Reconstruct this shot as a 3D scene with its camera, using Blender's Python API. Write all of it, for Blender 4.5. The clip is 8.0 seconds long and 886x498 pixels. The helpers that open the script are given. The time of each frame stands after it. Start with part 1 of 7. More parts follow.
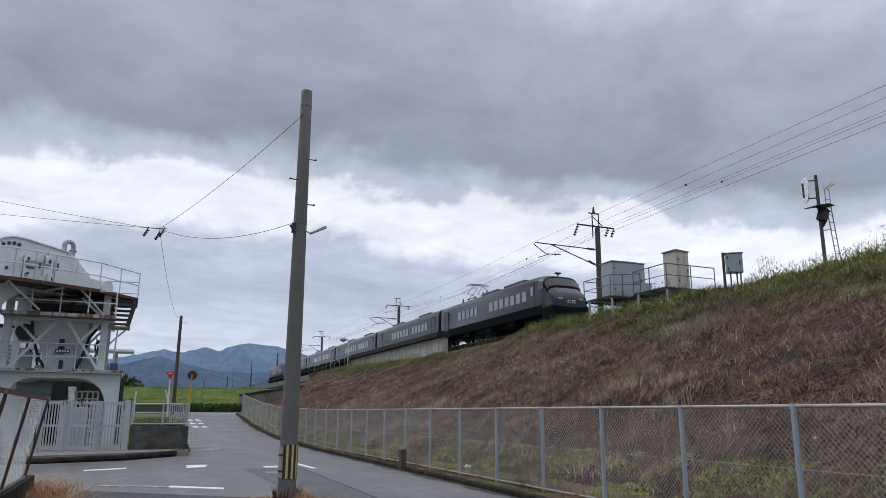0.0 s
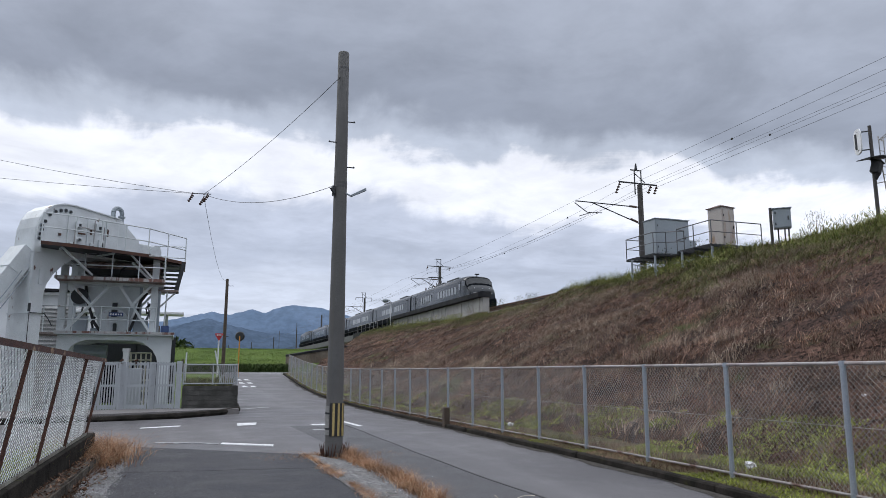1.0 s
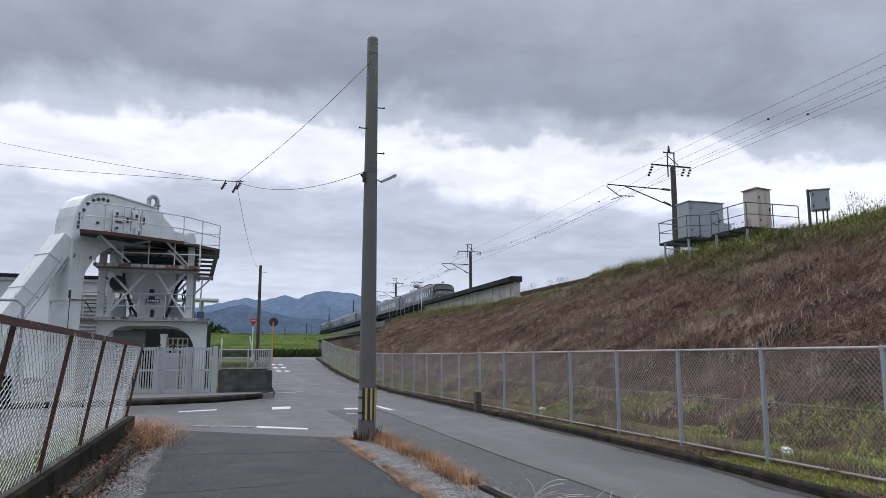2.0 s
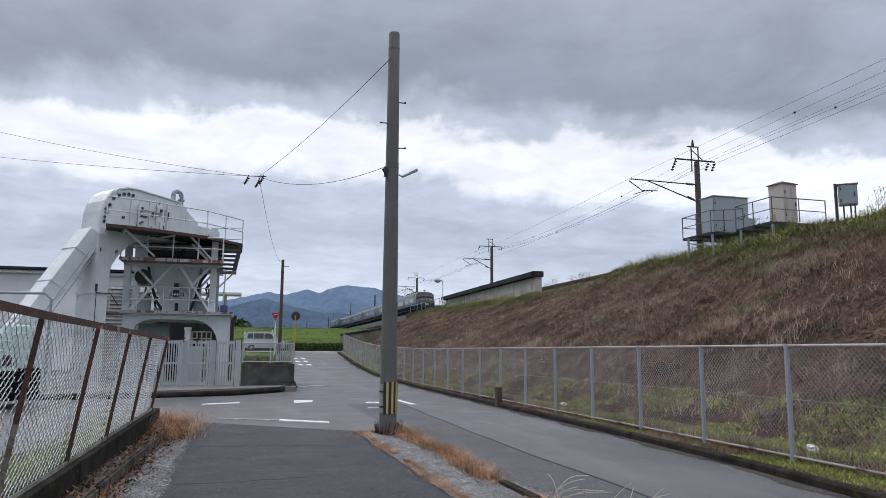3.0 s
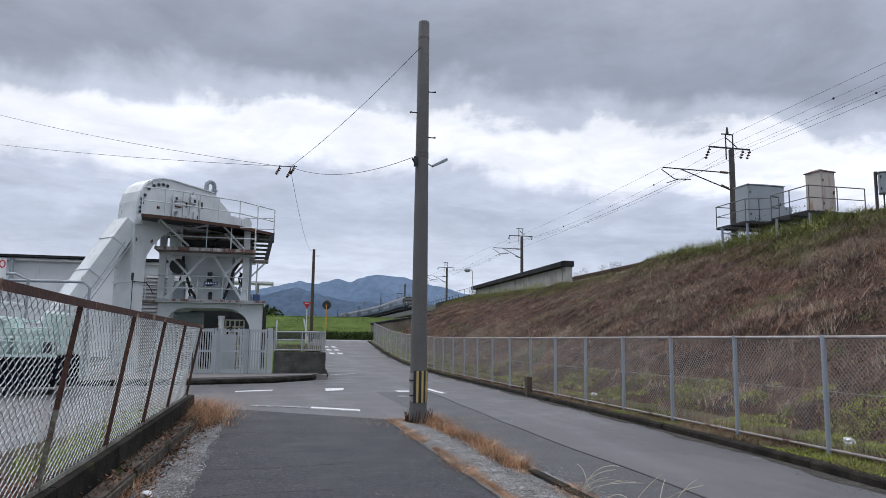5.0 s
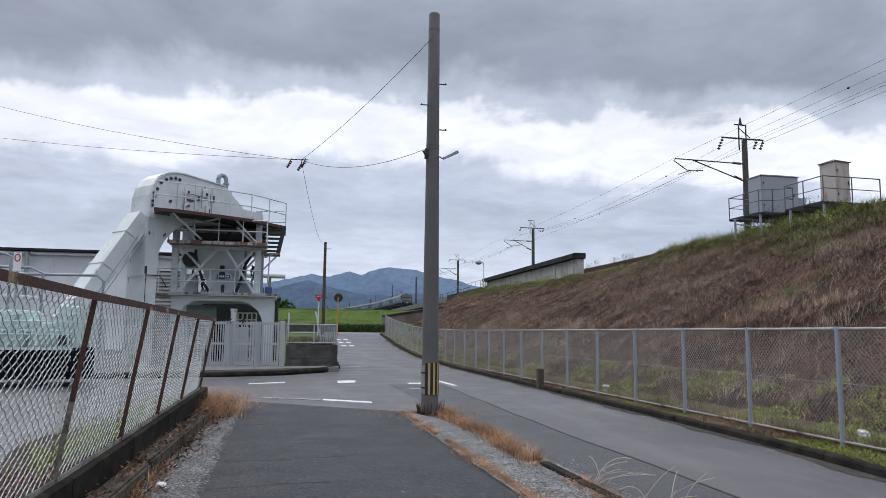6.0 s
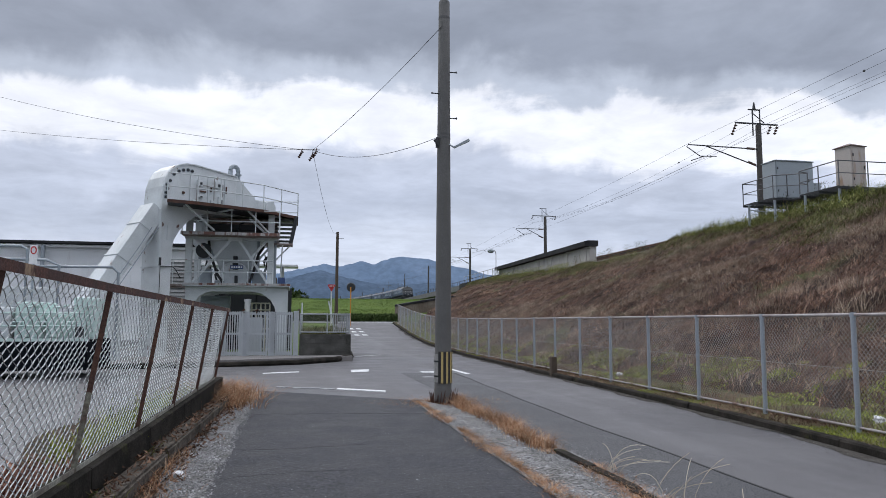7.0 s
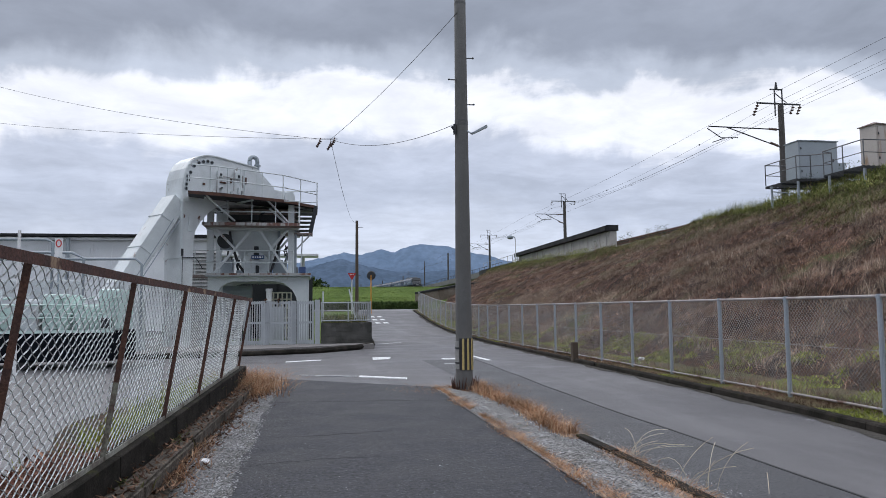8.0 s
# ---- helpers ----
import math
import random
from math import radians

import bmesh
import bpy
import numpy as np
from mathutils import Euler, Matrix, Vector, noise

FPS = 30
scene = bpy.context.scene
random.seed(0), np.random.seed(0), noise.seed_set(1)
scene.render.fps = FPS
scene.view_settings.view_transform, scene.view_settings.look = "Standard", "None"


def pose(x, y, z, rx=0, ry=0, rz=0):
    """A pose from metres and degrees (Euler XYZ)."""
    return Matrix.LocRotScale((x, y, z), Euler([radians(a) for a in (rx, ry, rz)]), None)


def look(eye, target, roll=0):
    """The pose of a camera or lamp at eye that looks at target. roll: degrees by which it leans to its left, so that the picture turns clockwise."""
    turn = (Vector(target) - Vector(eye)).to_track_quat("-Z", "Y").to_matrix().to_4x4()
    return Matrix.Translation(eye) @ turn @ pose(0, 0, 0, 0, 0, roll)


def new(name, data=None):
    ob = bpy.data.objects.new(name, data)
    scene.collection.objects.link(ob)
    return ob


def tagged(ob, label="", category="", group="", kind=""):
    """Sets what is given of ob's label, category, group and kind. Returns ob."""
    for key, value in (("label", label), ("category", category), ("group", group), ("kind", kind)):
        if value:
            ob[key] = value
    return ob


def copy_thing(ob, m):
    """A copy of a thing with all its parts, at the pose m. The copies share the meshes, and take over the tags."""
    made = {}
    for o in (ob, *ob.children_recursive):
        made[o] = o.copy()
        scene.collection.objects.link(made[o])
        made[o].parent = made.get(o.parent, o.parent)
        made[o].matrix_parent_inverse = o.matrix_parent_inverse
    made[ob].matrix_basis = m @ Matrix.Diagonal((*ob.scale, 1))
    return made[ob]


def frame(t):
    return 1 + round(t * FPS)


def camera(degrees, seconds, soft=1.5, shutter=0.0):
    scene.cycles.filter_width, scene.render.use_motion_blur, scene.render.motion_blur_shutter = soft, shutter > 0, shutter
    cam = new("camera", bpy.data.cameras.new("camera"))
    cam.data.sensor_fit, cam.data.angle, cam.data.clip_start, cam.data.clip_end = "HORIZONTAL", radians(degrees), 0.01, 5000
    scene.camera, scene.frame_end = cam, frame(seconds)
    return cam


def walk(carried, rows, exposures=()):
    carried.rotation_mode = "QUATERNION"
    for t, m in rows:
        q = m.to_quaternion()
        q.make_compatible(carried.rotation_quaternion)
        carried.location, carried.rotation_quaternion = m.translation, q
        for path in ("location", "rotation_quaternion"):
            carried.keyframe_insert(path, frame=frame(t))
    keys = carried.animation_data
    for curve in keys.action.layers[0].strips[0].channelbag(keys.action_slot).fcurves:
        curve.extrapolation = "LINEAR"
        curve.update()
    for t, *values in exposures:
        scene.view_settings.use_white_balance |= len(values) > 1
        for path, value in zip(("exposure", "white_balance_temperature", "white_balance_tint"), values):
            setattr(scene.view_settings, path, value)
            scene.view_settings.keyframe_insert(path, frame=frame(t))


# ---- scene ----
cam = camera(63.08, 8.0, soft=0.6)
PATH = [
    (0.0, -23.34, 12.83, -0.33),
    (0.5, -21.66, 10.88, -0.24),
    (1.0, -20.04, 9.69, -0.07),
    (1.5, -18.68, 8.96, 0.02),
    (3.0, -15.93, 8.09, -0.37),
    (3.5, -15.29, 7.94, -0.54),
    (4.0, -14.70, 7.74, -0.62),
    (4.5, -14.11, 7.49, -0.66),
    (6.0, -12.68, 6.63, -0.59),
    (6.5, -12.24, 6.21, -0.44),
    (7.0, -11.68, 5.74, -0.18),
    (7.5, -10.97, 5.27, 0.16),
    (8.0, -10.07, 4.72, 0.56),
]
walk(cam, [(t, pose(0, 0, 1.55, 90 + p, r, w)) for t, w, p, r in PATH], exposures=((0.0, -0.05), (1.0, 0.05), (1.5, 0.05), (4.0, 0.05), (8.0, 0.08)))

# ---- sky and light ----


def node(tree, kind, **sets):
    n = tree.nodes.new(kind)
    for key, value in sets.items():
        if key in ("operation", "blend_type", "data_type", "noise_dimensions", "sky_type", "feature", "interpolation_type", "clamp"):
            if key == "operation":
                n.operation = value
            elif key == "blend_type":
                n.blend_type = value
            elif key == "data_type":
                n.data_type = value
            elif key == "feature":
                n.feature = value
        else:
            n.inputs[int(key[1:]) if key[0] == "i" and key[1:].isdigit() else key].default_value = value
    return n


def math_node(tree, op, a, b=0.0, c=None):
    n = tree.nodes.new("ShaderNodeMath")
    n.operation = op
    for i, v in enumerate((a, b, c)):
        if v is None:
            continue
        if isinstance(v, (int, float)):
            n.inputs[i].default_value = v
        else:
            tree.links.new(v, n.inputs[i])
    return n.outputs[0]


def ramp(tree, fac, stops, smooth=True):
    n = tree.nodes.new("ShaderNodeValToRGB")
    n.color_ramp.interpolation = "EASE" if smooth else "LINEAR"
    els = n.color_ramp.elements
    while len(els) < len(stops):
        els.new(0.5)
    for e, (p, c) in zip(els, stops):
        e.position = p
        e.color = (*c, 1) if isinstance(c, tuple) else (c, c, c, 1)
    tree.links.new(fac, n.inputs[0])
    return n.outputs[0]


def noise_node(tree, vec, scale, detail=4.0, rough=0.5, distort=0.0):
    n = tree.nodes.new("ShaderNodeTexNoise")
    n.inputs["Scale"].default_value = scale
    n.inputs["Detail"].default_value = detail
    n.inputs["Roughness"].default_value = rough
    n.inputs["Distortion"].default_value = distort
    tree.links.new(vec, n.inputs["Vector"])
    return n.outputs["Fac"]


def mix(tree, fac, a, b, mode="MIX"):
    n = tree.nodes.new("ShaderNodeMix")
    n.data_type = "RGBA"
    n.blend_type = mode
    n.clamp_factor = True
    for sock, v in ((n.inputs[0], fac), (n.inputs[6], a), (n.inputs[7], b)):
        if isinstance(v, (int, float)):
            sock.default_value = v
        elif isinstance(v, tuple):
            sock.default_value = (*v, 1)
        else:
            tree.links.new(v, sock)
    return n.outputs[2]


SUN_ELEV, SUN_TURN = 42.0, -35.0


def build_sky():
    world = bpy.data.worlds.new("overcast_sky")
    scene.world = world
    world.use_nodes = True
    t = world.node_tree
    t.nodes.clear()
    out = t.nodes.new("ShaderNodeOutputWorld")
    back = t.nodes.new("ShaderNodeBackground")
    sky = t.nodes.new("ShaderNodeTexSky")
    sky.sky_type = "NISHITA"
    sky.sun_disc = False
    sky.sun_elevation, sky.sun_rotation = radians(SUN_ELEV), radians(SUN_TURN)
    co = t.nodes.new("ShaderNodeTexCoord").outputs["Generated"]
    sep = t.nodes.new("ShaderNodeSeparateXYZ")
    t.links.new(co, sep.inputs[0])
    x, y, z = sep.outputs
    up = math_node(t, "MAXIMUM", z, 0.0)
    # cloud layers lie on a plane overhead, so that they crowd towards the horizon
    div = math_node(t, "ADD", up, 0.10)
    flat = t.nodes.new("ShaderNodeCombineXYZ")
    t.links.new(math_node(t, "DIVIDE", x, div), flat.inputs[0])
    t.links.new(math_node(t, "DIVIDE", y, div), flat.inputs[1])
    big = noise_node(t, flat.outputs[0], 0.55, 5, 0.55, 0.4)
    mid = noise_node(t, flat.outputs[0], 1.7, 6, 0.6, 0.6)
    fine = noise_node(t, flat.outputs[0], 5.0, 5, 0.6, 0.3)
    el = math_node(t, "MULTIPLY", math_node(t, "ARCSINE", up), 57.296 / 60)
    puff = noise_node(t, co, 7.0, 6, 0.55, 0.3)
    shift = math_node(t, "ADD", math_node(t, "MULTIPLY", math_node(t, "SUBTRACT", big, 0.5), 0.04),
                      math_node(t, "MULTIPLY", math_node(t, "SUBTRACT", mid, 0.5), 0.07))
    shift = math_node(t, "ADD", shift, math_node(t, "MULTIPLY", math_node(t, "SUBTRACT", puff, 0.5), 0.13))
    el = math_node(t, "ADD", el, shift)
    # the lower edge of the cloud bank rises and falls along the horizon
    across = math_node(t, "ADD", math_node(t, "MULTIPLY", x, 0.5), 0.5)
    edge = ramp(t, across, [(0.0, 0.66), (0.325, 0.66), (0.415, 0.525), (0.50, 0.485), (0.605, 0.45), (0.71, 0.60), (0.80, 0.71), (0.86, 0.86), (0.92, 0.98), (1.0, 0.98)], False)
    el = math_node(t, "ADD", el, math_node(t, "MULTIPLY", math_node(t, "SUBTRACT", edge, 0.5), 0.2))
    side = ramp(t, across, [(0.3, 0.97), (0.6, 1.0), (0.75, 0.995), (0.9, 1.10)], False)
    # an overcast sky grows brighter towards the zenith
    base = ramp(t, el, [(0.0, (0.54, 0.61, 0.73)), (0.09, (0.66, 0.72, 0.84)), (0.15, (0.51, 0.565, 0.68)), (0.205, (0.58, 0.635, 0.755)),
                        (0.235, (0.92, 0.95, 1.02)), (0.284, (0.95, 0.975, 1.04)), (0.304, (0.54, 0.595, 0.69)), (0.35, (0.31, 0.345, 0.415)),
                        (0.50, (0.41, 0.45, 0.53)), (0.64, (0.85, 0.90, 1.0)), (0.82, (1.45, 1.5, 1.6)), (1.0, (1.75, 1.8, 1.9))])
    soft = ramp(t, math_node(t, "ADD", math_node(t, "MULTIPLY", mid, 0.6), math_node(t, "MULTIPLY", fine, 0.4)), [(0.3, 0.87), (0.7, 1.12)])
    cloud = mix(t, 1.0, base, soft, "MULTIPLY")
    cloud = mix(t, 1.0, mix(t, 1.0, cloud, side, "MULTIPLY"), (0.985, 0.99, 1.025), "MULTIPLY")
    clear = mix(t, 1.0, sky.outputs[0], (0.1, 0.1, 0.1), "MULTIPLY")
    t.links.new(mix(t, 0.96, clear, cloud), back.inputs[0])
    back.inputs[1].default_value = 1.0
    t.links.new(back.outputs[0], out.inputs[0])
    lamp = bpy.data.lights.new("sun", "SUN")
    lamp.energy, lamp.angle, lamp.color = 0.8, radians(30), (1.0, 0.97, 0.93)
    sun = new("sun", lamp)
    a, e = radians(SUN_TURN), radians(SUN_ELEV)
    d = Vector((math.sin(a) * math.cos(e), math.cos(a) * math.cos(e), math.sin(e)))
    sun.matrix_basis = look(d * 100, (0, 0, 0))


build_sky()


# ---- materials ----
def material(name, color, rough=0.8, metal=0.0, second=None, scale=3.0, amount=0.5, fine=40.0, fine_amount=0.25, bump=0.0, bump_scale=60.0,
             streak=None, streak_at=(0.52, 0.68), streak_scale=(1.0, 1.0, 1.0), vary=0.0, space="Object", rough2=None, spec=0.5):
    """A surface with two scales of variation: blotches of a second colour, fine grain, and stains with edges of their own."""
    m = bpy.data.materials.new(name)
    m.use_nodes = True
    t = m.node_tree
    b = t.nodes["Principled BSDF"]
    if space == "World":
        co = t.nodes.new("ShaderNodeNewGeometry").outputs["Position"]
    else:
        co = t.nodes.new("ShaderNodeTexCoord").outputs["Object"]
    big = noise_node(t, co, scale, 5, 0.6, 0.2)
    small = noise_node(t, co, fine, 3, 0.6)
    second = second or tuple(c * 0.75 for c in color)
    col = mix(t, math_node(t, "MULTIPLY", ramp(t, big, [(0.35, 0.0), (0.65, 1.0)]), amount), color, second)
    grain = ramp(t, small, [(0.34, 1.0 - fine_amount), (0.66, 1.0 + fine_amount)], False)
    col = mix(t, 1.0, col, grain, "MULTIPLY")
    if streak:
        mp = t.nodes.new("ShaderNodeMapping")
        mp.inputs["Scale"].default_value = streak_scale
        t.links.new(co, mp.inputs[0])
        s = noise_node(t, mp.outputs[0], 1.0, 6, 0.65, 0.3)
        col = mix(t, ramp(t, s, [(streak_at[0], 0.0), (streak_at[1], 1.0)]), col, streak)
    if vary:
        info = t.nodes.new("ShaderNodeObjectInfo").outputs["Random"]
        v = ramp(t, info, [(0.0, 1.0 - vary), (1.0, 1.0 + vary)], False)
        col = mix(t, 1.0, col, v, "MULTIPLY")
    t.links.new(col, b.inputs["Base Color"])
    b.inputs["Metallic"].default_value = metal
    b.inputs["Specular IOR Level"].default_value = spec
    if rough2 is None:
        b.inputs["Roughness"].default_value = rough
    else:
        t.links.new(ramp(t, big, [(0.35, rough), (0.65, rough2)]), b.inputs["Roughness"])
    if bump:
        bn = t.nodes.new("ShaderNodeBump")
        bn.inputs["Strength"].default_value = bump
        bn.inputs["Distance"].default_value = 0.02
        t.links.new(noise_node(t, co, bump_scale, 4, 0.6), bn.inputs["Height"])
        t.links.new(bn.outputs[0], b.inputs["Normal"])
    return m


def leafy(name, a, b2, c, scale=2.0, lo=0.55, hi=1.35, clump=0.0):
    """Blades and leaves: colour varies from blade to blade and over patches."""
    m = bpy.data.materials.new(name)
    m.use_nodes = True
    t = m.node_tree
    b = t.nodes["Principled BSDF"]
    geo = t.nodes.new("ShaderNodeNewGeometry")
    r = geo.outputs["Random Per Island"]
    col = ramp(t, r, [(0.0, a), (0.45, b2), (1.0, c)], False)
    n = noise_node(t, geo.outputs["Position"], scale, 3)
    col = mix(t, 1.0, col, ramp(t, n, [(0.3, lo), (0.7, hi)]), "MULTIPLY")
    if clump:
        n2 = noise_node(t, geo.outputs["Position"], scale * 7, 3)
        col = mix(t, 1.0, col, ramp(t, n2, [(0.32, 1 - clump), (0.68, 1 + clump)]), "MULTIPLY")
    t.links.new(col, b.inputs["Base Color"])
    b.inputs["Roughness"].default_value = 0.75
    b.inputs["Specular IOR Level"].default_value = 0.12
    return m


M = {
    "asphalt": material("wet_asphalt", (0.079, 0.076, 0.081), 0.42, second=(0.107, 0.104, 0.110), scale=0.35, amount=0.8, fine=70, fine_amount=0.35, bump=0.3, bump_scale=90, rough2=0.68, streak=(0.137, 0.134, 0.141), streak_at=(0.45, 0.75), streak_scale=(1.1, 0.16, 1.0), space="World"),
    "asphalt_old": material("old_asphalt", (0.0125, 0.013, 0.018), 0.6, second=(0.025, 0.0258, 0.034), scale=1.1, amount=0.9, fine=34, fine_amount=1.0, bump=1.0, bump_scale=45, rough2=0.75, streak=(0.14, 0.147, 0.165), streak_at=(0.585, 0.66), streak_scale=(38.0, 38.0, 38.0), space="World"),
    "gravel": material("gravel", (0.21, 0.21, 0.213), 0.9, spec=0.12, second=(0.12, 0.115, 0.108), scale=3, amount=0.7, fine=38, fine_amount=0.9, bump=1.0, bump_scale=45, space="World"),
    "paint": material("road_paint", (0.72, 0.73, 0.74), 0.6, second=(0.4, 0.41, 0.42), scale=5, amount=0.6, fine=30, fine_amount=0.25, space="World"),
    "soil": material("soil_and_moss", (0.10, 0.075, 0.045), 0.95, spec=0.12, second=(0.075, 0.08, 0.03), scale=0.8, amount=0.9, fine=12, fine_amount=0.5, bump=0.6, bump_scale=14, space="World"),
    "field": material("grass_ground", (0.075, 0.12, 0.03), 0.95, spec=0.12, second=(0.12, 0.165, 0.045), scale=0.2, amount=0.9, fine=6, fine_amount=0.4, bump=0.5, bump_scale=8, space="World"),
    # near-black second colour adds shadow between clumps to the dark soil
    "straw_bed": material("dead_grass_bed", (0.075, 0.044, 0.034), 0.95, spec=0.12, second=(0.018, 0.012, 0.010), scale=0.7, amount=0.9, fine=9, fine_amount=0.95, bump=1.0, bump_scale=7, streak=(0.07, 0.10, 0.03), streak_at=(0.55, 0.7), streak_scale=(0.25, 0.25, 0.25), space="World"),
    "kerb": material("mossy_concrete", (0.034, 0.030, 0.026), 0.95, spec=0.12, second=(0.012, 0.011, 0.009), scale=3, amount=0.9, fine=40, fine_amount=0.3, bump=0.4, streak=(0.050, 0.052, 0.02), streak_at=(0.58, 0.72), streak_scale=(2.5, 2.5, 3), space="World"),
    "concrete": material("weathered_concrete", (0.30, 0.30, 0.29), 0.85, second=(0.20, 0.20, 0.19), scale=1.2, amount=0.8, fine=40, fine_amount=0.15, bump=0.2, streak=(0.10, 0.10, 0.09), streak_at=(0.55, 0.72), streak_scale=(2.5, 2.5, 0.5)),
    "pole": material("pole_concrete", (0.130, 0.128, 0.126), 0.85, second=(0.10, 0.10, 0.099), scale=1.5, amount=0.8, fine=50, fine_amount=0.15, bump=0.15, streak=(0.115, 0.112, 0.105), streak_at=(0.5, 0.7), streak_scale=(14, 14, 0.4)),
    "galv": material("galvanised_steel", (0.33, 0.37, 0.42), 0.45, 0.35, second=(0.33, 0.36, 0.40), scale=6, amount=0.6, fine=60, fine_amount=0.12),
    "wire_grey": material("grey_wire", (0.34, 0.34, 0.34), 0.5, 0.3, second=(0.22, 0.2, 0.18), scale=1.5, amount=0.7, fine=50, fine_amount=0.2),
    # brighter copy of the left mesh wire, for the slant that catches light
    "wire_lit": material("lit_coated_wire", (0.86, 0.90, 0.90), 0.4, 0.0, second=(0.62, 0.65, 0.65), scale=3, amount=0.6, fine=60, fine_amount=0.25),
    "rust": material("rusty_steel", (0.105, 0.048, 0.032), 0.85, 0.2, second=(0.06, 0.035, 0.03), scale=5, amount=0.8, fine=60, fine_amount=0.35, bump=0.4, streak=(0.32, 0.24, 0.15), streak_at=(0.66, 0.74), streak_scale=(1.2, 1.2, 1.2)),
    "white_steel": material("white_painted_steel", (0.62, 0.655, 0.67), 0.5, 0.0, second=(0.50, 0.54, 0.555), scale=1.0, amount=0.8, fine=30, fine_amount=0.08, streak=(0.22, 0.12, 0.08), streak_at=(0.63, 0.74), streak_scale=(2.0, 2.0, 0.7)),
    "deck_rust": material("rust_stained_deck", (0.16, 0.10, 0.085), 0.85, 0.0, second=(0.30, 0.27, 0.26), scale=2.0, amount=0.8, fine=30, fine_amount=0.3, bump=0.3),
    "dark_steel": material("dark_steel", (0.035, 0.038, 0.043), 0.6, 0.3, fine=30, scale=2),
    "black": material("black_rubber", (0.022, 0.022, 0.024), 0.7, fine=40, scale=3),
    "yellow": material("faded_yellow_sheet", (0.50, 0.39, 0.15), 0.6, second=(0.38, 0.29, 0.12), scale=6, amount=0.6),
    "train": material("gunmetal_paint", (0.014, 0.019, 0.025), 0.26, 0.0, spec=0.36, second=(0.015, 0.020, 0.025), scale=0.5, amount=0.6, fine=12, fine_amount=0.06),
    "train_roof": material("grey_roof", (0.05, 0.055, 0.06), 0.5, 0.2, second=(0.035, 0.04, 0.045), scale=0.8, fine=20, fine_amount=0.1),
    # pale base colour carries the sky reflected in the panes
    "train_glass": material("train_window", (0.24, 0.26, 0.28), 0.12, 0.0, fine=3, fine_amount=0.15, scale=0.7, amount=0.4, spec=0.9),
    "lamp_glass": material("lamp_lens", (0.10, 0.105, 0.11), 0.15, 0.0, fine=20, scale=4, spec=0.8),
    "dark_glass": material("dark_glass", (0.02, 0.024, 0.028), 0.06, 0.0, fine=3, fine_amount=0.1, scale=0.7, spec=0.9),
    "silver": material("silver_car_paint", (0.50, 0.51, 0.52), 0.28, 0.5, fine=20, fine_amount=0.04, scale=1, amount=0.2),
    "red": material("red_enamel", (0.50, 0.03, 0.035), 0.5, fine=20, fine_amount=0.1, scale=4),
    "white": material("white_enamel", (0.75, 0.76, 0.77), 0.5, fine=20, fine_amount=0.06, scale=3, amount=0.3),
    "orange": material("orange_paint", (0.60, 0.26, 0.03), 0.5, fine=20, fine_amount=0.1, scale=3),
    "mirror": material("mirror_glass", (0.45, 0.47, 0.5), 0.04, 1.0, fine=3, fine_amount=0.02, scale=1, amount=0.0),
    "cabinet_grey": material("grey_cabinet_paint", (0.28, 0.32, 0.355), 0.5, second=(0.24, 0.275, 0.30), scale=1.5, fine=30, fine_amount=0.06, streak=(0.20, 0.17, 0.14), streak_at=(0.68, 0.8), streak_scale=(2, 2, 0.6)),
    "cabinet_cream": material("stained_cream_cabinet", (0.42, 0.385, 0.36), 0.55, second=(0.42, 0.38, 0.35), scale=1.5, fine=30, fine_amount=0.08, streak=(0.26, 0.15, 0.07), streak_at=(0.50, 0.70), streak_scale=(2, 2, 0.5)),
    "wall_white": material("pale_cladding", (0.80, 0.82, 0.84), 0.6, second=(0.64, 0.66, 0.68), scale=0.5, fine=20, fine_amount=0.05, streak=(0.36, 0.35, 0.33), streak_at=(0.6, 0.78), streak_scale=(1.0, 1.0, 0.25)),
    "platform_wall": material("stained_pale_concrete", (0.42, 0.41, 0.39), 0.85, second=(0.33, 0.31, 0.29), scale=0.7, fine=20, fine_amount=0.1, streak=(0.16, 0.15, 0.14), streak_at=(0.52, 0.7), streak_scale=(1.2, 1.2, 0.3)),
    "dark_slab": material("dark_stained_slab", (0.016, 0.017, 0.02), 0.85, spec=0.2, second=(0.06, 0.06, 0.06), scale=0.7, fine=10, fine_amount=0.2),
    "mint": material("pale_mint_paint", (0.56, 0.70, 0.66), 0.5, second=(0.46, 0.60, 0.57), scale=2, fine=20, fine_amount=0.08, streak=(0.28, 0.17, 0.11), streak_at=(0.66, 0.76), streak_scale=(2, 2, 1)),
    "dark_hull": material("dark_machine_base", (0.008, 0.010, 0.013), 0.9, spec=0.03, fine=10, fine_amount=0.3, scale=1.5),
    # distance haze is mixed into both hill colours, paler on the far one
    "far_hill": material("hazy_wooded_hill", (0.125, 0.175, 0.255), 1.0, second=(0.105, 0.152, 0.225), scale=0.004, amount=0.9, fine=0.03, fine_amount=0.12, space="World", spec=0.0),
    "near_hill": material("haze_tinted_foothill", (0.078, 0.110, 0.160), 1.0, second=(0.066, 0.096, 0.140), scale=0.006, amount=0.9, fine=0.04, fine_amount=0.15, space="World", spec=0.0),
    "cable": material("dark_cable", (0.03, 0.03, 0.032), 0.7, fine=5, scale=1),
    "ceramic": material("brown_insulator", (0.10, 0.06, 0.05), 0.3, fine=30, scale=3),
    "ballast": material("ballast", (0.17, 0.15, 0.135), 0.95, spec=0.12, second=(0.11, 0.095, 0.085), scale=2, fine=18, fine_amount=0.6, bump=0.8, bump_scale=20, space="World"),
    # wide patch contrast also colours in the shadowed gaps among clumps
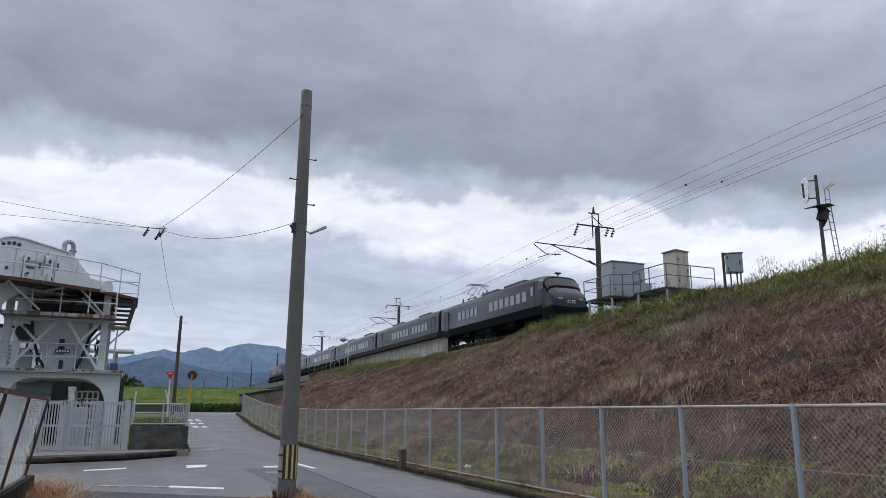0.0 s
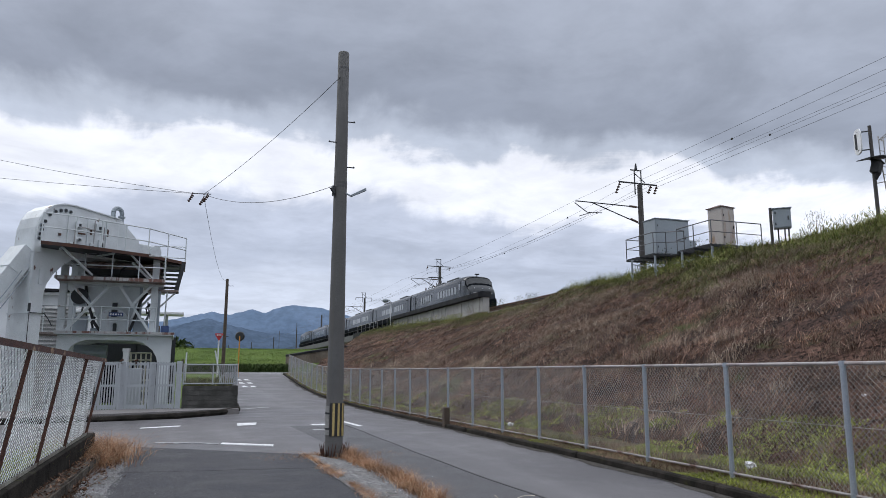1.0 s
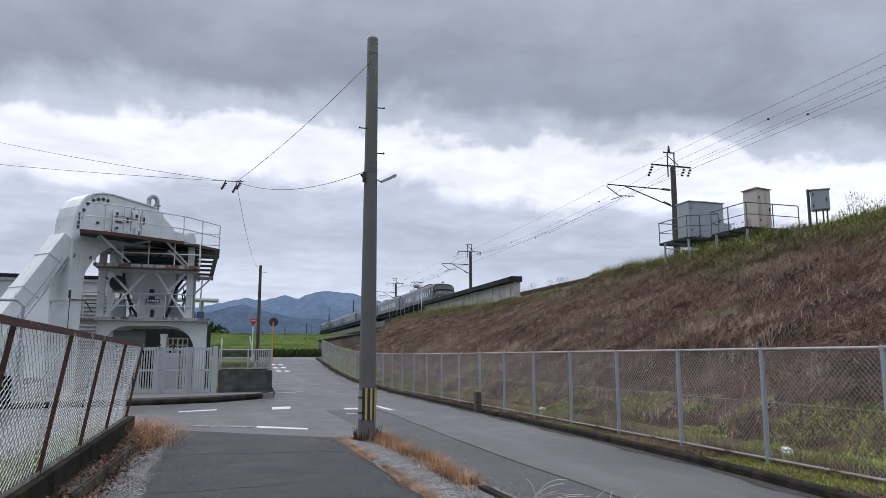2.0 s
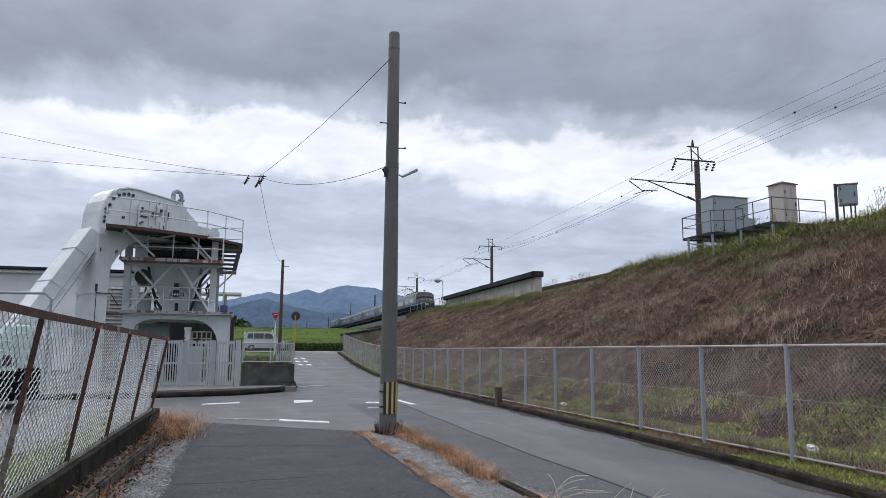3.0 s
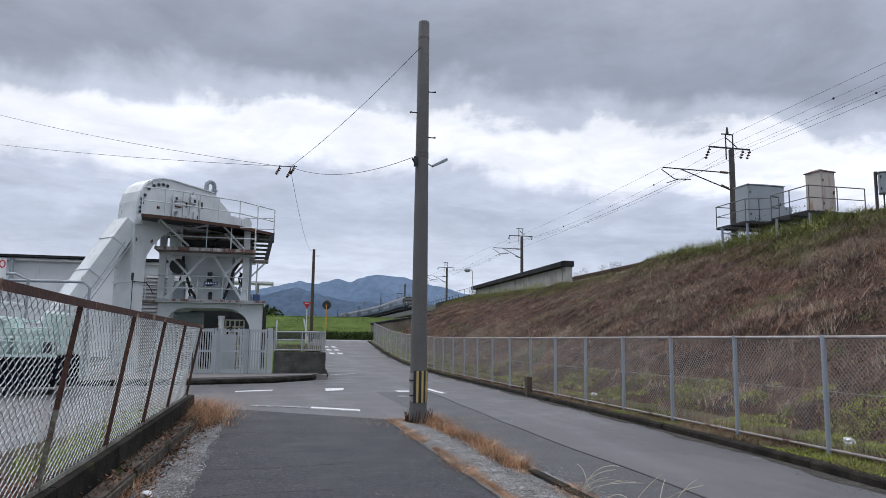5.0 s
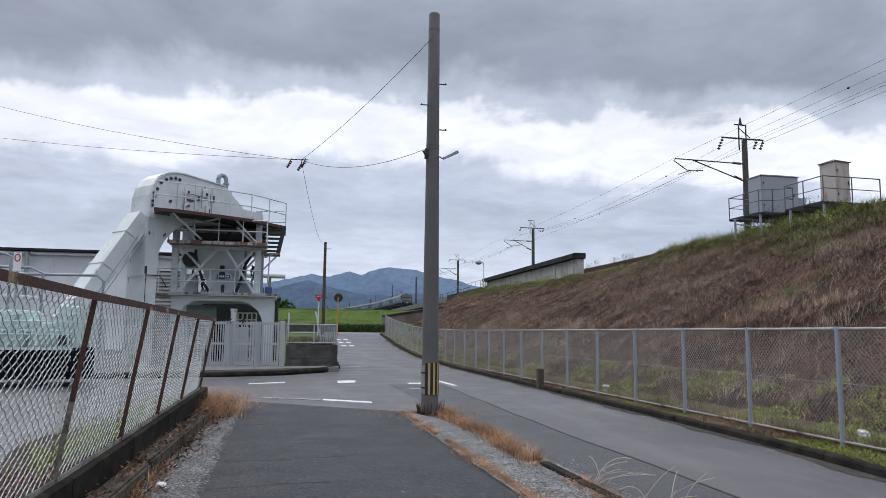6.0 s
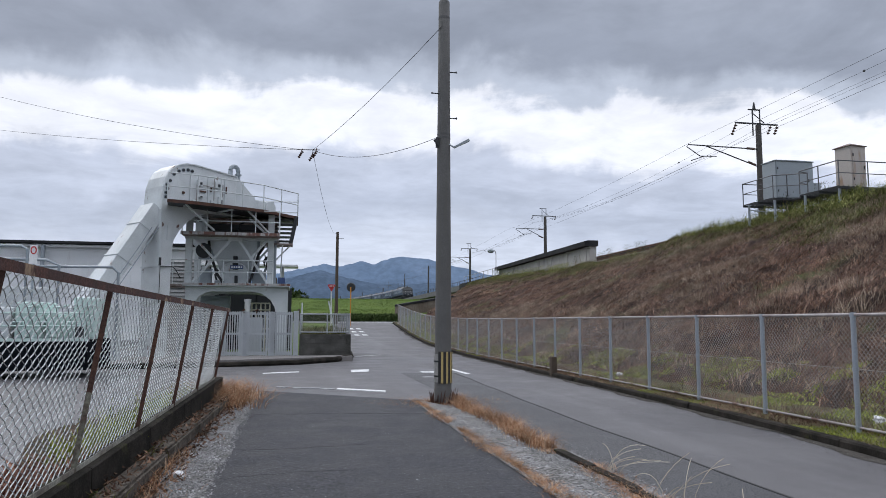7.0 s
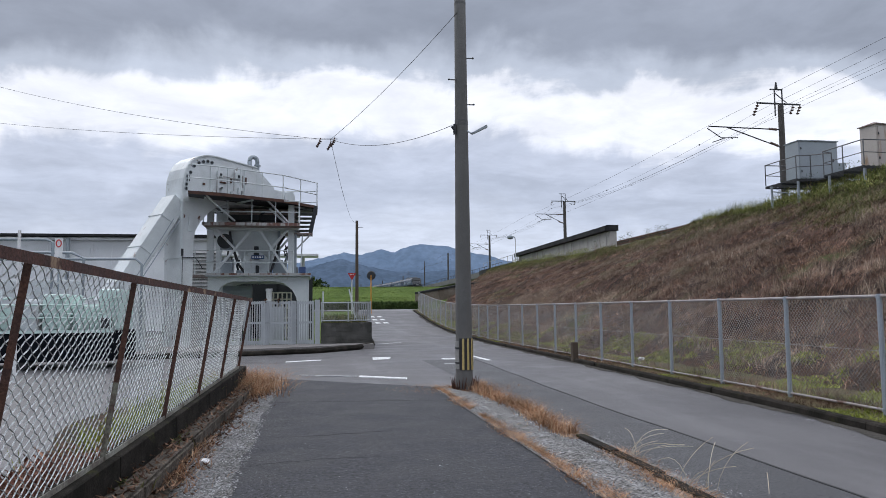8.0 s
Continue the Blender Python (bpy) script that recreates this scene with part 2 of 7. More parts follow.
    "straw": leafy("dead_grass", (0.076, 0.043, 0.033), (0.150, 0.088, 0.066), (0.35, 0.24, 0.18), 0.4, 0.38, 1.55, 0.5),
    "rust_straw": leafy("russet_dry_grass", (0.23, 0.105, 0.055), (0.36, 0.19, 0.105), (0.52, 0.39, 0.26), 2.2, 0.6, 1.4, 0.25),
    "grass": leafy("green_grass", (0.060, 0.075, 0.024), (0.105, 0.120, 0.040), (0.23, 0.205, 0.10), 0.8, 0.5, 1.4, 0.3),
    "moss": leafy("bright_weeds", (0.15, 0.18, 0.03), (0.23, 0.27, 0.045), (0.34, 0.37, 0.09), 1.2),
    "leaf": leafy("tree_leaves", (0.025, 0.045, 0.014), (0.04, 0.065, 0.02), (0.065, 0.09, 0.03), 1.0),
    "pale_stalk": leafy("bleached_stalks", (0.42, 0.36, 0.27), (0.52, 0.46, 0.36), (0.6, 0.55, 0.45), 1.0),
    "bark": material("bark", (0.08, 0.06, 0.045), 0.9, fine=20, scale=3),
    "paper": material("crumpled_plastic", (0.7, 0.71, 0.73), 0.5, fine=25, fine_amount=0.15, scale=8),
}


# ---- mesh tools ----
def box(bm, cx, cy, cz, sx, sy, sz, m=None, bevel=0.0):
    r = bmesh.ops.create_cube(bm, size=1.0, matrix=(m or Matrix()) @ Matrix.Translation((cx, cy, cz)) @ Matrix.Diagonal((sx, sy, sz, 1)))
    if bevel:
        es = {e for v in r["verts"] for e in v.link_edges}
        bmesh.ops.bevel(bm, geom=list(es), offset=bevel, segments=2, affect="EDGES", profile=0.6)
    return bm


def rod(bm, a, b, r0, r1=None, seg=8):
    a, b = Vector(a), Vector(b)
    d = b - a
    turn = d.to_track_quat("Z", "Y").to_matrix().to_4x4()
    bmesh.ops.create_cone(bm, cap_ends=True, segments=seg, radius1=r0, radius2=r0 if r1 is None else r1, depth=d.length,
                          matrix=Matrix.Translation((a + b) / 2) @ turn)
    return bm


def beam(bm, a, b, w, h, up=(0, 0, 1)):
    """A square bar from a to b, w wide and h high."""
    a, b = Vector(a), Vector(b)
    d = (b - a).normalized()
    side = d.cross(Vector(up))
    if side.length < 1e-4:
        side = d.cross(Vector((0, 1, 0)))
    side.normalize()
    top = side.cross(d)
    vs = [bm.verts.new(p + side * sx * w / 2 + top * sz * h / 2) for p in (a, b) for sx, sz in ((-1, -1), (1, -1), (1, 1), (-1, 1))]
    for q in ((0, 1, 2, 3), (7, 6, 5, 4), (0, 4, 5, 1), (1, 5, 6, 2), (2, 6, 7, 3), (3, 7, 4, 0)):
        bm.faces.new([vs[i] for i in q])
    return bm


def tube(bm, pts, r, seg=6):
    """A round bar along a line of points."""
    pts = [Vector(p) for p in pts]
    rings = []
    for i, p in enumerate(pts):
        d = (pts[min(i + 1, len(pts) - 1)] - pts[max(i - 1, 0)]).normalized()
        s = d.cross(Vector((0, 0, 1)))
        if s.length < 1e-3:
            s = d.cross(Vector((0, 1, 0)))
        s.normalize()
        u = s.cross(d)
        rings.append([bm.verts.new(p + (s * math.cos(a) + u * math.sin(a)) * r) for a in [k * math.tau / seg for k in range(seg)]])
    for a, b in zip(rings, rings[1:]):
        for k in range(seg):
            bm.faces.new((a[k], a[(k + 1) % seg], b[(k + 1) % seg], b[k]))
    bm.faces.new(rings[0][::-1])
    bm.faces.new(rings[-1])
    return bm


def prism(bm, outline, depth, m=Matrix()):
    """An outline in x, z pushed depth along y."""
    a = [bm.verts.new(m @ Vector((x, 0, z))) for x, z in outline]
    b = [bm.verts.new(m @ Vector((x, depth, z))) for x, z in outline]
    bm.faces.new(a)
    bm.faces.new(b[::-1])
    n = len(a)
    for i in range(n):
        bm.faces.new((a[i], b[i], b[(i + 1) % n], a[(i + 1) % n]))
    return bm


def to_mesh(name, bm, mat, smooth=False):
    bmesh.ops.recalc_face_normals(bm, faces=bm.faces[:])
    me = bpy.data.meshes.new(name)
    bm.to_mesh(me)
    bm.free()
    me.materials.append(M[mat])
    if smooth:
        for p in me.polygons:
            p.use_smooth = True
    return me


def part(name, bm, mat, parent, label="", smooth=False):
    ob = new(name, to_mesh(name, bm, mat, smooth))
    ob.parent = parent
    if label:
        ob["label"] = label
    return ob


def thing(name, label, category, m=Matrix(), group="", kind=""):
    ob = new(name)
    ob.matrix_basis = m
    return tagged(ob, label, category, group, kind)


def solid(name, bm, mat, label, category="", kind="", group="", smooth=False):
    return tagged(new(name, to_mesh(name, bm, mat, smooth)), label, category, group, kind)


def sheet(name, xs, ys, height, mat, label, kind="structure", category=""):
    """A grid over x and y with a height of its own; xs may be a function of y."""
    verts, faces = [], []
    rows = []
    for y in ys:
        row = xs(y) if callable(xs) else xs
        rows.append(len(row))
        verts += [(x, y, height(x, y)) for x in row]
    n = rows[0]
    for j in range(len(ys) - 1):
        for i in range(n - 1):
            a = j * n + i
            faces.append((a, a + 1, a + n + 1, a + n))
    me = bpy.data.meshes.new(name)
    me.from_pydata(verts, [], faces)
    me.materials.append(M[mat])
    for p in me.polygons:
        p.use_smooth = True
    return tagged(new(name, me), label, category or name.replace("_", " "), "", kind)


def lerp_table(table, v):
    return float(np.interp(v, [a for a, _ in table], [b for _, b in table]))


# ---- ground, roads, embankment ----
RISE = [(-50, 0), (24, 0), (31, 0.01), (36, 0.07), (40, 0.15), (44, 0.27), (50, 0.6), (55, 0.98), (60, 1.36), (63, 1.5), (5000, 1.5)]
KERB = [(-30, 2.6), (0, 5.85), (7, 6.57), (9, 6.80), (12.65, 6.99), (18.3, 7.18), (25, 7.38), (34, 7.6), (45, 7.82), (61.5, 8.15)]


def rise(y):
    return lerp_table(RISE, y)


def kerb_x(y):
    return lerp_table(KERB, y)


def fence_x(y):
    return 7.27 + 0.018 * y


def left_x(y):
    return -1.83 + 0.03 * y


def track_point(s):
    """Centre line of the railway at s metres along it: place and heading (radians to the left of +y)."""
    lean, bend, radius = -0.024, 185.0, 720.0
    if s <= bend:
        return 26.3 + 0.024 * s, s, lean
    a = (s - bend) / radius
    x0, y0 = 26.3 + 0.024 * bend, bend
    return x0 - radius * (math.cos(lean) - math.cos(lean + a)) , y0 + radius * (math.sin(lean + a) - math.sin(lean)), lean + a


RAIL_Z = 7.55


def build_ground():
    xs = [-4500, -2000, -800, -300, -120, -60, -30, -10, 2, 5, 8, 12, 20, 30, 60, 120, 300, 800, 2000, 4500]
    ys = [-400, -100, -40, -12, 0, 10, 17, 24, 31, 36, 40, 45, 50, 53, 56, 58, 60, 63, 70, 80, 120, 200, 400, 1000, 2500, 4800]
    sheet("ground", xs, ys, lambda x, y: rise(y) - 0.06, "field", "flat grassy lowland reaching to the hills")
    yard = [-90, -40, -25, -15, -8, -4, -1.9, 0, 2, 4]
    sheet("road", lambda y: yard + [kerb_x(y) - 0.001], [-14, -8, -4, 0, 4, 7, 10, 12.65, 15, 18.3, 21, 25, 28, 29.3], lambda x, y: rise(y), "asphalt",
          "damp grey asphalt street and open crossing")
    sheet("yard", [-90, -40, -20, -10, -4.6], [29.31, 34, 40, 45, 50, 55, 58, 61.4], lambda x, y: rise(y), "asphalt", "damp asphalt of the open works yard")
    sheet("road", lambda y: [2.3 + 0.035 * max(0, y - 31), 5.2, kerb_x(y) - 0.001], [29.3, 31, 34, 37, 40, 43, 46, 50, 53, 56, 58, 60, 61.5], lambda x, y: rise(y),
          "asphalt", "damp asphalt street climbing to a junction")
    sheet("road", [-120, -60, -20, 0, 4, 8, 20, 60], [61.5, 63, 66, 68.5], lambda x, y: rise(y), "asphalt", "damp asphalt main street beyond the junction")
    # the lane on which the camera stands: older, coarser asphalt
    rnd = random.Random(5)
    jag = {}

    def lane(y):
        jag.setdefault(y, (rnd.uniform(-0.05, 0.05), rnd.uniform(-0.06, 0.06)))
        a, b = jag[y]
        return [-0.72 + a, 0.2, 1.3, 2.36 + b]

    ob = sheet("lane", lane, [-14, -6] + [k * 0.5 for k in range(0, 28)] + [16.0], lambda x, y: 0.008, "asphalt_old", "dark coarse old asphalt lane with worn edges")
    for v in ob.data.vertices:
        if v.co.y > 15.5:
            v.co.y = 16.8 - 0.82 * (v.co.x + 0.7)
    sheet("gravel_verge", [-1.95, -1.5, -1.1, -0.66], [-14, -5, 0, 3, 6, 9, 12, 14, 15.5], lambda x, y: 0.005 + (0.03 if x < -1.4 else 0), "gravel", "pale gravel verge strewn with dead grass")

    sheet("earth_strip", lambda y: [left_x(y) + 0.05, left_x(y) + 0.32, -1.22 + 0.09 * math.sin(y * 1.3) + 0.05 * math.sin(y * 3.7)], [-14, -5] + [k * 0.5 for k in range(0, 32)],
          lambda x, y: 0.055 if x < -1.3 else 0.03, "litter", "damp brown earth with dead leaves below the wall")

    sheet("earth_strip", lambda y: [left_x(y) - 1.5 + 0.3 * math.sin(y), left_x(y) - 0.7, left_x(y) - 0.08], [-14, -5] + [k * 0.5 for k in range(0, 29)], lambda x, y: 0.02, "litter",
          "earth and dead leaves on the yard side of the wall")

    def tongue(y):
        w = max(0.02, min(1.0, (14.4 - y) / 3.0))
        return [2.30, 2.3 + 0.35 * w, 2.3 + 0.72 * w, 2.3 + 0.98 * w]

    sheet("gravel_verge", tongue, [-14, -5, 0, 2, 4, 6, 8, 10, 12, 13, 13.8, 14.3], lambda x, y: 0.018 + (0.02 if 2.4 < x < 3.0 else 0), "gravel", "narrow pale gravel strip between two lanes")


def build_kerb():
    bed = [k * 2.0 for k in range(-4, 31)]
    for i, y in enumerate(bed[:-1]):
        y2 = min(y + 1.985, 61.4)
        bm = bmesh.new()
        a, b = (kerb_x(y), y), (kerb_x(y2), y2)
        za, zb = rise(y), rise(y2)
        wob = 0.012 * math.sin(i * 2.3)
        sec = [(0, -0.05), (0.012, 0.085), (0.035, 0.108), (0.14, 0.112), (0.16, 0.10), (0.16, -0.05)]
        va = [bm.verts.new((a[0] + x + wob, a[1], za + z)) for x, z in sec]
        vb = [bm.verts.new((b[0] + x + wob, b[1], zb + z)) for x, z in sec]
        for k in range(len(sec)):
            j = (k + 1) % len(sec)
            bm.faces.new((va[k], vb[k], vb[j], va[j]))
        bm.faces.new(va[::-1])
        bm.faces.new(vb)
        part("kerb_stone", bm, "kerb", KERB_ROOT)
    sheet("verge", lambda y: [kerb_x(y) + 0.09, (kerb_x(y) + fence_x(y)) / 2 + 0.08, fence_x(y) + 0.15, 8.6 + 0.014 * y, 9.2 + 0.012 * y],
          [-12, -5, 0, 4, 8, 12, 16, 20, 25, 30, 35, 40, 45, 50, 54, 58, 61.2], lambda x, y: rise(y) + (0.09 if x < kerb_x(y) + 0.1 else 0.10 + 0.012 * math.sin(3 * x + y)), "soil", "mossy earth strip along the kerb and fence")


def emb_point(s, y):
    """Embankment flank: s from 0 at its foot to 1 at its crest."""
    foot = 8.8 + 0.012 * y
    crest = 22.6 + 0.024 * y
    x = foot + (crest - foot) * s
    z0, z1 = rise(y) + 0.10, lerp_table([(-30, 6.72), (40, 6.72), (45, 6.3), (60, 6.35), (72, 6.7), (88, 7.05), (120, 7.05)], y)
    z = z0 + (z1 - z0) * (s ** 0.96)
    z += 0.16 * noise.noise(Vector((x * 0.35, y * 0.3, 1.7))) + 0.12 * noise.noise(Vector((x * 1.0, y * 0.9, 4.2))) + 0.07 * noise.noise(Vector((x * 2.3, y * 2.1, 7.7)))
    if s > 0.93 and y < 44:
        z += 0.25 * (s - 0.93) / 0.07 * (0.7 + 0.5 * noise.noise(Vector((y * 0.3, 2.0, 0))))
    return x, y, z


def emb_end(s):
    return 56.5 + 45.0 * s


def build_embankment():
    verts, faces = [], []
    ns, ny = 80, 330
    for j in range(ny + 1):
        for i in range(ns + 1):
            s = i / ns
            y = -30 + (emb_end(s) + 30) * j / ny
            verts.append(emb_point(s, y))
    for j in range(ny):
        for i in range(ns):
            a = j * (ns + 1) + i
            faces.append((a, a + 1, a + ns + 2, a + ns + 1))
    me = bpy.data.meshes.new("embankment")
    n0 = len(verts)
    # end slope, down to the ground
    for i in range(ns + 1):
        x, y, z = verts[ny * (ns + 1) + i]
        verts.append((x + 0.3, y + 1.2, z * 0.45 + 0.5))
        verts.append((x + 0.8, y + 2.2, 1.0))
    for i in range(ns):
        a, b = ny * (ns + 1) + i, n0 + 2 * i
        faces += [(a, a + 1, b + 2, b), (b, b + 2, b + 3, b + 1)]
    me.from_pydata(verts, [], faces)
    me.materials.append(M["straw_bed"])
    for p in me.polygons:
        p.use_smooth = True
    tagged(new("embankment", me), "high railway embankment covered in dead brown grass", "embankment", "", "structure")
    # crown of the embankment with ballast
    sheet("ballast_bed", lambda y: [22.55 + 0.024 * y, 23.6 + 0.024 * y, 24.4 + 0.024 * y, 29 + 0.024 * y, 31 + 0.024 * y, 36 + 0.024 * y, 50],
          [-30, 0, 30, 39, 45, 60, 80, 101.5], lambda x, y: (6.72 if y < 40 else 6.3) + (0.55 if 24.2 < x - 0.024 * y < 30 else 0.0) - (6.0 if x > 45 else 0), "ballast", "brown ballast bed on top of the embankment")


def build_tracks():
    for off in (-0.5335, 0.5335):
        bm = bmesh.new()
        pts = []
        for k in range(-3, 42):
            x, y, a = track_point(k * 10.0)
            pts.append((x + off * math.cos(a), y + off * math.sin(a), RAIL_Z - 0.08))
        for p, q in zip(pts, pts[1:]):
            beam(bm, p, q, 0.065, 0.15)
        solid("rail", bm, "rust", "worn steel railway rail", "rail", "structure")
    # bridge beyond the embankment
    bm = bmesh.new()
    low, rails, posts = bmesh.new(), bmesh.new(), bmesh.new()
    for k in range(100, 420, 8):
        for side in (-2.3, 2.3):
            p, q = [], []
            for s in (k, k + 8):
                x, y, a = track_point(s)
                p.append((x + side * math.cos(a), y + side * math.sin(a), 7.0))
            beam(bm, p[0], p[1], 0.4, 0.9)
            beam(rails, Vector(p[0]) + Vector((0, 0, 1.1)), Vector(p[1]) + Vector((0, 0, 1.1)), 0.05, 0.06)
            for f in (0, 0.25, 0.5, 0.75):
                o = Vector(p[0]).lerp(Vector(p[1]), f)
                beam(posts, o + Vector((0, 0, 0.4)), o + Vector((0, 0, 1.1)), 0.06, 0.06)
        x, y, a = track_point(k)
        x2, y2, a2 = track_point(k + 8)
        beam(bm, (x, y, 7.1), (x2, y2, 7.1), 4.6, 0.35)
    M["pave_grey"] = material("grey_parapet", (0.13, 0.13, 0.135), 0.9, second=(0.09, 0.09, 0.092), scale=0.4, fine=5, fine_amount=0.2)
    bridge = thing("rail_bridge", "grey concrete railway bridge with a dark parapet railing", "bridge", kind="structure")
    part("deck", bm, "pave_grey", bridge)
    part("top_rail", rails, "dark_steel", bridge)
    tagged(part("railing_posts", posts, "dark_steel", bridge), kind="stuff")
    for k in range(112, 420, 24):
        x, y, a = track_point(k)
        b = bmesh.new()
        beam(b, (x, y, 0.5), (x, y, 6.7), 2.6, 1.2, (0, 1, 0))
        part("pier", b, "concrete", bridge)


def build_wing_wall():
    wall = thing("wing_wall", "stained grey-brown concrete wing wall sloping up to the rail bridge", "wall", kind="structure")
    line = [(9.9, 70.6, 3.0), (12.2, 71.6, 3.4), (14.6, 72.8, 3.8), (17.0, 74.0, 4.1)]
    for p, q in zip(line, line[1:]):
        b = bmesh.new()
        d = (Vector(q) - Vector(p)).normalized()
        nrm = Vector((d.y, -d.x, 0)).normalized() * 0.25
        lo, hi = [], []
        for v in (p, q):
            for sg in (-1, 1):
                lo.append(b.verts.new((v[0] + sg * nrm.x, v[1] + sg * nrm.y, 1.2)))
                hi.append(b.verts.new((v[0] + sg * nrm.x, v[1] + sg * nrm.y, v[2])))
        for f in ((lo[0], lo[2], hi[2], hi[0]), (lo[1], hi[1], hi[3], lo[3]), (hi[0], hi[2], hi[3], hi[1]), (lo[0], hi[0], hi[1], lo[1]), (lo[2], lo[3], hi[3], hi[2]), (lo[0], lo[1], lo[3], lo[2])):
            b.faces.new(f)
        part("wall_panel", b, "wing_concrete", wall)
        b = bmesh.new()
        beam(b, Vector(p) + Vector((0, 0, 0.1)), Vector(q) + Vector((0, 0, 0.1)), 0.62, 0.2)
        part("coping", b, "dark_slab", wall, "dark weathered coping")


M["wing_concrete"] = material("stained_wing_concrete", (0.21, 0.18, 0.15), 0.9, spec=0.2, second=(0.13, 0.105, 0.085), scale=0.5, amount=0.9, fine=8, fine_amount=0.25, streak=(0.07, 0.06, 0.05), streak_at=(0.52, 0.68), streak_scale=(0.8, 0.8, 0.2), space="World")


def build_levee():
    xs = [-140, -60, -30] + [k * 2.0 for k in range(-12, 14)] + [40, 80]
    prof = [(70.0, 1.45), (71.2, 2.35), (72.5, 2.55), (74, 2.75), (77, 3.75), (79, 3.95), (84, 3.9), (90, 1.4)]

    def height(x, y):
        return lerp_table(prof, y) + 0.12 * noise.noise(Vector((x * 0.25, y * 0.4, 9)))

    sheet("levee", xs, [p[0] for p in prof], height, "field", "grassy green river levee beyond the street")


def build_hills():
    """Two hazy ridges far off, haze mixed into their colours; each is a fold of land with its own back."""
    def ridge(name, dist, depth, table, mat, label, rough):
        azs = [a * 0.25 for a in range(-160, 281)]
        verts, faces = [], []
        for a in azs:
            e = lerp_table(table, a) + rough * noise.noise(Vector((a * 0.9, dist * 0.01, 0))) + rough * 0.8 * noise.noise(Vector((a * 2.3, dist * 0.01, 3)))
            top = 1.55 + dist * math.tan(radians(max(e, 0.3)))
            for d, z in ((dist - depth, 0), (dist - depth * 0.45, top * (0.5 + 0.05 * noise.noise(Vector((a * 1.3, 5, 0))))), (dist, top), (dist + depth, 0)):
                r = radians(a)
                verts.append((d * math.sin(r), d * math.cos(r), z))
        for i in range(len(azs) - 1):
            for k in range(3):
                p = i * 4 + k
                faces.append((p, p + 1, p + 5, p + 4))
        me = bpy.data.meshes.new(name)
        me.from_pydata(verts, [], faces)
        me.materials.append(M[mat])
        for p in me.polygons:
            p.use_smooth = True
        tagged(new(name, me), label, "mountain", "", "structure")

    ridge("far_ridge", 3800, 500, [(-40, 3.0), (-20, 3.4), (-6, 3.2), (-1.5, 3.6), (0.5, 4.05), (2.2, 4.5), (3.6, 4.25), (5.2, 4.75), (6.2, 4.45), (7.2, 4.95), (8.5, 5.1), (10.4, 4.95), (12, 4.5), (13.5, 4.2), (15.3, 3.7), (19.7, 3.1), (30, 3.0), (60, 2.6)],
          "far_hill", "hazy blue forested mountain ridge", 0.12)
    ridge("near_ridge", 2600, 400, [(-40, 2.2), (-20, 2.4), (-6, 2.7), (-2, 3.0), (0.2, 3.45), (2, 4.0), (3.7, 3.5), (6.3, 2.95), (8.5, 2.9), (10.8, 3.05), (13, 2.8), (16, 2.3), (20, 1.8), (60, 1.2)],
          "near_hill", "wooded foothill ridge tinted blue-grey with haze", 0.09)


M["cab_glass"] = material("cab_glass", (0.03, 0.034, 0.038), 0.2, 0.0, fine=3, fine_amount=0.1, scale=0.7, spec=0.35)
M["litter"] = material("leaf_litter", (0.075, 0.05, 0.036), 0.95, spec=0.12, second=(0.035, 0.03, 0.024), scale=3, amount=0.9, fine=22, fine_amount=0.8, bump=0.8, bump_scale=25, streak=(0.17, 0.09, 0.06), streak_at=(0.58, 0.68), streak_scale=(5, 5, 5), space="World")
KERB_ROOT = thing("kerb", "low dark mossy concrete kerb along the street", "kerb", kind="structure")
build_ground()
build_kerb()
build_embankment()
build_tracks()
build_wing_wall()
build_levee()
build_hills()


# ---- street furniture ----
M["worn_rail"] = material("worn_galvanised_rail", (0.36, 0.34, 0.34), 0.6, 0.2, second=(0.26, 0.22, 0.21), scale=3, amount=0.8, fine=50, fine_amount=0.25, streak=(0.11, 0.06, 0.045), streak_at=(0.56, 0.68), streak_scale=(2.0, 2.0, 2.0))
# darker copy of the left mesh wire, for the slant away from light
M["wire_shaded"] = material("shaded_wire", (0.42, 0.45, 0.45), 0.6, 0.0, second=(0.22, 0.225, 0.225), scale=3, amount=0.8, fine=60, fine_amount=0.3)
M["rust_pale"] = material("rusty_rail", (0.095, 0.042, 0.032), 0.85, 0.1, second=(0.055, 0.03, 0.028), scale=4, amount=0.8, fine=50, fine_amount=0.4, bump=0.4, streak=(0.34, 0.24, 0.16), streak_at=(0.54, 0.58), streak_scale=(0.8, 0.8, 0.8))
M["lichen"] = material("lichen_on_rust", (0.20, 0.20, 0.16), 0.9, second=(0.08, 0.045, 0.035), scale=7, amount=1.0, fine=40, fine_amount=0.4)
M["ledge"] = material("littered_concrete_ledge", (0.115, 0.10, 0.086), 0.95, spec=0.12, second=(0.05, 0.043, 0.036), scale=4, amount=0.9, fine=35, fine_amount=0.5, bump=0.6, bump_scale=30, streak=(0.12, 0.075, 0.05), streak_at=(0.58, 0.68), streak_scale=(6, 6, 6), space="World")
M["strip_pale"] = material("weathered_strip", (0.30, 0.30, 0.26), 0.8, 0.0, second=(0.14, 0.12, 0.10), scale=3, amount=0.9, fine=40, fine_amount=0.35)


M["pole_band"] = material("dull_band_steel", (0.10, 0.10, 0.102), 0.6, 0.2, fine=40, fine_amount=0.2, scale=4)


def build_pole():
    root = thing("utility_pole", "grey round concrete utility pole with striped guard sheet", "utility pole", pose(2.84, 13.72, 0))
    bm = bmesh.new()
    top = 7.98
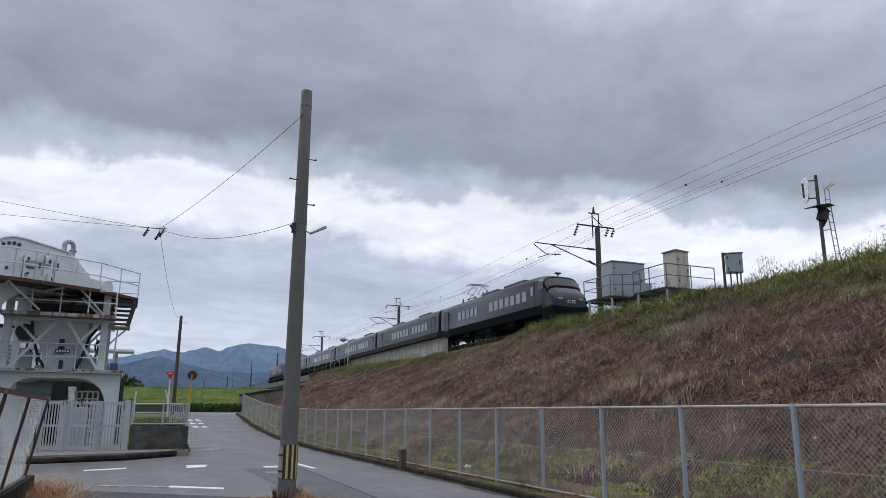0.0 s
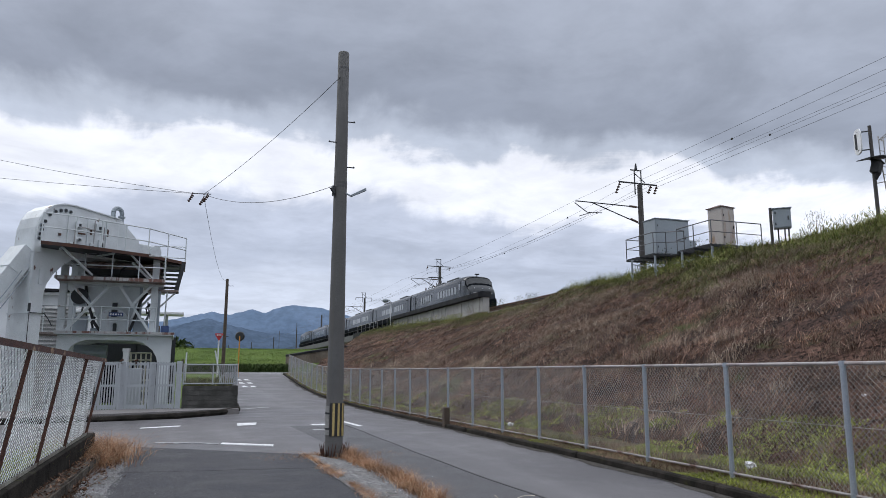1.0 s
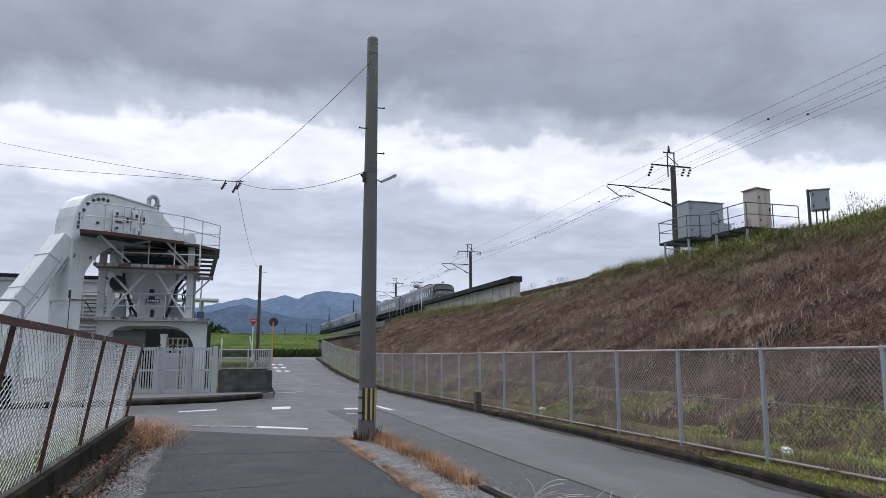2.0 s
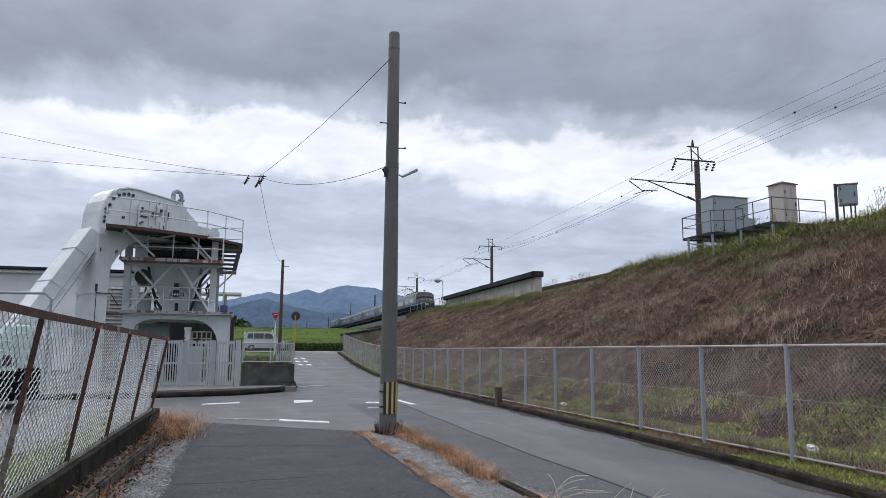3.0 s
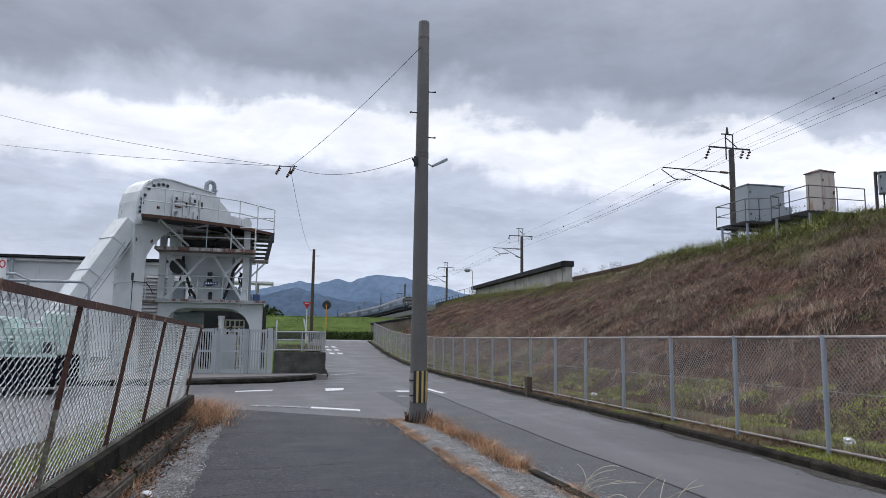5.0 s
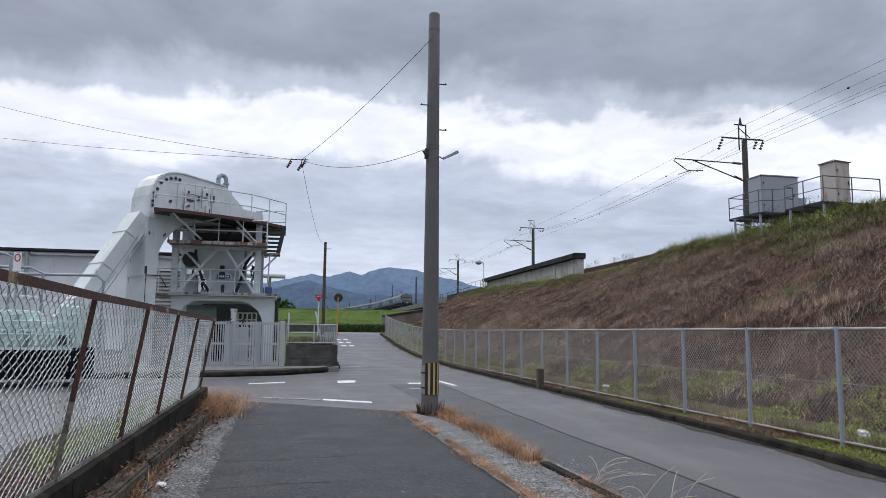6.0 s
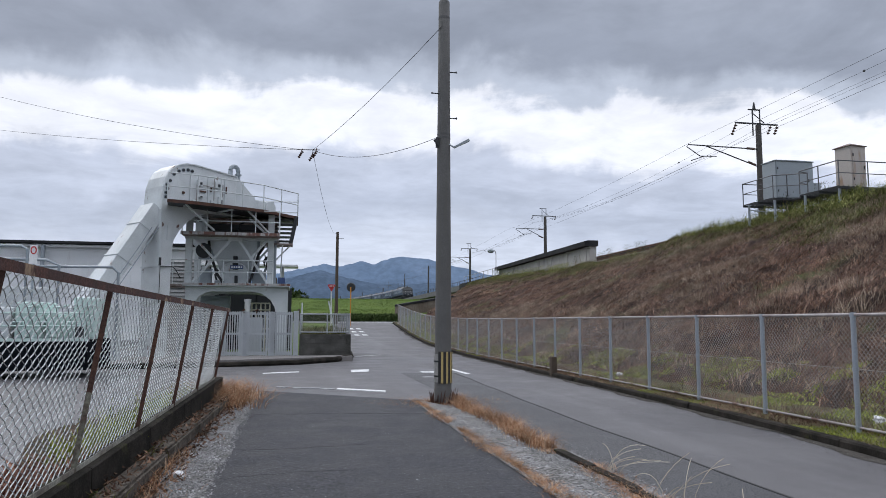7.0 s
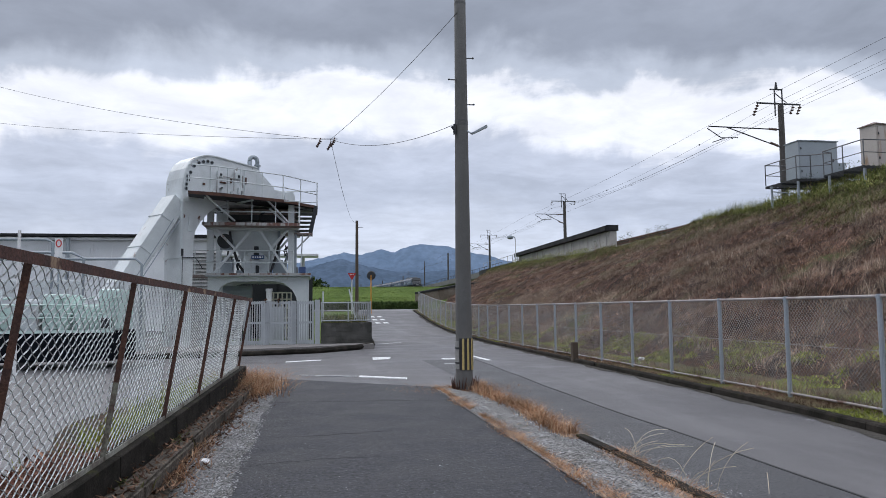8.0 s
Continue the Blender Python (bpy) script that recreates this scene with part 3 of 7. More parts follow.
    rings = [(0, 0.165), (2, 0.152), (4, 0.137), (6, 0.122), (top - 0.02, 0.11), (top, 0.10)]
    vs = []
    for z, r in rings:
        vs.append([bm.verts.new((r * math.cos(k * math.tau / 28), r * math.sin(k * math.tau / 28), z)) for k in range(28)])
    for a, b in zip(vs, vs[1:]):
        for k in range(28):
            bm.faces.new((a[k], a[(k + 1) % 28], b[(k + 1) % 28], b[k]))
    bm.faces.new(vs[-1])
    part("shaft", bm, "pole", root, smooth=True)
    # striped guard sheet
    def bent(name, z0, z1, a0, a1, r, mat):
        b = bmesh.new()
        n = max(2, int((a1 - a0) / 0.15))
        ring = []
        for k in range(n + 1):
            a = a0 + (a1 - a0) * k / n
            ring.append([b.verts.new((rr * math.sin(a), -rr * math.cos(a), z)) for rr, z in ((r, z0), (r, z1), (r + 0.005, z1), (r + 0.005, z0))])
        for p, q in zip(ring, ring[1:]):
            for k in range(4):
                b.faces.new((p[k], p[(k + 1) % 4], q[(k + 1) % 4], q[k]))
        b.faces.new(ring[0])
        b.faces.new(ring[-1][::-1])
        return b
    part("guard_sheet", bent("g", 0.38, 0.98, -0.75, 1.9, 0.166, "black"), "black", root, "black rubber guard sheet")
    for k in range(4):
        a = -0.42 + k * 0.56
        part("yellow_stripe", bent("s", 0.385, 0.975, a, a + 0.24, 0.172, "yellow"), "yellow", root, "yellow reflective stripe")
    part("wrap", bent("w", 0.40, 0.93, -1.75, -0.80, 0.166, "concrete"), "concrete", root, "grey wrap with two straps")
    for z in (0.5, 0.78):
        part("strap", bent("b", z, z + 0.03, -1.8, -0.75, 0.174, "dark_steel"), "dark_steel", root)
    for z, sgn, ln in ((6.50, 1, 0.13), (6.05, -1, 0.14), (5.56, 1, 0.13)):
        b = bmesh.new()
        r = 0.165 - z * 0.007
        rod(b, (sgn * (r - 0.03), -0.05, z), (sgn * (r + ln), -0.05, z), 0.012)
        rod(b, (sgn * (r + ln - 0.02), -0.05, z), (sgn * (r + ln), -0.05, z + 0.012), 0.02)
        part("step_bolt", b, "dark_steel", root)
    for z in (5.13, 5.20, 7.60):
        b = bmesh.new()
        r = 0.168 - z * 0.007
        rod(b, (0, 0, z), (0, 0, z + 0.05), r, r, 20)
        part("band", b, "pole_band", root, "dull steel band")
    b = bmesh.new()
    tube(b, [(0.10, -0.08, 5.02), (0.17, -0.12, 4.97), (0.22, -0.13, 4.98)], 0.018)
    part("lamp_arm", b, "galv", root)
    b = bmesh.new()
    prism(b, [(-0.16, -0.015), (-0.16, 0.015), (0.17, 0.05), (0.17, 0.0)], 0.1, pose(0.33, -0.2, 5.02, 0, -24, 0))
    part("lamp_head", b, "cabinet_grey", root, "small grey street lamp head")
    b = bmesh.new()
    box(b, -0.15, -0.08, 5.05, 0.05, 0.06, 0.2)
    rod(b, (-0.14, -0.1, 5.0), (-0.21, -0.1, 5.1), 0.025)
    part("clamp", b, "dark_steel", root)
    # stump of an old rotted post tuft at its foot
    rnd = random.Random(3)
    b = bmesh.new()
    for k in range(46):
        a, r = rnd.uniform(0, 6.28), rnd.uniform(0.15, 0.24)
        rod(b, (r * math.cos(a), r * math.sin(a), 0), ((r + 0.06) * math.cos(a + 0.2), (r + 0.06) * math.sin(a + 0.2), rnd.uniform(0.06, 0.28)), 0.014, 0.004, 4)
    solid("dead_weed_tuft", b, "rust", "dead dark brown weeds round the pole foot", "weeds").matrix_basis = pose(2.84, 13.72, 0)


def wire_panel(bm, length, height, pitch, r, wave=0.0, slack=0.0, seed=0, slope=1.0, dirs=(1, -1)):
    """Chain link: slanting wires in two directions, clipped to the panel; x along it, z up."""
    for sgn in dirs:
        reach = height * slope
        n = int((length + reach) / pitch) + 1
        for k in range(n):
            off = k * pitch - (reach if sgn > 0 else 0) + 0.001
            if sgn > 0:
                z0, z1 = max(0.0, -off / slope), min(height, (length - off) / slope)
            else:
                z0, z1 = max(0.0, (off - length) / slope), min(height, off / slope)
            a, b = (off + sgn * slope * z0, z0), (off + sgn * slope * z1, z1)
            if z1 - z0 < 0.02:
                continue
            steps = 1 if not wave else max(1, round((z1 - z0) / (pitch * 0.5 / slope)))
            pts = []
            for i in range(steps + 1):
                f = i / steps
                x, z = a[0] + (b[0] - a[0]) * f, a[1] + (b[1] - a[1]) * f
                zig = wave * (1 if (i % 2) else -1)
                bulge = slack * math.sin(math.pi * min(1, max(0, z / height))) * (0.6 + 0.4 * math.sin(x * 2.1 + seed))
                pts.append(Vector((x - zig * 0.55, bulge + (sgn * r * 0.9), z + sgn * zig * 0.85)))
            for p, q in zip(pts, pts[1:]):
                d = (q - p).normalized()
                s, u = d.cross(Vector((0, 1, 0))).normalized() * r, Vector((0, r, 0))
                vp = [bm.verts.new(p + v) for v in (s, -s * 0.5 + u * 0.87, -s * 0.5 - u * 0.87)]
                vq = [bm.verts.new(q + v) for v in (s, -s * 0.5 + u * 0.87, -s * 0.5 - u * 0.87)]
                for i in range(3):
                    bm.faces.new((vp[i], vp[(i + 1) % 3], vq[(i + 1) % 3], vq[i]))
    return bm


def build_right_fence():
    root = thing("chain_link_fence", "galvanised chain-link fence with round posts beside the street", "fence")
    ys = [8.49 + 2.0 * k for k in range(-5, 26)]
    mesh = to_mesh("mesh_panel", wire_panel(bmesh.new(), 1.96, 1.50, 0.075, 0.0024), "wire_grey")
    b = bmesh.new()
    rod(b, (0, 0, -0.1), (0, 0, 1.60), 0.035, 0.035, 12)
    rod(b, (0, 0, 1.54), (0, 0, 1.59), 0.044, 0.044, 12)
    rod(b, (0, 0, 0.82), (0, 0, 0.86), 0.042, 0.042, 12)
    rod(b, (0, 0, 0.05), (0, 0, 0.09), 0.042, 0.042, 12)
    post = to_mesh("post", b, "galv")
    b = bmesh.new()
    rod(b, (0, 0, 1.57), (2.0, 0, 1.57), 0.022, 0.022, 10)
    top = to_mesh("top_rail", b, "worn_rail")
    b = bmesh.new()
    rod(b, (0, 0, 0.07), (2.0, 0, 0.07), 0.018, 0.018, 8)
    low = to_mesh("bottom_rail", b, "worn_rail")
    b = bmesh.new()
    rod(b, (0, 0, 0.84), (2.0, 0, 0.84), 0.004, 0.004, 5)
    mid = to_mesh("tension_wire", b, "wire_grey")
    for y, y2 in zip(ys, ys[1:]):
        p, q = Vector((fence_x(y), y, rise(y) + 0.09)), Vector((fence_x(y2), y2, rise(y2) + 0.09))
        d = q - p
        ang = math.degrees(math.atan2(d.y, d.x))
        for name, me in (("mesh_panel", mesh), ("top_rail", top), ("bottom_rail", low), ("tension_wire", mid)):
            o = new(name, me)
            o.parent = root
            o.matrix_basis = pose(p.x, p.y, p.z + (0.06 if name == "mesh_panel" else 0), 0, 0, ang) @ pose(0, 0, 0, 0, -math.degrees(math.atan2(d.z, 2.0)), 0)
        o = new("post", post)
        o.parent = root
        o.matrix_basis = pose(p.x, p.y, p.z, 0, 0, 0)


def build_left_fence():
    root = thing("rusty_mesh_fence", "leaning rusty angle-iron fence with sagging pale wire mesh", "fence")
    ys = [-2.0, 0.05, 2.1, 4.15, 6.2, 8.25, 10.2, 12.1, 14.2]
    zb = lambda y: lerp_table([(0, 0.34), (6.2, 0.36), (14.2, 0.46)], y)
    zt = lambda y: lerp_table([(-2, 1.92), (4.2, 1.85), (6.2, 1.82), (14.2, 1.76)], y)
    lean = 0.21
    for i, y in enumerate(ys):
        a, b = Vector((left_x(y) - 0.02, y, zb(y) - 0.1)), Vector((left_x(y) + lean, y + 0.02, zt(y) + 0.02))
        bm = bmesh.new()
        beam(bm, a, b, 0.042, 0.006, (0, 1, 0))
        beam(bm, a + Vector((-0.018, 0.020, 0)), b + Vector((-0.018, 0.020, 0)), 0.006, 0.042, (0, 1, 0))
        post = part("post", bm, "rust", root)
        if 3 < y < 7:
            bm = bmesh.new()
            foot = a.lerp(b, 0.46)
            beam(bm, a + Vector((0.002, -0.005, 0)), foot + Vector((0.002, -0.005, 0)), 0.040, 0.003, (0, 1, 0))
            part("lichen_crust", bm, "lichen", post, "pale lichen on the post foot")
        if i + 1 < len(ys):
            y2 = ys[i + 1]
            c = Vector((left_x(y2) + lean, y2 + 0.02, zt(y2) + 0.02))
            bm = bmesh.new()
            beam(bm, b + Vector((0.03, 0, -0.035)), c + Vector((0.03, 0, -0.035)), 0.006, 0.062)
            beam(bm, b + Vector((0.0, 0, -0.004)), c + Vector((0.0, 0, -0.004)), 0.055, 0.006)
            part("top_rail", bm, "rust_pale", root)
            bm = bmesh.new()
            lo, lo2 = Vector((left_x(y) + 0.01, y, zb(y) + 0.03)), Vector((left_x(y2) + 0.01, y2, zb(y2) + 0.03))
            beam(bm, lo, lo2, 0.006, 0.045)
            part("bottom_rail", bm, "strip_pale", root, "pale weathered bottom strip")
            length = (lo2 - lo).length
            hi = b + Vector((0, 0, -0.05)) - lo
            height = hi.length
            d = (lo2 - lo).normalized()
            upv = hi.normalized()
            n = d.cross(upv).normalized()
            lo = lo + Vector((-0.05, 0, 0))
            m = Matrix(((d.x, -n.x, upv.x, lo.x), (d.y, -n.y, upv.y, lo.y), (d.z, -n.z, upv.z, lo.z), (0, 0, 0, 1)))
            # light on the mesh is coloured in: one slant bright, the other dim
            for way, mat, label in ((1, "wire_lit", "coated mesh wires of the lit slant, light put into their colour"), (-1, "wire_shaded", "aged mesh wires of the dim slant, shade put into their colour")):
                bm = bmesh.new()
                wire_panel(bm, length, height, 0.122, 0.0052 if way > 0 else 0.0032, 0.006, 0.04, i, 1.5, (way,))
                bmesh.ops.transform(bm, matrix=m, verts=bm.verts[:])
                part("wire_mesh", bm, mat, root, label)
    # low wall under it, in cast lengths
    wall = thing("low_wall", "low dark stained concrete footing wall under the fence", "wall", kind="structure")
    for k in range(9):
        y0, y1 = -4 + k * 2.08, -4 + (k + 1) * 2.08 - 0.015
        bm = bmesh.new()
        sec = [(-0.10, -0.05), (0.09, -0.05), (0.085, 1.0), (0.07, 1.03), (-0.09, 1.03), (-0.10, 1.0)]
        va = [bm.verts.new((left_x(y0) + x, y0, z * zb(y0) if z > 0 else z)) for x, z in sec]
        vb = [bm.verts.new((left_x(y1) + x, y1, z * zb(y1) if z > 0 else z)) for x, z in sec]
        for i in range(6):
            j = (i + 1) % 6
            bm.faces.new((va[i], vb[i], vb[j], va[j]))
        bm.faces.new(va[::-1])
        bm.faces.new(vb)
        part("wall_block", bm, "kerb", wall)
    step = thing("low_kerb", "low broken concrete edging below the fence wall", "kerb", kind="structure")
    for k in range(9):
        y0, y1 = -4 + k * 2.05, -4 + (k + 1) * 2.05 - 0.03
        bm = bmesh.new()
        beam(bm, (left_x(y0) + 0.21, y0, 0.06), (left_x(y1) + 0.21, y1, 0.06), 0.22, 0.27 - 0.025 * (k % 3))
        bmesh.ops.bevel(bm, geom=bm.edges[:], offset=0.025, segments=2, affect="EDGES")
        part("edging_stone", bm, "ledge", step)


build_pole()
build_right_fence()
build_left_fence()


# ---- train and van ----
CAR_STEP = 20.5


def car_section(y, w, top, low, nose):
    """Half outline of a car body at y, from one sill over the roof to the other."""
    sh = top - (0.62 if not nose else 0.62 * max(0.35, (top - low) / 2.6))
    pts = [(w * 0.97, low), (w, low + 0.25), (w, (low + sh) / 2), (w * 0.985, sh)]
    for k in range(1, 6):
        a = k / 6 * math.pi / 2
        pts.append((w * (0.985 * (math.cos(a) ** 0.55)) if k < 6 else 0, sh + (top - sh) * math.sin(a) ** 0.9))
    pts.append((0.0, top))
    return [(x, y, z) for x, z in pts] + [(-x, y, z) for x, z in pts[-2::-1]]


def body_mesh(sections):
    bm = bmesh.new()
    rows = [[bm.verts.new(p) for p in sec] for sec in sections]
    for a, b in zip(rows, rows[1:]):
        for k in range(len(a) - 1):
            bm.faces.new((a[k], a[k + 1], b[k + 1], b[k]))
        bm.faces.new((a[-1], a[0], b[0], b[-1]))
    bm.faces.new(rows[0])
    bm.faces.new(rows[-1][::-1])
    return bm


def add_bogie(root, y):
    bm = bmesh.new()
    for s in (-1, 1):
        box(bm, s * 1.0, y, 0.62, 0.16, 2.9, 0.26, None, 0.03)
        for d in (-1.05, 1.05):
            box(bm, s * 1.02, y + d, 0.44, 0.22, 0.34, 0.34, None, 0.04)
        rod(bm, (s * 1.08, y - 0.3, 0.75), (s * 1.08, y + 0.3, 0.75), 0.18)
    box(bm, 0, y, 0.66, 1.9, 0.5, 0.25)
    frame_ob = part("bogie", bm, "dark_hull", root, "dark steel bogie")
    for d in (-1.05, 1.05):
        b = bmesh.new()
        for s in (-1, 1):
            rod(b, (s * 0.5, y + d, 0.43), (s * 0.63, y + d, 0.43), 0.43, 0.43, 20)
        rod(b, (-0.6, y + d, 0.43), (0.6, y + d, 0.43), 0.08)
        part("wheelset", b, "dark_steel", frame_ob)


def add_windows(root, spans, z=2.28, h=0.72):
    for side in (-1, 1):
        for y0, n, pitch, w in spans:
            for k in range(n):
                b = bmesh.new()
                box(b, side * 1.452, y0 + k * pitch, z, 0.02, w, h, None, 0.008)
                part("window", b, "train_glass", root)


def add_underfloor(root, y0, y1, seed):
    rnd = random.Random(seed)
    bm = bmesh.new()
    box(bm, 0, (y0 + y1) / 2, 1.05, 2.925, y1 - y0, 0.64)
    part("sill", bm, "dark_hull", root, "dark lower sill")
    y = -4.6
    while y < 4.4:
        ln = rnd.uniform(0.9, 1.9)
        b = bmesh.new()
        box(b, rnd.choice((-0.45, 0.45)) * 0.4, y + ln / 2, 0.62, 2.4, ln - 0.15, 0.56, None, 0.04)
        part("equipment_box", b, "dark_hull", root)
        y += ln


def add_roof_units(root, ys):
    for y, ln in ys:
        b = bmesh.new()
        box(b, 0, y, 3.66, 1.75, ln, 0.3, None, 0.1)
        part("roof_unit", b, "train_roof", root)


def add_pantograph(root, y):
    b = bmesh.new()
    for s in (-0.55, 0.55):
        beam(b, (s, y - 0.9, 3.85), (s, y + 0.9, 3.85), 0.06, 0.06)
        rod(b, (s, y - 0.7, 3.6), (s, y - 0.7, 3.85), 0.05)
        rod(b, (s, y + 0.7, 3.6), (s, y + 0.7, 3.85), 0.05)
        rod(b, (s, y - 0.8, 3.88), (s * 0.9, y + 1.05, 4.45), 0.025)
        rod(b, (s, y + 0.8, 3.88), (s * 0.9, y - 1.05, 4.45), 0.025)
        rod(b, (s * 0.9, y + 1.05, 4.45), (s * 0.8, y - 0.25, 5.05), 0.02)
        rod(b, (s * 0.9, y - 1.05, 4.45), (s * 0.8, y + 0.25, 5.05), 0.02)
    for d in (-0.25, 0.25):
        tube(b, [(-0.95, y + d, 4.95), (-0.7, y + d, 5.07), (0.7, y + d, 5.07), (0.95, y + d, 4.95)], 0.035)
    part("pantograph", b, "dark_steel", root, "raised diamond pantograph")
    for d in (-2.2, -2.9, 2.0):
        b = bmesh.new()
        rod(b, (-0.5, y + d, 3.6), (-0.5, y + d, 4.05), 0.1, 0.07)
        rod(b, (0.5, y + d, 3.6), (0.5, y + d, 4.0), 0.1, 0.07)
        part("roof_insulator", b, "ceramic", root)


def build_train():
    group = "cars of the express train"
    cab = thing("railway_car", "gunmetal grey express end car with sloping cab", "train car", group=group)
    NOSE = [(10.0, 1.40, 3.6, 1.0), (9.9, 1.45, 3.65, 1.0), (-6.4, 1.45, 3.65, 1.0), (-7.9, 1.45, 3.61, 1.0), (-8.5, 1.45, 3.55, 0.95), (-9.02, 1.43, 3.44, 0.92), (-9.06, 1.42, 3.38, 0.9), (-9.55, 1.38, 2.60, 0.85),
            (-9.60, 1.38, 2.54, 0.8), (-9.98, 1.36, 2.26, 0.72), (-10.22, 1.32, 1.96, 0.68), (-10.34, 1.27, 1.58, 0.64), (-10.39, 1.2, 1.18, 0.62), (-10.40, 1.1, 0.85, 0.6)]
    secs = [car_section(y, w, t, lo, y < -8) for y, w, t, lo in NOSE]
    part("body", body_mesh(secs), "train", cab, smooth=True)

    def skin(u, y, push):
        """A point on the cab's skin at the height share u of its front and at y, a little proud."""
        rows = NOSE
        ys = [-r[0] for r in rows]
        w, t, lo = [float(np.interp(-y, ys, [r[k] for r in rows])) for k in (1, 2, 3)]
        sec = car_section(y, w, t, lo, y < -8)
        n = len(sec) - 1
        f = u * n
        i = min(int(f), n - 1)
        p = Vector(sec[i]).lerp(Vector(sec[i + 1]), f - i)
        return p + Vector((p.x * 0.006, -push, push))

    def skin_patch(name, u0, u1, y0, y1, mat, label, push=0.025, nu=14, ny=5):
        b = bmesh.new()
        g = [[b.verts.new(skin(u0 + (u1 - u0) * i / nu, y0 + (y1 - y0) * j / ny, push)) for i in range(nu + 1)] for j in range(ny + 1)]
        for j in range(ny):
            for i in range(nu):
                b.faces.new((g[j][i], g[j][i + 1], g[j + 1][i + 1], g[j + 1][i]))
        return part(name, b, mat, cab, label, True)

    skin_patch("windscreen_frame", 0.16, 0.84, -9.07, -9.60, "dark_hull", "black windscreen surround", 0.012)
    skin_patch("windscreen", 0.21, 0.79, -9.13, -9.49, "cab_glass", "wide dark raked windscreen")
    for s in (-1, 1):
        b = bmesh.new()
        box(b, s * 1.42, -8.72, 2.72, 0.07, 0.7, 0.55, None, 0.02)
        part("cab_window", b, "dark_glass", cab, "dark side cab window")
        b = bmesh.new()
        box(b, s * 1.452, -7.5, 2.1, 0.015, 0.72, 1.95, None, 0.006)
        door = part("cab_door", b, "train", cab)
        b = bmesh.new()
        box(b, s * 1.463, -7.5, 2.5, 0.012, 0.34, 0.62)
        part("door_window", b, "train_glass", door)
        b = bmesh.new()
        bmesh.ops.create_uvsphere(b, u_segments=16, v_segments=8, radius=1.0, matrix=pose(s * 0.84, -10.29, 1.64, -18, 0, s * 12) @ Matrix.Diagonal((0.27, 0.06, 0.11, 1)))
        part("headlight", b, "lamp_glass", cab, "clear oval headlight", True)
        b = bmesh.new()
        box(b, s * 0.17, -10.37, 1.46, 0.24, 0.08, 0.22, None, 0.02)
        part("tail_light", b, "white", cab, "pale framed lamp box")
        b = bmesh.new()
        box(b, s * 0.17, -10.42, 1.46, 0.17, 0.04, 0.15, None, 0.01)
        part("lamp_lens", b, "dark_glass", cab)
        b = bmesh.new()
        box(b, s * 0.75, -10.02, 2.18, 0.18, 0.06, 0.04, None, 0.01)
        part("marker_lamp", b, "white", cab)
    b = bmesh.new()
    box(b, 0, -10.12, 2.12, 0.14, 0.06, 0.10, None, 0.02)
    part("emblem", b, "galv", cab, "plain silver emblem")
    b = bmesh.new()
    rod(b, (0, -8.7, 3.45), (0, -8.7, 3.68), 0.05)
    box(b, 0, -8.7, 3.72, 0.42, 0.26, 0.12, None, 0.04)
    part("roof_horn", b, "dark_steel", cab)
    b = bmesh.new()
    box(b, 0, -9.58, 0.72, 2.90, 1.66, 1.0, None, 0.16)
    part("front_skirt", b, "dark_hull", cab, "dark front skirt")
    add_windows(cab, [(-6.3, 7, 0.92, 0.62), (2.1, 5, 0.86, 0.56)])
    for s in (-1, 1):
        b = bmesh.new()
        box(b, s * 1.452, 8.6, 2.0, 0.012, 0.95, 1.95, None, 0.005)
        part("door", b, "dark_hull", cab, "dark recessed passenger door")
        b = bmesh.new()
        box(b, s * 1.456, 8.6, 2.0, 0.016, 0.82, 1.85, None, 0.005)
        part("door_leaf", b, "train", cab)
    add_underfloor(cab, -8.9, 9.95, 1)
    add_bogie(cab, -7.0)
    add_bogie(cab, 7.0)
    add_roof_units(cab, [(-3.6, 3.4), (0.6, 2.6)])
    b = bmesh.new()
    box(b, 0, 10.12, 2.2, 1.1, 0.3, 2.3, None, 0.05)
    part("gangway", b, "black", cab, "black rubber gangway")
    lead = copy_thing(cab, Matrix())
    add_pantograph(cab, 4.9)

    mid = thing("railway_car", "gunmetal grey express passenger car", "train car", group=group)
    secs = [car_section(y, w, t, 1.0, False) for y, w, t in ((10.0, 1.40, 3.6), (9.9, 1.45, 3.65), (-9.9, 1.45, 3.65), (-10.0, 1.40, 3.6))]
    part("body", body_mesh(secs), "train", mid, smooth=False)
    add_windows(mid, [(-6.6, 5, 0.95, 0.62), (-0.9, 6, 0.95, 0.62)])
    for s in (-1, 1):
        for y in (-8.6, 8.2):
            b = bmesh.new()
            box(b, s * 1.452, y, 2.0, 0.012, 0.95, 1.95, None, 0.005)
            part("door", b, "dark_hull", mid, "dark recessed passenger door")
            b = bmesh.new()
            box(b, s * 1.456, y, 2.0, 0.016, 0.82, 1.85, None, 0.005)
            part("door_leaf", b, "train", mid)
    add_underfloor(mid, -9.95, 9.95, 2)
    add_bogie(mid, -7.0)
    add_bogie(mid, 7.0)
    add_roof_units(mid, [(-4.5, 3.2), (4.0, 3.2)])
    b = bmesh.new()
    box(b, 0, 10.12, 2.2, 1.1, 0.3, 2.3, None, 0.05)
    part("gangway", b, "black", mid, "black rubber gangway")
    return [cab, mid] + [copy_thing(mid, Matrix()) for _ in range(3)] + [lead]


def build_van():
    root = thing("van", "small silver boxy van with dark windows", "car")
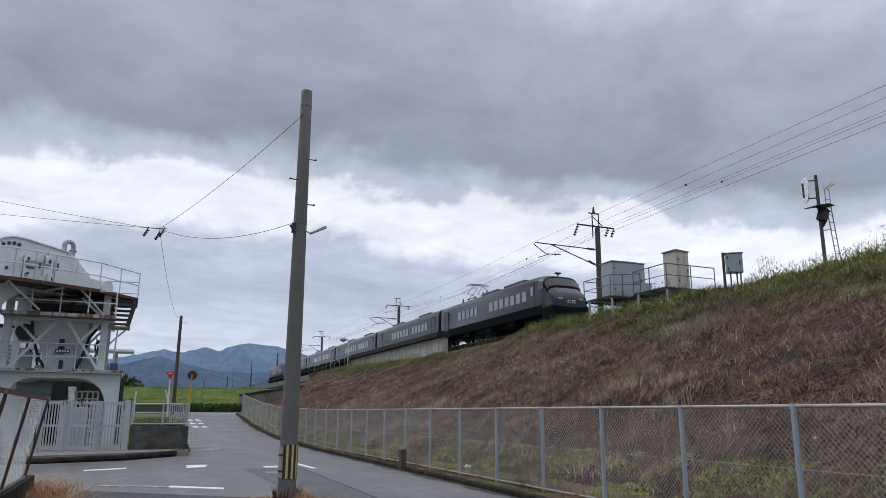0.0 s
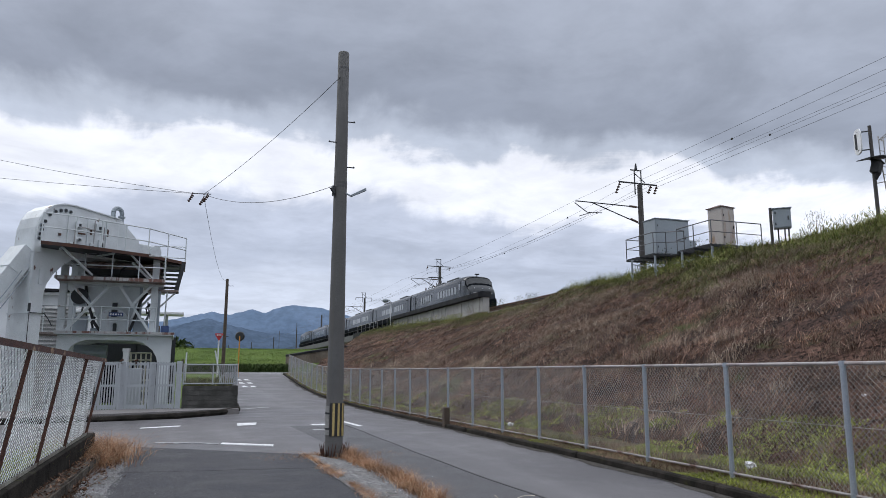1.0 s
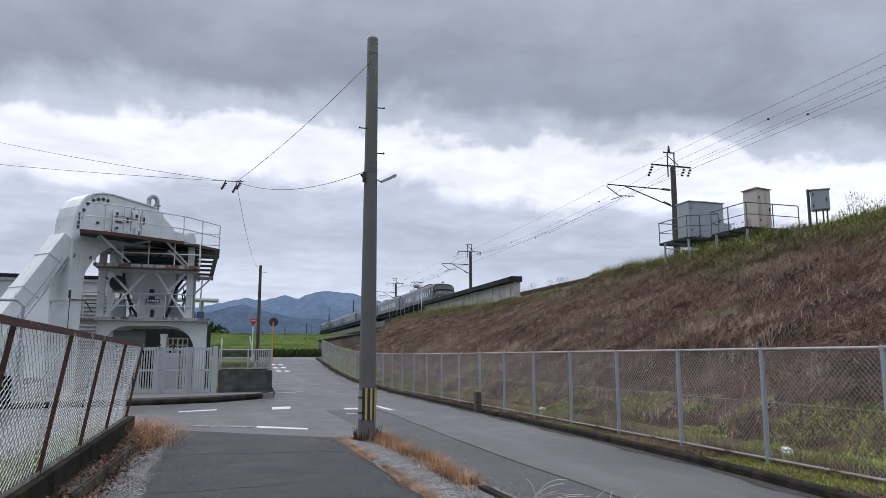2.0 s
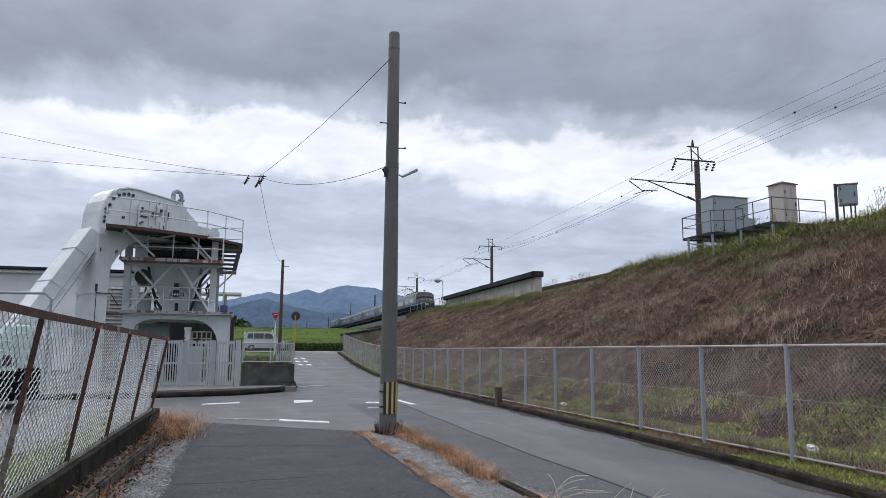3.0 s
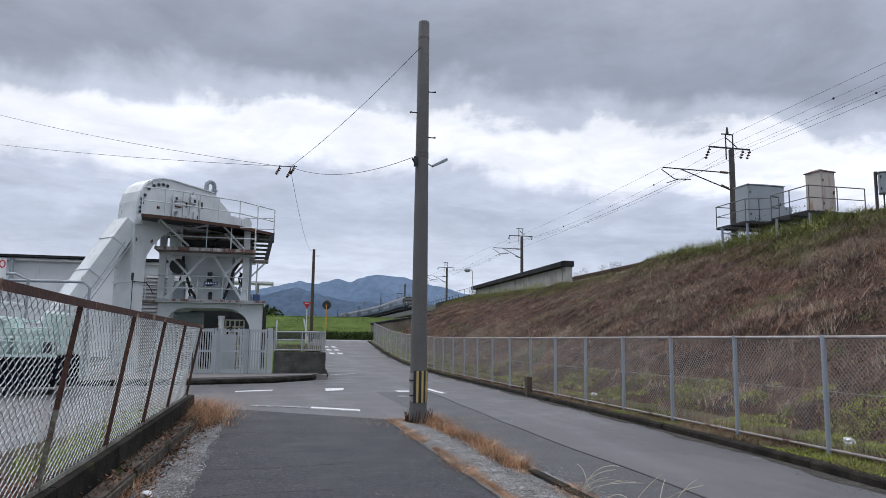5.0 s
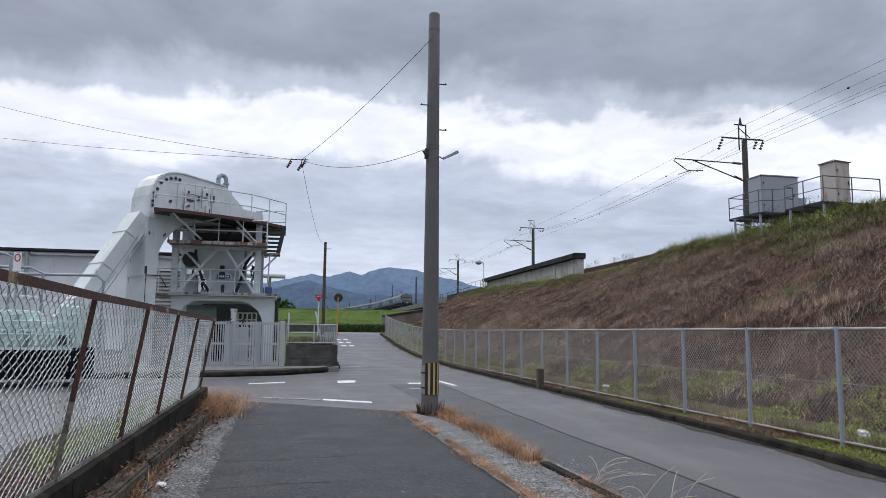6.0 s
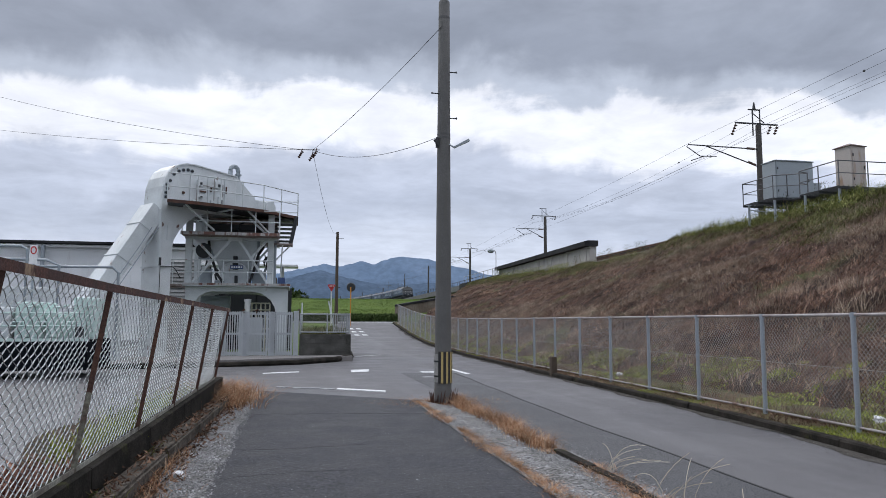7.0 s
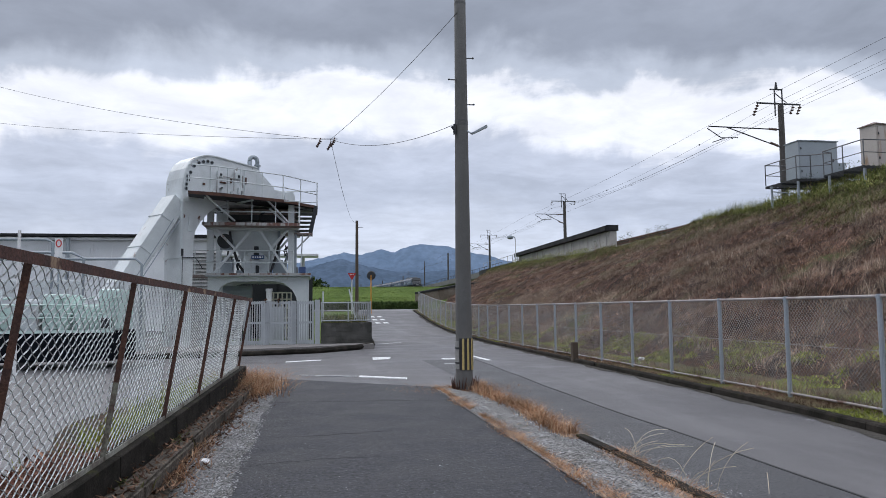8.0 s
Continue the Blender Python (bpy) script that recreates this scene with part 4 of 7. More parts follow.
    side = [(-1.68, 0.32), (-1.70, 0.75), (-1.66, 1.05), (-1.55, 1.55), (-1.45, 1.63), (0.35, 1.66), (0.62, 1.58), (1.15, 1.02), (1.60, 0.90), (1.70, 0.72), (1.70, 0.34), (1.55, 0.25), (-1.6, 0.25)]
    bm = bmesh.new()
    prism(bm, side, 1.44, Matrix.Translation((0, -0.72, 0)))
    for v in bm.verts:
        if v.co.z > 1.0:
            v.co.y *= 1 - 0.10 * (v.co.z - 1.0) / 0.66
    bmesh.ops.bevel(bm, geom=bm.edges[:], offset=0.035, segments=2, affect="EDGES")
    body = part("body", bm, "silver", root)
    for s in (-1, 1):
        for pts in ([(-1.48, 1.06), (-1.42, 1.48), (-0.98, 1.50), (-0.98, 1.06)], [(-0.92, 1.06), (-0.92, 1.50), (-0.12, 1.51), (-0.12, 1.06)], [(-0.05, 1.06), (-0.05, 1.51), (0.42, 1.50), (0.88, 1.06)]):
            b = bmesh.new()
            prism(b, pts, 0.02, Matrix.Translation((0, -0.01, 0)))
            tilt = s * 9.0
            ob = part("window", b, "dark_glass", root, "dark side window")
            ob.matrix_basis = Matrix.Translation((0, s * 0.725, 1.06)) @ pose(0, 0, 0, tilt, 0, 0) @ Matrix.Translation((0, 0, -1.06))
        b = bmesh.new()
        box(b, -0.52, s * 0.728, 0.96, 0.14, 0.025, 0.03)
        box(b, 0.25, s * 0.728, 0.96, 0.14, 0.025, 0.03)
        part("door_handle", b, "galv", root)
        b = bmesh.new()
        box(b, 1.62, s * 0.52, 0.80, 0.14, 0.32, 0.16, None, 0.04)
        part("headlight", b, "lamp_glass", root)
        b = bmesh.new()
        box(b, -1.66, s * 0.62, 0.95, 0.1, 0.14, 0.4, None, 0.03)
        part("tail_light", b, "red", root)
        b = bmesh.new()
        box(b, 0.72, s * 0.80, 1.08, 0.1, 0.16, 0.12, None, 0.03)
        part("mirror", b, "silver", root)
        for x in (-1.12, 1.15):
            b = bmesh.new()
            rod(b, (x, s * 0.56, 0.27), (x, s * 0.73, 0.27), 0.27, 0.27, 20)
            tyre = part("tyre", b, "black", root)
            b = bmesh.new()
            rod(b, (x, s * 0.72, 0.27), (x, s * 0.74, 0.27), 0.17, 0.15, 14)
            part("rim", b, "galv", tyre)
    for x, z, tl in ((0.90, 1.30, 43), (-1.62, 1.32, -75)):
        b = bmesh.new()
        box(b, 0, 0, 0, 0.62 if x > 0 else 0.42, 1.2, 0.02, pose(x, 0, z, 0, tl, 0))
        part("windscreen", b, "dark_glass", root)
    return root


TRAIN = build_train()
VAN = build_van()


# ---- plant yard: conveyor tower, gate, wall, shed ----
def rails_along(root, pts, h, mat="white_steel", spacing=1.1, r=0.024, levels=(0.5, 1.0)):
    pts = [Vector(p) for p in pts]
    for f in levels:
        b = bmesh.new()
        for p, q in zip(pts, pts[1:]):
            rod(b, p + Vector((0, 0, h * f)), q + Vector((0, 0, h * f)), r)
        part("handrail", b, mat, root)
    for i, (p, q) in enumerate(zip(pts, pts[1:])):
        n = max(1, round((q - p).length / spacing))
        for k in range(n + (1 if i == len(pts) - 2 else 0)):
            v = p.lerp(q, k / n)
            b = bmesh.new()
            rod(b, v, v + Vector((0, 0, h)), r)
            part("railing_post", b, mat, root)


def build_conveyor():
    root = thing("bucket_conveyor", "white curved steel bucket conveyor casing with rust streaks", "conveyor", pose(-5.40, 30.9, 0, 0, 0, 40))
    deep = 1.3
    out = [(0, 0), (0.54, 0), (0.54, 4.5), (0.62, 4.9), (0.85, 5.3), (1.2, 5.7), (1.6, 6.0), (2.1, 6.18), (3.6, 6.2), (3.62, 8.02), (3.0, 8.07), (1.5, 8.2), (1.05, 8.18), (0.66, 8.05),
           (0.34, 7.80), (0.13, 7.46), (0.03, 7.05), (0, 6.6)]
    b = bmesh.new()
    prism(b, out, deep)
    bmesh.ops.bevel(b, geom=[e for e in b.edges if abs(e.verts[0].co.y - e.verts[1].co.y) < 0.01], offset=0.025, segments=1, affect="EDGES")
    part("casing", b, "casing_paint", root)
    # flange strip that follows the outer edge on the flat side
    b = bmesh.new()
    rim = out[9:] + out[:1]
    for p, q in zip(rim, rim[1:]):
        beam(b, (p[0] + 0.04, -0.015, p[1] - 0.03), (q[0] + 0.04, -0.015, q[1] - 0.03), 0.06, 0.05)
    part("flange", b, "white_steel", root)
    for z in (1.9, 3.75, 6.1):
        b = bmesh.new()
        box(b, 0.27, deep / 2, z, 0.60, deep + 0.06, 0.05)
        part("flange_ring", b, "white_steel", root)
    for u, z in ((0.20, 6.62), (0.21, 6.80), (0.26, 6.98), (0.24, 7.14), (0.36, 7.32), (0.52, 7.62), (0.74, 7.78), (0.95, 7.86), (1.16, 7.90), (1.36, 7.88)):
        b = bmesh.new()
        rod(b, (u, -0.02, z), (u, 0.02, z), 0.085, 0.085, 14)
        port = part("port", b, "cabinet_grey", root, "round bolted port")
        b = bmesh.new()
        rod(b, (u, -0.05, z), (u, -0.01, z), 0.058, 0.058, 10)
        part("port_cap", b, "dark_steel", port)
    for u, z, w, h in ((0.40, 5.15, 0.18, 0.6), (1.30, 7.1, 0.04, 1.3), (2.15, 7.0, 0.05, 1.5), (3.0, 7.0, 0.05, 1.6)):
        b = bmesh.new()
        box(b, u, -0.03, z, w, 0.04, h, None, 0.01)
        part("stiffener" if w < 0.1 else "hatch", b, "white_steel", root)
    for u, z, w, h in ((2.62, 7.45, 0.3, 0.3), (1.75, 6.85, 0.26, 0.12), (2.35, 6.6, 0.16, 0.3), (1.72, 7.42, 0.25, 0.25), (2.75, 6.75, 0.22, 0.4), (1.45, 6.55, 0.16, 0.2)):
        b = bmesh.new()
        box(b, u, -0.06, z, w, 0.1, h, None, 0.02)
        part("inspection_box", b, "white_steel", root)
        b = bmesh.new()
        box(b, u + 0.03, -0.12, z - 0.02, w * 0.35, 0.04, h * 0.4)
        part("dark_fitting", b, "dark_steel", root)
    for u, z, w, h in ((1.9, 7.08, 0.30, 0.06), (1.62, 6.62, 0.10, 0.16), (2.3, 7.22, 0.06, 0.22), (2.5, 6.5, 0.26, 0.06), (0.98, 6.9, 0.10, 0.10), (3.05, 7.3, 0.08, 0.3)):
        b = bmesh.new()
        box(b, u, -0.035, z, w, 0.05, h, None, 0.008)
        part("rusty_bracket", b, "rust", root, "rusty bracket")
    b = bmesh.new()
    for u, z0, z1 in ((2.42, 6.3, 7.7), (2.86, 6.3, 7.5), (1.58, 6.3, 7.3)):
        rod(b, (u, -0.08, z0), (u, -0.08, z1), 0.022)
    tube(b, [(1.58, -0.08, 7.3), (2.0, -0.08, 7.34), (2.42, -0.08, 7.3)], 0.02)
    part("small_pipe", b, "wire_grey", root)
    b = bmesh.new()
    prism(b, [(3.6, 6.25), (3.6, 8.0), (3.8, 7.95), (4.05, 7.72), (4.7, 7.2), (4.75, 6.25)], 0.95, Matrix.Translation((0, 0.1, 0)))
    part("head_chute", b, "white_steel", root, "sloping white head chute")
    b = bmesh.new()
    box(b, 5.15, 0.5, 6.78, 0.95, 0.7, 0.72, None, 0.06)
    rod(b, (5.62, 0.1, 6.85), (5.62, 0.9, 6.85), 0.30, 0.30, 16)
    part("drive_unit", b, "white_steel", root)
    b = bmesh.new()
    loop = [(3.62 + 0.0, 0.5, 7.9), (3.62, 0.5, 8.36)] + [(3.83 - 0.21 * math.cos(k * math.pi / 6), 0.5, 8.38 + 0.2 * math.sin(k * math.pi / 6)) for k in range(7)] + [(4.04, 0.5, 8.2), (4.04, 0.5, 7.6)]
    tube(b, loop, 0.10, 10)
    tube(b, [(3.62, 0.5, 8.06), (4.04, 0.5, 8.06)], 0.07, 8)
    rod(b, (4.04, 0.5, 8.18), (4.04, 0.5, 8.24), 0.15, 0.15, 14)
    part("vent_pipe", b, "cabinet_grey", root, "looped vent pipe")
    b = bmesh.new()
    for p, q in (((0.05, 6.5), (-3.85, 0.40)),):
        a1, a2 = Vector((p[0], 0.65, p[1] - 0.35)), Vector((q[0], 0.65, q[1] - 0.35))
        beam(b, a1, a2, 1.0, 0.66)
    part("inclined_duct", b, "white_steel", root, "inclined white conveyor duct")
    for f in (0.14, 0.36, 0.6):
        c = Vector((0.05, 0.65, 6.15)).lerp(Vector((-3.85, 0.65, 0.05)), f)
        b = bmesh.new()
        d = Vector((-3.9, 0, -6.1)).normalized()
        beam(b, c - d * 0.025, c + d * 0.025, 1.06, 0.73)
        part("duct_flange", b, "white_steel", root)
    b = bmesh.new()
    for off in (-0.02, 0.25):
        tube(b, [(-0.12 - off, -0.05, 5.3), (-0.6 - off, -0.05, 4.5), (-1.9 - off, -0.05, 2.5)], 0.018)
    part("cable_pipe", b, "cabinet_grey", root)
    b = bmesh.new()
    box(b, 0.03, -0.06, 3.95, 0.08, 0.06, 0.3)
    rod(b, (0.05, -0.05, 1.2), (0.05, -0.05, 4.0), 0.014)
    tube(b, [(0.05, -0.08, 3.75), (0.6, -0.1, 3.75), (0.75, -0.1, 3.6), (0.95, -0.1, 3.3)], 0.02)
    part("conduit", b, "dark_steel", root)


def build_tower():
    root = thing("hopper_tower", "white rust-streaked steel tower carrying a hopper and walkways", "industrial tower")
    yf, yb = 33.0, 36.2
    X0, X1 = -4.55, -1.05
    # portal below
    for y in (yf, yb):
        b = bmesh.new()
        arch = [(-4.62, 0.1), (-4.3, 0.1), (-4.3, 1.95), (-4.22, 2.3), (-4.05, 2.6), (-3.8, 2.76), (-3.5, 2.84), (-1.75, 2.84), (-1.35, 2.74), (-1.0, 2.48), (-0.82, 2.15), (-0.75, 1.85), (-0.72, 0.1), (-0.27, 0.1), (-0.27, 3.04), (-4.62, 3.04)]
        prism(b, arch, 0.35, Matrix.Translation((0, y, 0)))
        part("portal_frame", b, "white_steel", root, "white portal frame with rounded haunches")
    b = bmesh.new()
    box(b, -2.45, 34.7, 3.12, 4.5, 4.0, 0.14)
    part("lower_deck", b, "white_steel", root)
    b = bmesh.new()
    beam(b, (-4.7, 32.68, 3.14), (-0.15, 32.68, 3.14), 0.02, 0.09)
    part("deck_edge", b, "deck_pale", root, "rust-streaked deck edge")
    for y in (yf + 0.15, yb):
        for x in (X0, X1):
            b = bmesh.new()
            box(b, x, y, 4.7, 0.05, 0.22, 3.3)
            box(b, x, y - 0.12, 4.7, 0.27, 0.04, 3.3)
            box(b, x, y + 0.12, 4.7, 0.27, 0.04, 3.3)
            part("leg", b, "white_steel", root)
    for k, (a, c) in enumerate((((-2.75, 5.15), (-4.35, 3.2)), ((-2.45, 5.15), (-1.15, 3.2)), ((-4.35, 5.2), (-3.45, 4.25)), ((-1.15, 5.2), (-1.95, 4.25)),
                 ((-4.45, 6.1), (-3.6, 5.35)), ((-2.0, 6.1), (-1.2, 5.35)))):
        b = bmesh.new()
        beam(b, (a[0], yf - 0.05 - 0.013 * k, a[1]), (c[0], yf - 0.05 - 0.013 * k, c[1]), 0.09, 0.10)
        part("brace", b, "white_steel", root)
        b = bmesh.new()
        beam(b, (a[0], yb + 0.013 * k, a[1]), (c[0], yb + 0.013 * k, c[1]), 0.09, 0.10)
        part("brace", b, "white_steel", root)
    b = bmesh.new()
    box(b, -2.6, yf - 0.06, 5.15, 0.6, 0.1, 0.2)
    part("gusset", b, "white_steel", root)
    # middle walkway
    b = bmesh.new()
    box(b, -2.7, 32.5, 5.27, 4.1, 1.1, 0.1)
    part("walkway", b, "deck_rust", root, "rust-stained steel walkway")
    b = bmesh.new()
    box(b, -2.7, 31.94, 5.27, 4.1, 0.05, 0.13)
    part("walkway_edge", b, "deck_pale", root, "rust-streaked pale walkway edge")
    b = bmesh.new()
    box(b, -2.7, 34.7, 5.2, 4.0, 3.6, 0.14)
    part("upper_floor", b, "white_steel", root)
    rails_along(root, [(-4.7, 32.0, 5.32), (-0.68, 32.0, 5.32), (-0.68, 33.1, 5.32)], 0.98)
    rails_along(root, [(-6.2, 32.9, 3.15), (-0.95, 32.9, 3.15)], 1.05)
    # side platform between column and tower
    b = bmesh.new()
    box(b, -5.6, 33.6, 3.08, 1.6, 1.6, 0.1)
    part("side_platform", b, "deck_rust", root)
    # hopper
    b = bmesh.new()
    bmesh.ops.create_cone(b, cap_ends=True, segments=4, radius1=0.7, radius2=1.6, depth=1.8, matrix=pose(-2.65, 34.7, 4.25, 0, 0, 45))
    part("hopper", b, "white_steel", root, "tapering pale hopper")
    b = bmesh.new()
    rod(b, (-2.65, 33.65, 3.6), (-2.65, 33.95, 3.6), 0.62, 0.62, 24)
    part("hopper_outlet", b, "white_steel", root)
    for dx, dz, w, h in ((0.0, 4.35, 0.2, 0.2), (0.0, 4.0, 0.24, 0.3), (0.05, 3.4, 0.14, 0.35)):
        b = bmesh.new()
        box(b, -2.6 + dx, 33.6, dz, w, 0.14, h, None, 0.03)
        part("hatch_fitting", b, "dark_steel", root)
    b = bmesh.new()
    box(b, -2.5, 33.1, 3.92, 0.56, 0.03, 0.16)
    plate = part("name_plate", b, "navy", root, "navy blue name plate")
    for k in range(5):
        b = bmesh.new()
        box(b, -2.7 + k * 0.1, 33.08, 3.92, 0.06, 0.01, 0.07)
        part("lettering", b, "white", plate, "white bar of small lettering")
    for p in ([(-3.75, 33.4, 5.1), (-3.7, 33.4, 4.6), (-3.35, 33.4, 3.6), (-3.1, 33.4, 3.25)], [(-1.35, 33.4, 4.9), (-1.6, 33.4, 4.5), (-1.75, 33.4, 3.9), (-1.95, 33.4, 3.25)], [(-1.2, 33.3, 4.4), (-1.35, 33.2, 4.2), (-1.3, 33.3, 4.0)]):
        b = bmesh.new()
        tube(b, p, 0.06, 8)
        part("hose", b, "black", root, "black rubber hose")
    for x, y, z, sx, sz in ((-1.55, 33.8, 3.45, 0.6, 0.6), (-4.0, 34.2, 4.6, 0.5, 0.6), (-3.9, 34.0, 3.5, 0.5, 0.7), (-2.9, 34.0, 3.25, 1.2, 0.25)):
        b = bmesh.new()
        box(b, x, y, z, sx, 0.5, sz, None, 0.05)
        part("machine_box", b, "cabinet_grey", root)
    # dark bodies stand in for the shade below the upper deck
    for x, z, w in ((-2.6, 5.75, 2.6), (-2.3, 6.0, 3.0)):
        b = bmesh.new()
        box(b, x, 34.6, z, w, 2.2, 0.3, None, 0.04)
        part("screen_box", b, "deck_rust" if w > 2.8 else "dark_steel", root)
    for x, w in ((-3.9, 0.45), (-1.5, 0.4)):
        b = bmesh.new()
        box(b, x, 34.3, 5.78, w, 0.8, 0.75)
        part("duct_box", b, "white_steel", root)
    # added drive, duct and bin shapes; dark ones deepen the shade between decks
    rnd = random.Random(77)
    for k in range(9):
        b = bmesh.new()
        up = k % 2
        box(b, rnd.uniform(-4.2, -1.2), rnd.uniform(33.9, 35.8), rnd.uniform(5.45, 5.95) if up else rnd.uniform(3.3, 4.9), rnd.uniform(0.3, 0.8), rnd.uniform(0.3, 0.7), rnd.uniform(0.25, 0.6), None, 0.04)
        part("filler_box", b, rnd.choice(("dark_steel", "white_steel", "deck_rust", "cabinet_grey")), root)
    for k in range(10):
        b = bmesh.new()
        x, y = rnd.uniform(-4.3, -1.0), rnd.uniform(33.3, 35.6)
        z0 = rnd.choice((3.15, 5.35))
        tube(b, [(x, y, z0), (x + rnd.uniform(-0.15, 0.15), y, z0 + 0.5), (x + rnd.uniform(-0.4, 0.4), y, z0 + rnd.uniform(0.7, 1.5) * (1 if z0 < 4 else 0.5))], rnd.uniform(0.025, 0.06), 6)
        part("pipe", b, rnd.choice(("dark_steel", "cabinet_grey", "black")), root)
    b = bmesh.new()
    rod(b, (-3.95, 33.25, 4.65), (-3.95, 33.5, 4.65), 0.33, 0.33, 20)
    part("fan_housing", b, "dark_steel", root, "dark round fan housing")
    # upper deck
    b = bmesh.new()
    poly = [(-5.0, 29.95), (-3.9, 30.35), (-1.37, 31.97), (0.1, 33.8), (0.1, 36.2), (-4.6, 37.0), (-5.6, 34.0)]
    lo = [b.verts.new((x, y, 6.28)) for x, y in poly]
    hi = [b.verts.new((x, y, 6.36)) for x, y in poly]
    b.faces.new(lo[::-1])
    b.faces.new(hi)
    for i in range(len(poly)):
        j = (i + 1) % len(poly)
        b.faces.new((lo[i], lo[j], hi[j], hi[i]))
    # dark material puts the shade beneath the deck into its colour
    part("upper_deck", b, "dark_steel", root, "upper deck coloured dark for its shaded underside")
    for p, q in zip(poly[:4], poly[1:5]):
        b = bmesh.new()
        beam(b, (*p, 6.30), (*q, 6.30), 0.05, 0.13)
        part("deck_beam", b, "rust", root, "rusty deck edge beam")
    rails_along(root, [(*p, 6.36) for p in poly[:6]], 1.08)
    for p, q in (((-4.4, 30.6, 6.28), (-3.4, 32.0, 5.4)), ((-2.0, 31.9, 6.28), (-1.1, 33.0, 5.4)), ((-4.5, 33.0, 6.24), (-4.5, 30.9, 6.24)), ((-1.1, 33.1, 6.24), (0.0, 34.2, 6.24)), ((-3.4, 32.6, 6.24), (-2.6, 31.4, 6.24)), ((-4.5, 32.9, 5.4), (-4.5, 32.9, 6.28))):
        b = bmesh.new()
        beam(b, p, q, 0.06, 0.07)
        part("deck_strut", b, "white_steel", root)
    # stair at the side
    for s in (33.3, 33.95):
        b = bmesh.new()
        beam(b, (0.05, s, 6.28), (-0.2, s, 5.05), 0.05, 0.16)
        part("stringer", b, "dark_steel", root)
    for k in range(6):
        b = bmesh.new()
        box(b, -0.42 - 0.04 * k, 33.6, 6.12 - 0.19 * k, 0.75, 0.6, 0.04)
        part("stair_tread", b, "dark_steel", root)
    b = bmesh.new()
    box(b, -0.72, 33.6, 5.0, 1.25, 0.9, 0.08)
    part("landing", b, "deck_rust", root)
    b = bmesh.new()
    rod(b, (-0.2, 33.4, 4.97), (-1.0, 33.3, 4.1), 0.035)
    rod(b, (-0.55, 33.3, 4.97), (-0.62, 33.3, 3.1), 0.03)
    part("landing_brace", b, "white_steel", root)
    b = bmesh.new()
    box(b, -0.55, 33.1, 3.35, 0.32, 0.2, 0.28, None, 0.03)
    part("blue_box", b, "navy", root, "small blue box")
    b = bmesh.new()
    box(b, -0.85, 33.2, 4.2, 0.1, 0.1, 2.0)
    box(b, -1.6, 33.5, 4.4, 0.12, 0.1, 1.5)
    part("cable_tray", b, "cabinet_grey", root)


def build_gate():
    yg = 29.5
    root = thing("sliding_gate", "pale grey steel accordion gate with upright bars", "gate")
    def leaf(x0, x1, y0, y1):
        p0, p1 = Vector((x0, y0, 0.12)), Vector((x1, y1, 0.12))
        for z, h in ((0.16, 0.14), (0.93, 0.08), (1.72, 0.1)):
            b = bmesh.new()
            beam(b, p0 + Vector((0, 0, z)), p1 + Vector((0, 0, z)), 0.04, h)
            part("gate_rail", b, "gate_paint", root)
        n = 6
        for k in range(n + 1):
            v = p0.lerp(p1, k / n)
            b = bmesh.new()
            w = 0.085 if k in (0, n) else 0.045
            beam(b, v + Vector((0, 0, 0.05)), v + Vector((0, 0, 1.8)), 0.04, w, (1, 0, 0))
            part("gate_bar", b, "gate_paint", root)
        for k in (0, n):
            v = p0.lerp(p1, k / n)
            b = bmesh.new()
            rod(b, v + Vector((0, -0.02, -0.06)), v + Vector((0, 0.02, -0.06)), 0.06, 0.06, 12)
            part("caster", b, "black", root)
    xs = [-4.4, -3.5, -2.65, -2.0, -1.75, -0.95, -0.7, 0.0]
    for i in range(7):
        leaf(xs[i] + 0.05, xs[i + 1] - 0.05, yg + (0.0 if i % 2 else 0.12), yg + (0.12 if i % 2 else 0.0))
    b = bmesh.new()
    box(b, 0.12, yg, 1.0, 0.2, 0.16, 1.9, None, 0.015)
    part("end_post", b, "gate_paint", root)
    for x in (-1.9, -1.4):
        b = bmesh.new()
        tube(b, [(x, yg, 1.85), (x - 0.05, yg, 1.95), (x + 0.05, yg, 2.0)], 0.04)
        part("hook", b, "rust", root)
    b = bmesh.new()
    prism(b, [(-6.0, 0), (-6.0, 0.17), (2.3, 0.2), (2.3, 0)], 3.2, Matrix.Translation((0, 26.6, 0.0)))
    for v in b.verts:
        if v.co.y < 27 and v.co.x > 0:
            v.co.y += 1.9
        elif v.co.y < 27:
            v.co.y -= 1.6
    solid("pavement", b, "pave", "worn concrete apron before the gate", "pavement", "structure")
    b = bmesh.new()
    tube(b, [(-6.0, 24.95, 0.06), (-2.2, 25.6, 0.06), (0.1, 26.4, 0.08), (1.6, 28.0, 0.1), (2.3, 29.3, 0.14), (2.5, 32.5, 0.16)], 0.11, 8)
    solid("pavement_edge", b, "kerb", "low dark curb edge round the apron", "kerb", "structure")


def build_block_wall():
    wall = thing("block_wall", "dark weathered concrete block wall at the street corner", "wall", kind="structure")
    x0, x1, y0 = 0.26, 2.3, 29.55
    for r in range(5):
        n = 5
        w = (x1 - x0) / n
        for k in range(n + 1):
            a, c = x0 + (k - 0.5 * (r % 2)) * w, x0 + (k + 1 - 0.5 * (r % 2)) * w
            a, c = max(a, x0), min(c, x1)
            if c - a < 0.05:
                continue
            b = bmesh.new()
            box(b, (a + c) / 2, y0, 0.12 + r * 0.182 + 0.09, c - a - 0.008, 0.17, 0.174, None, 0.006)
            part("block", b, "dark_block", wall)
        for k in range(14):
            b = bmesh.new()
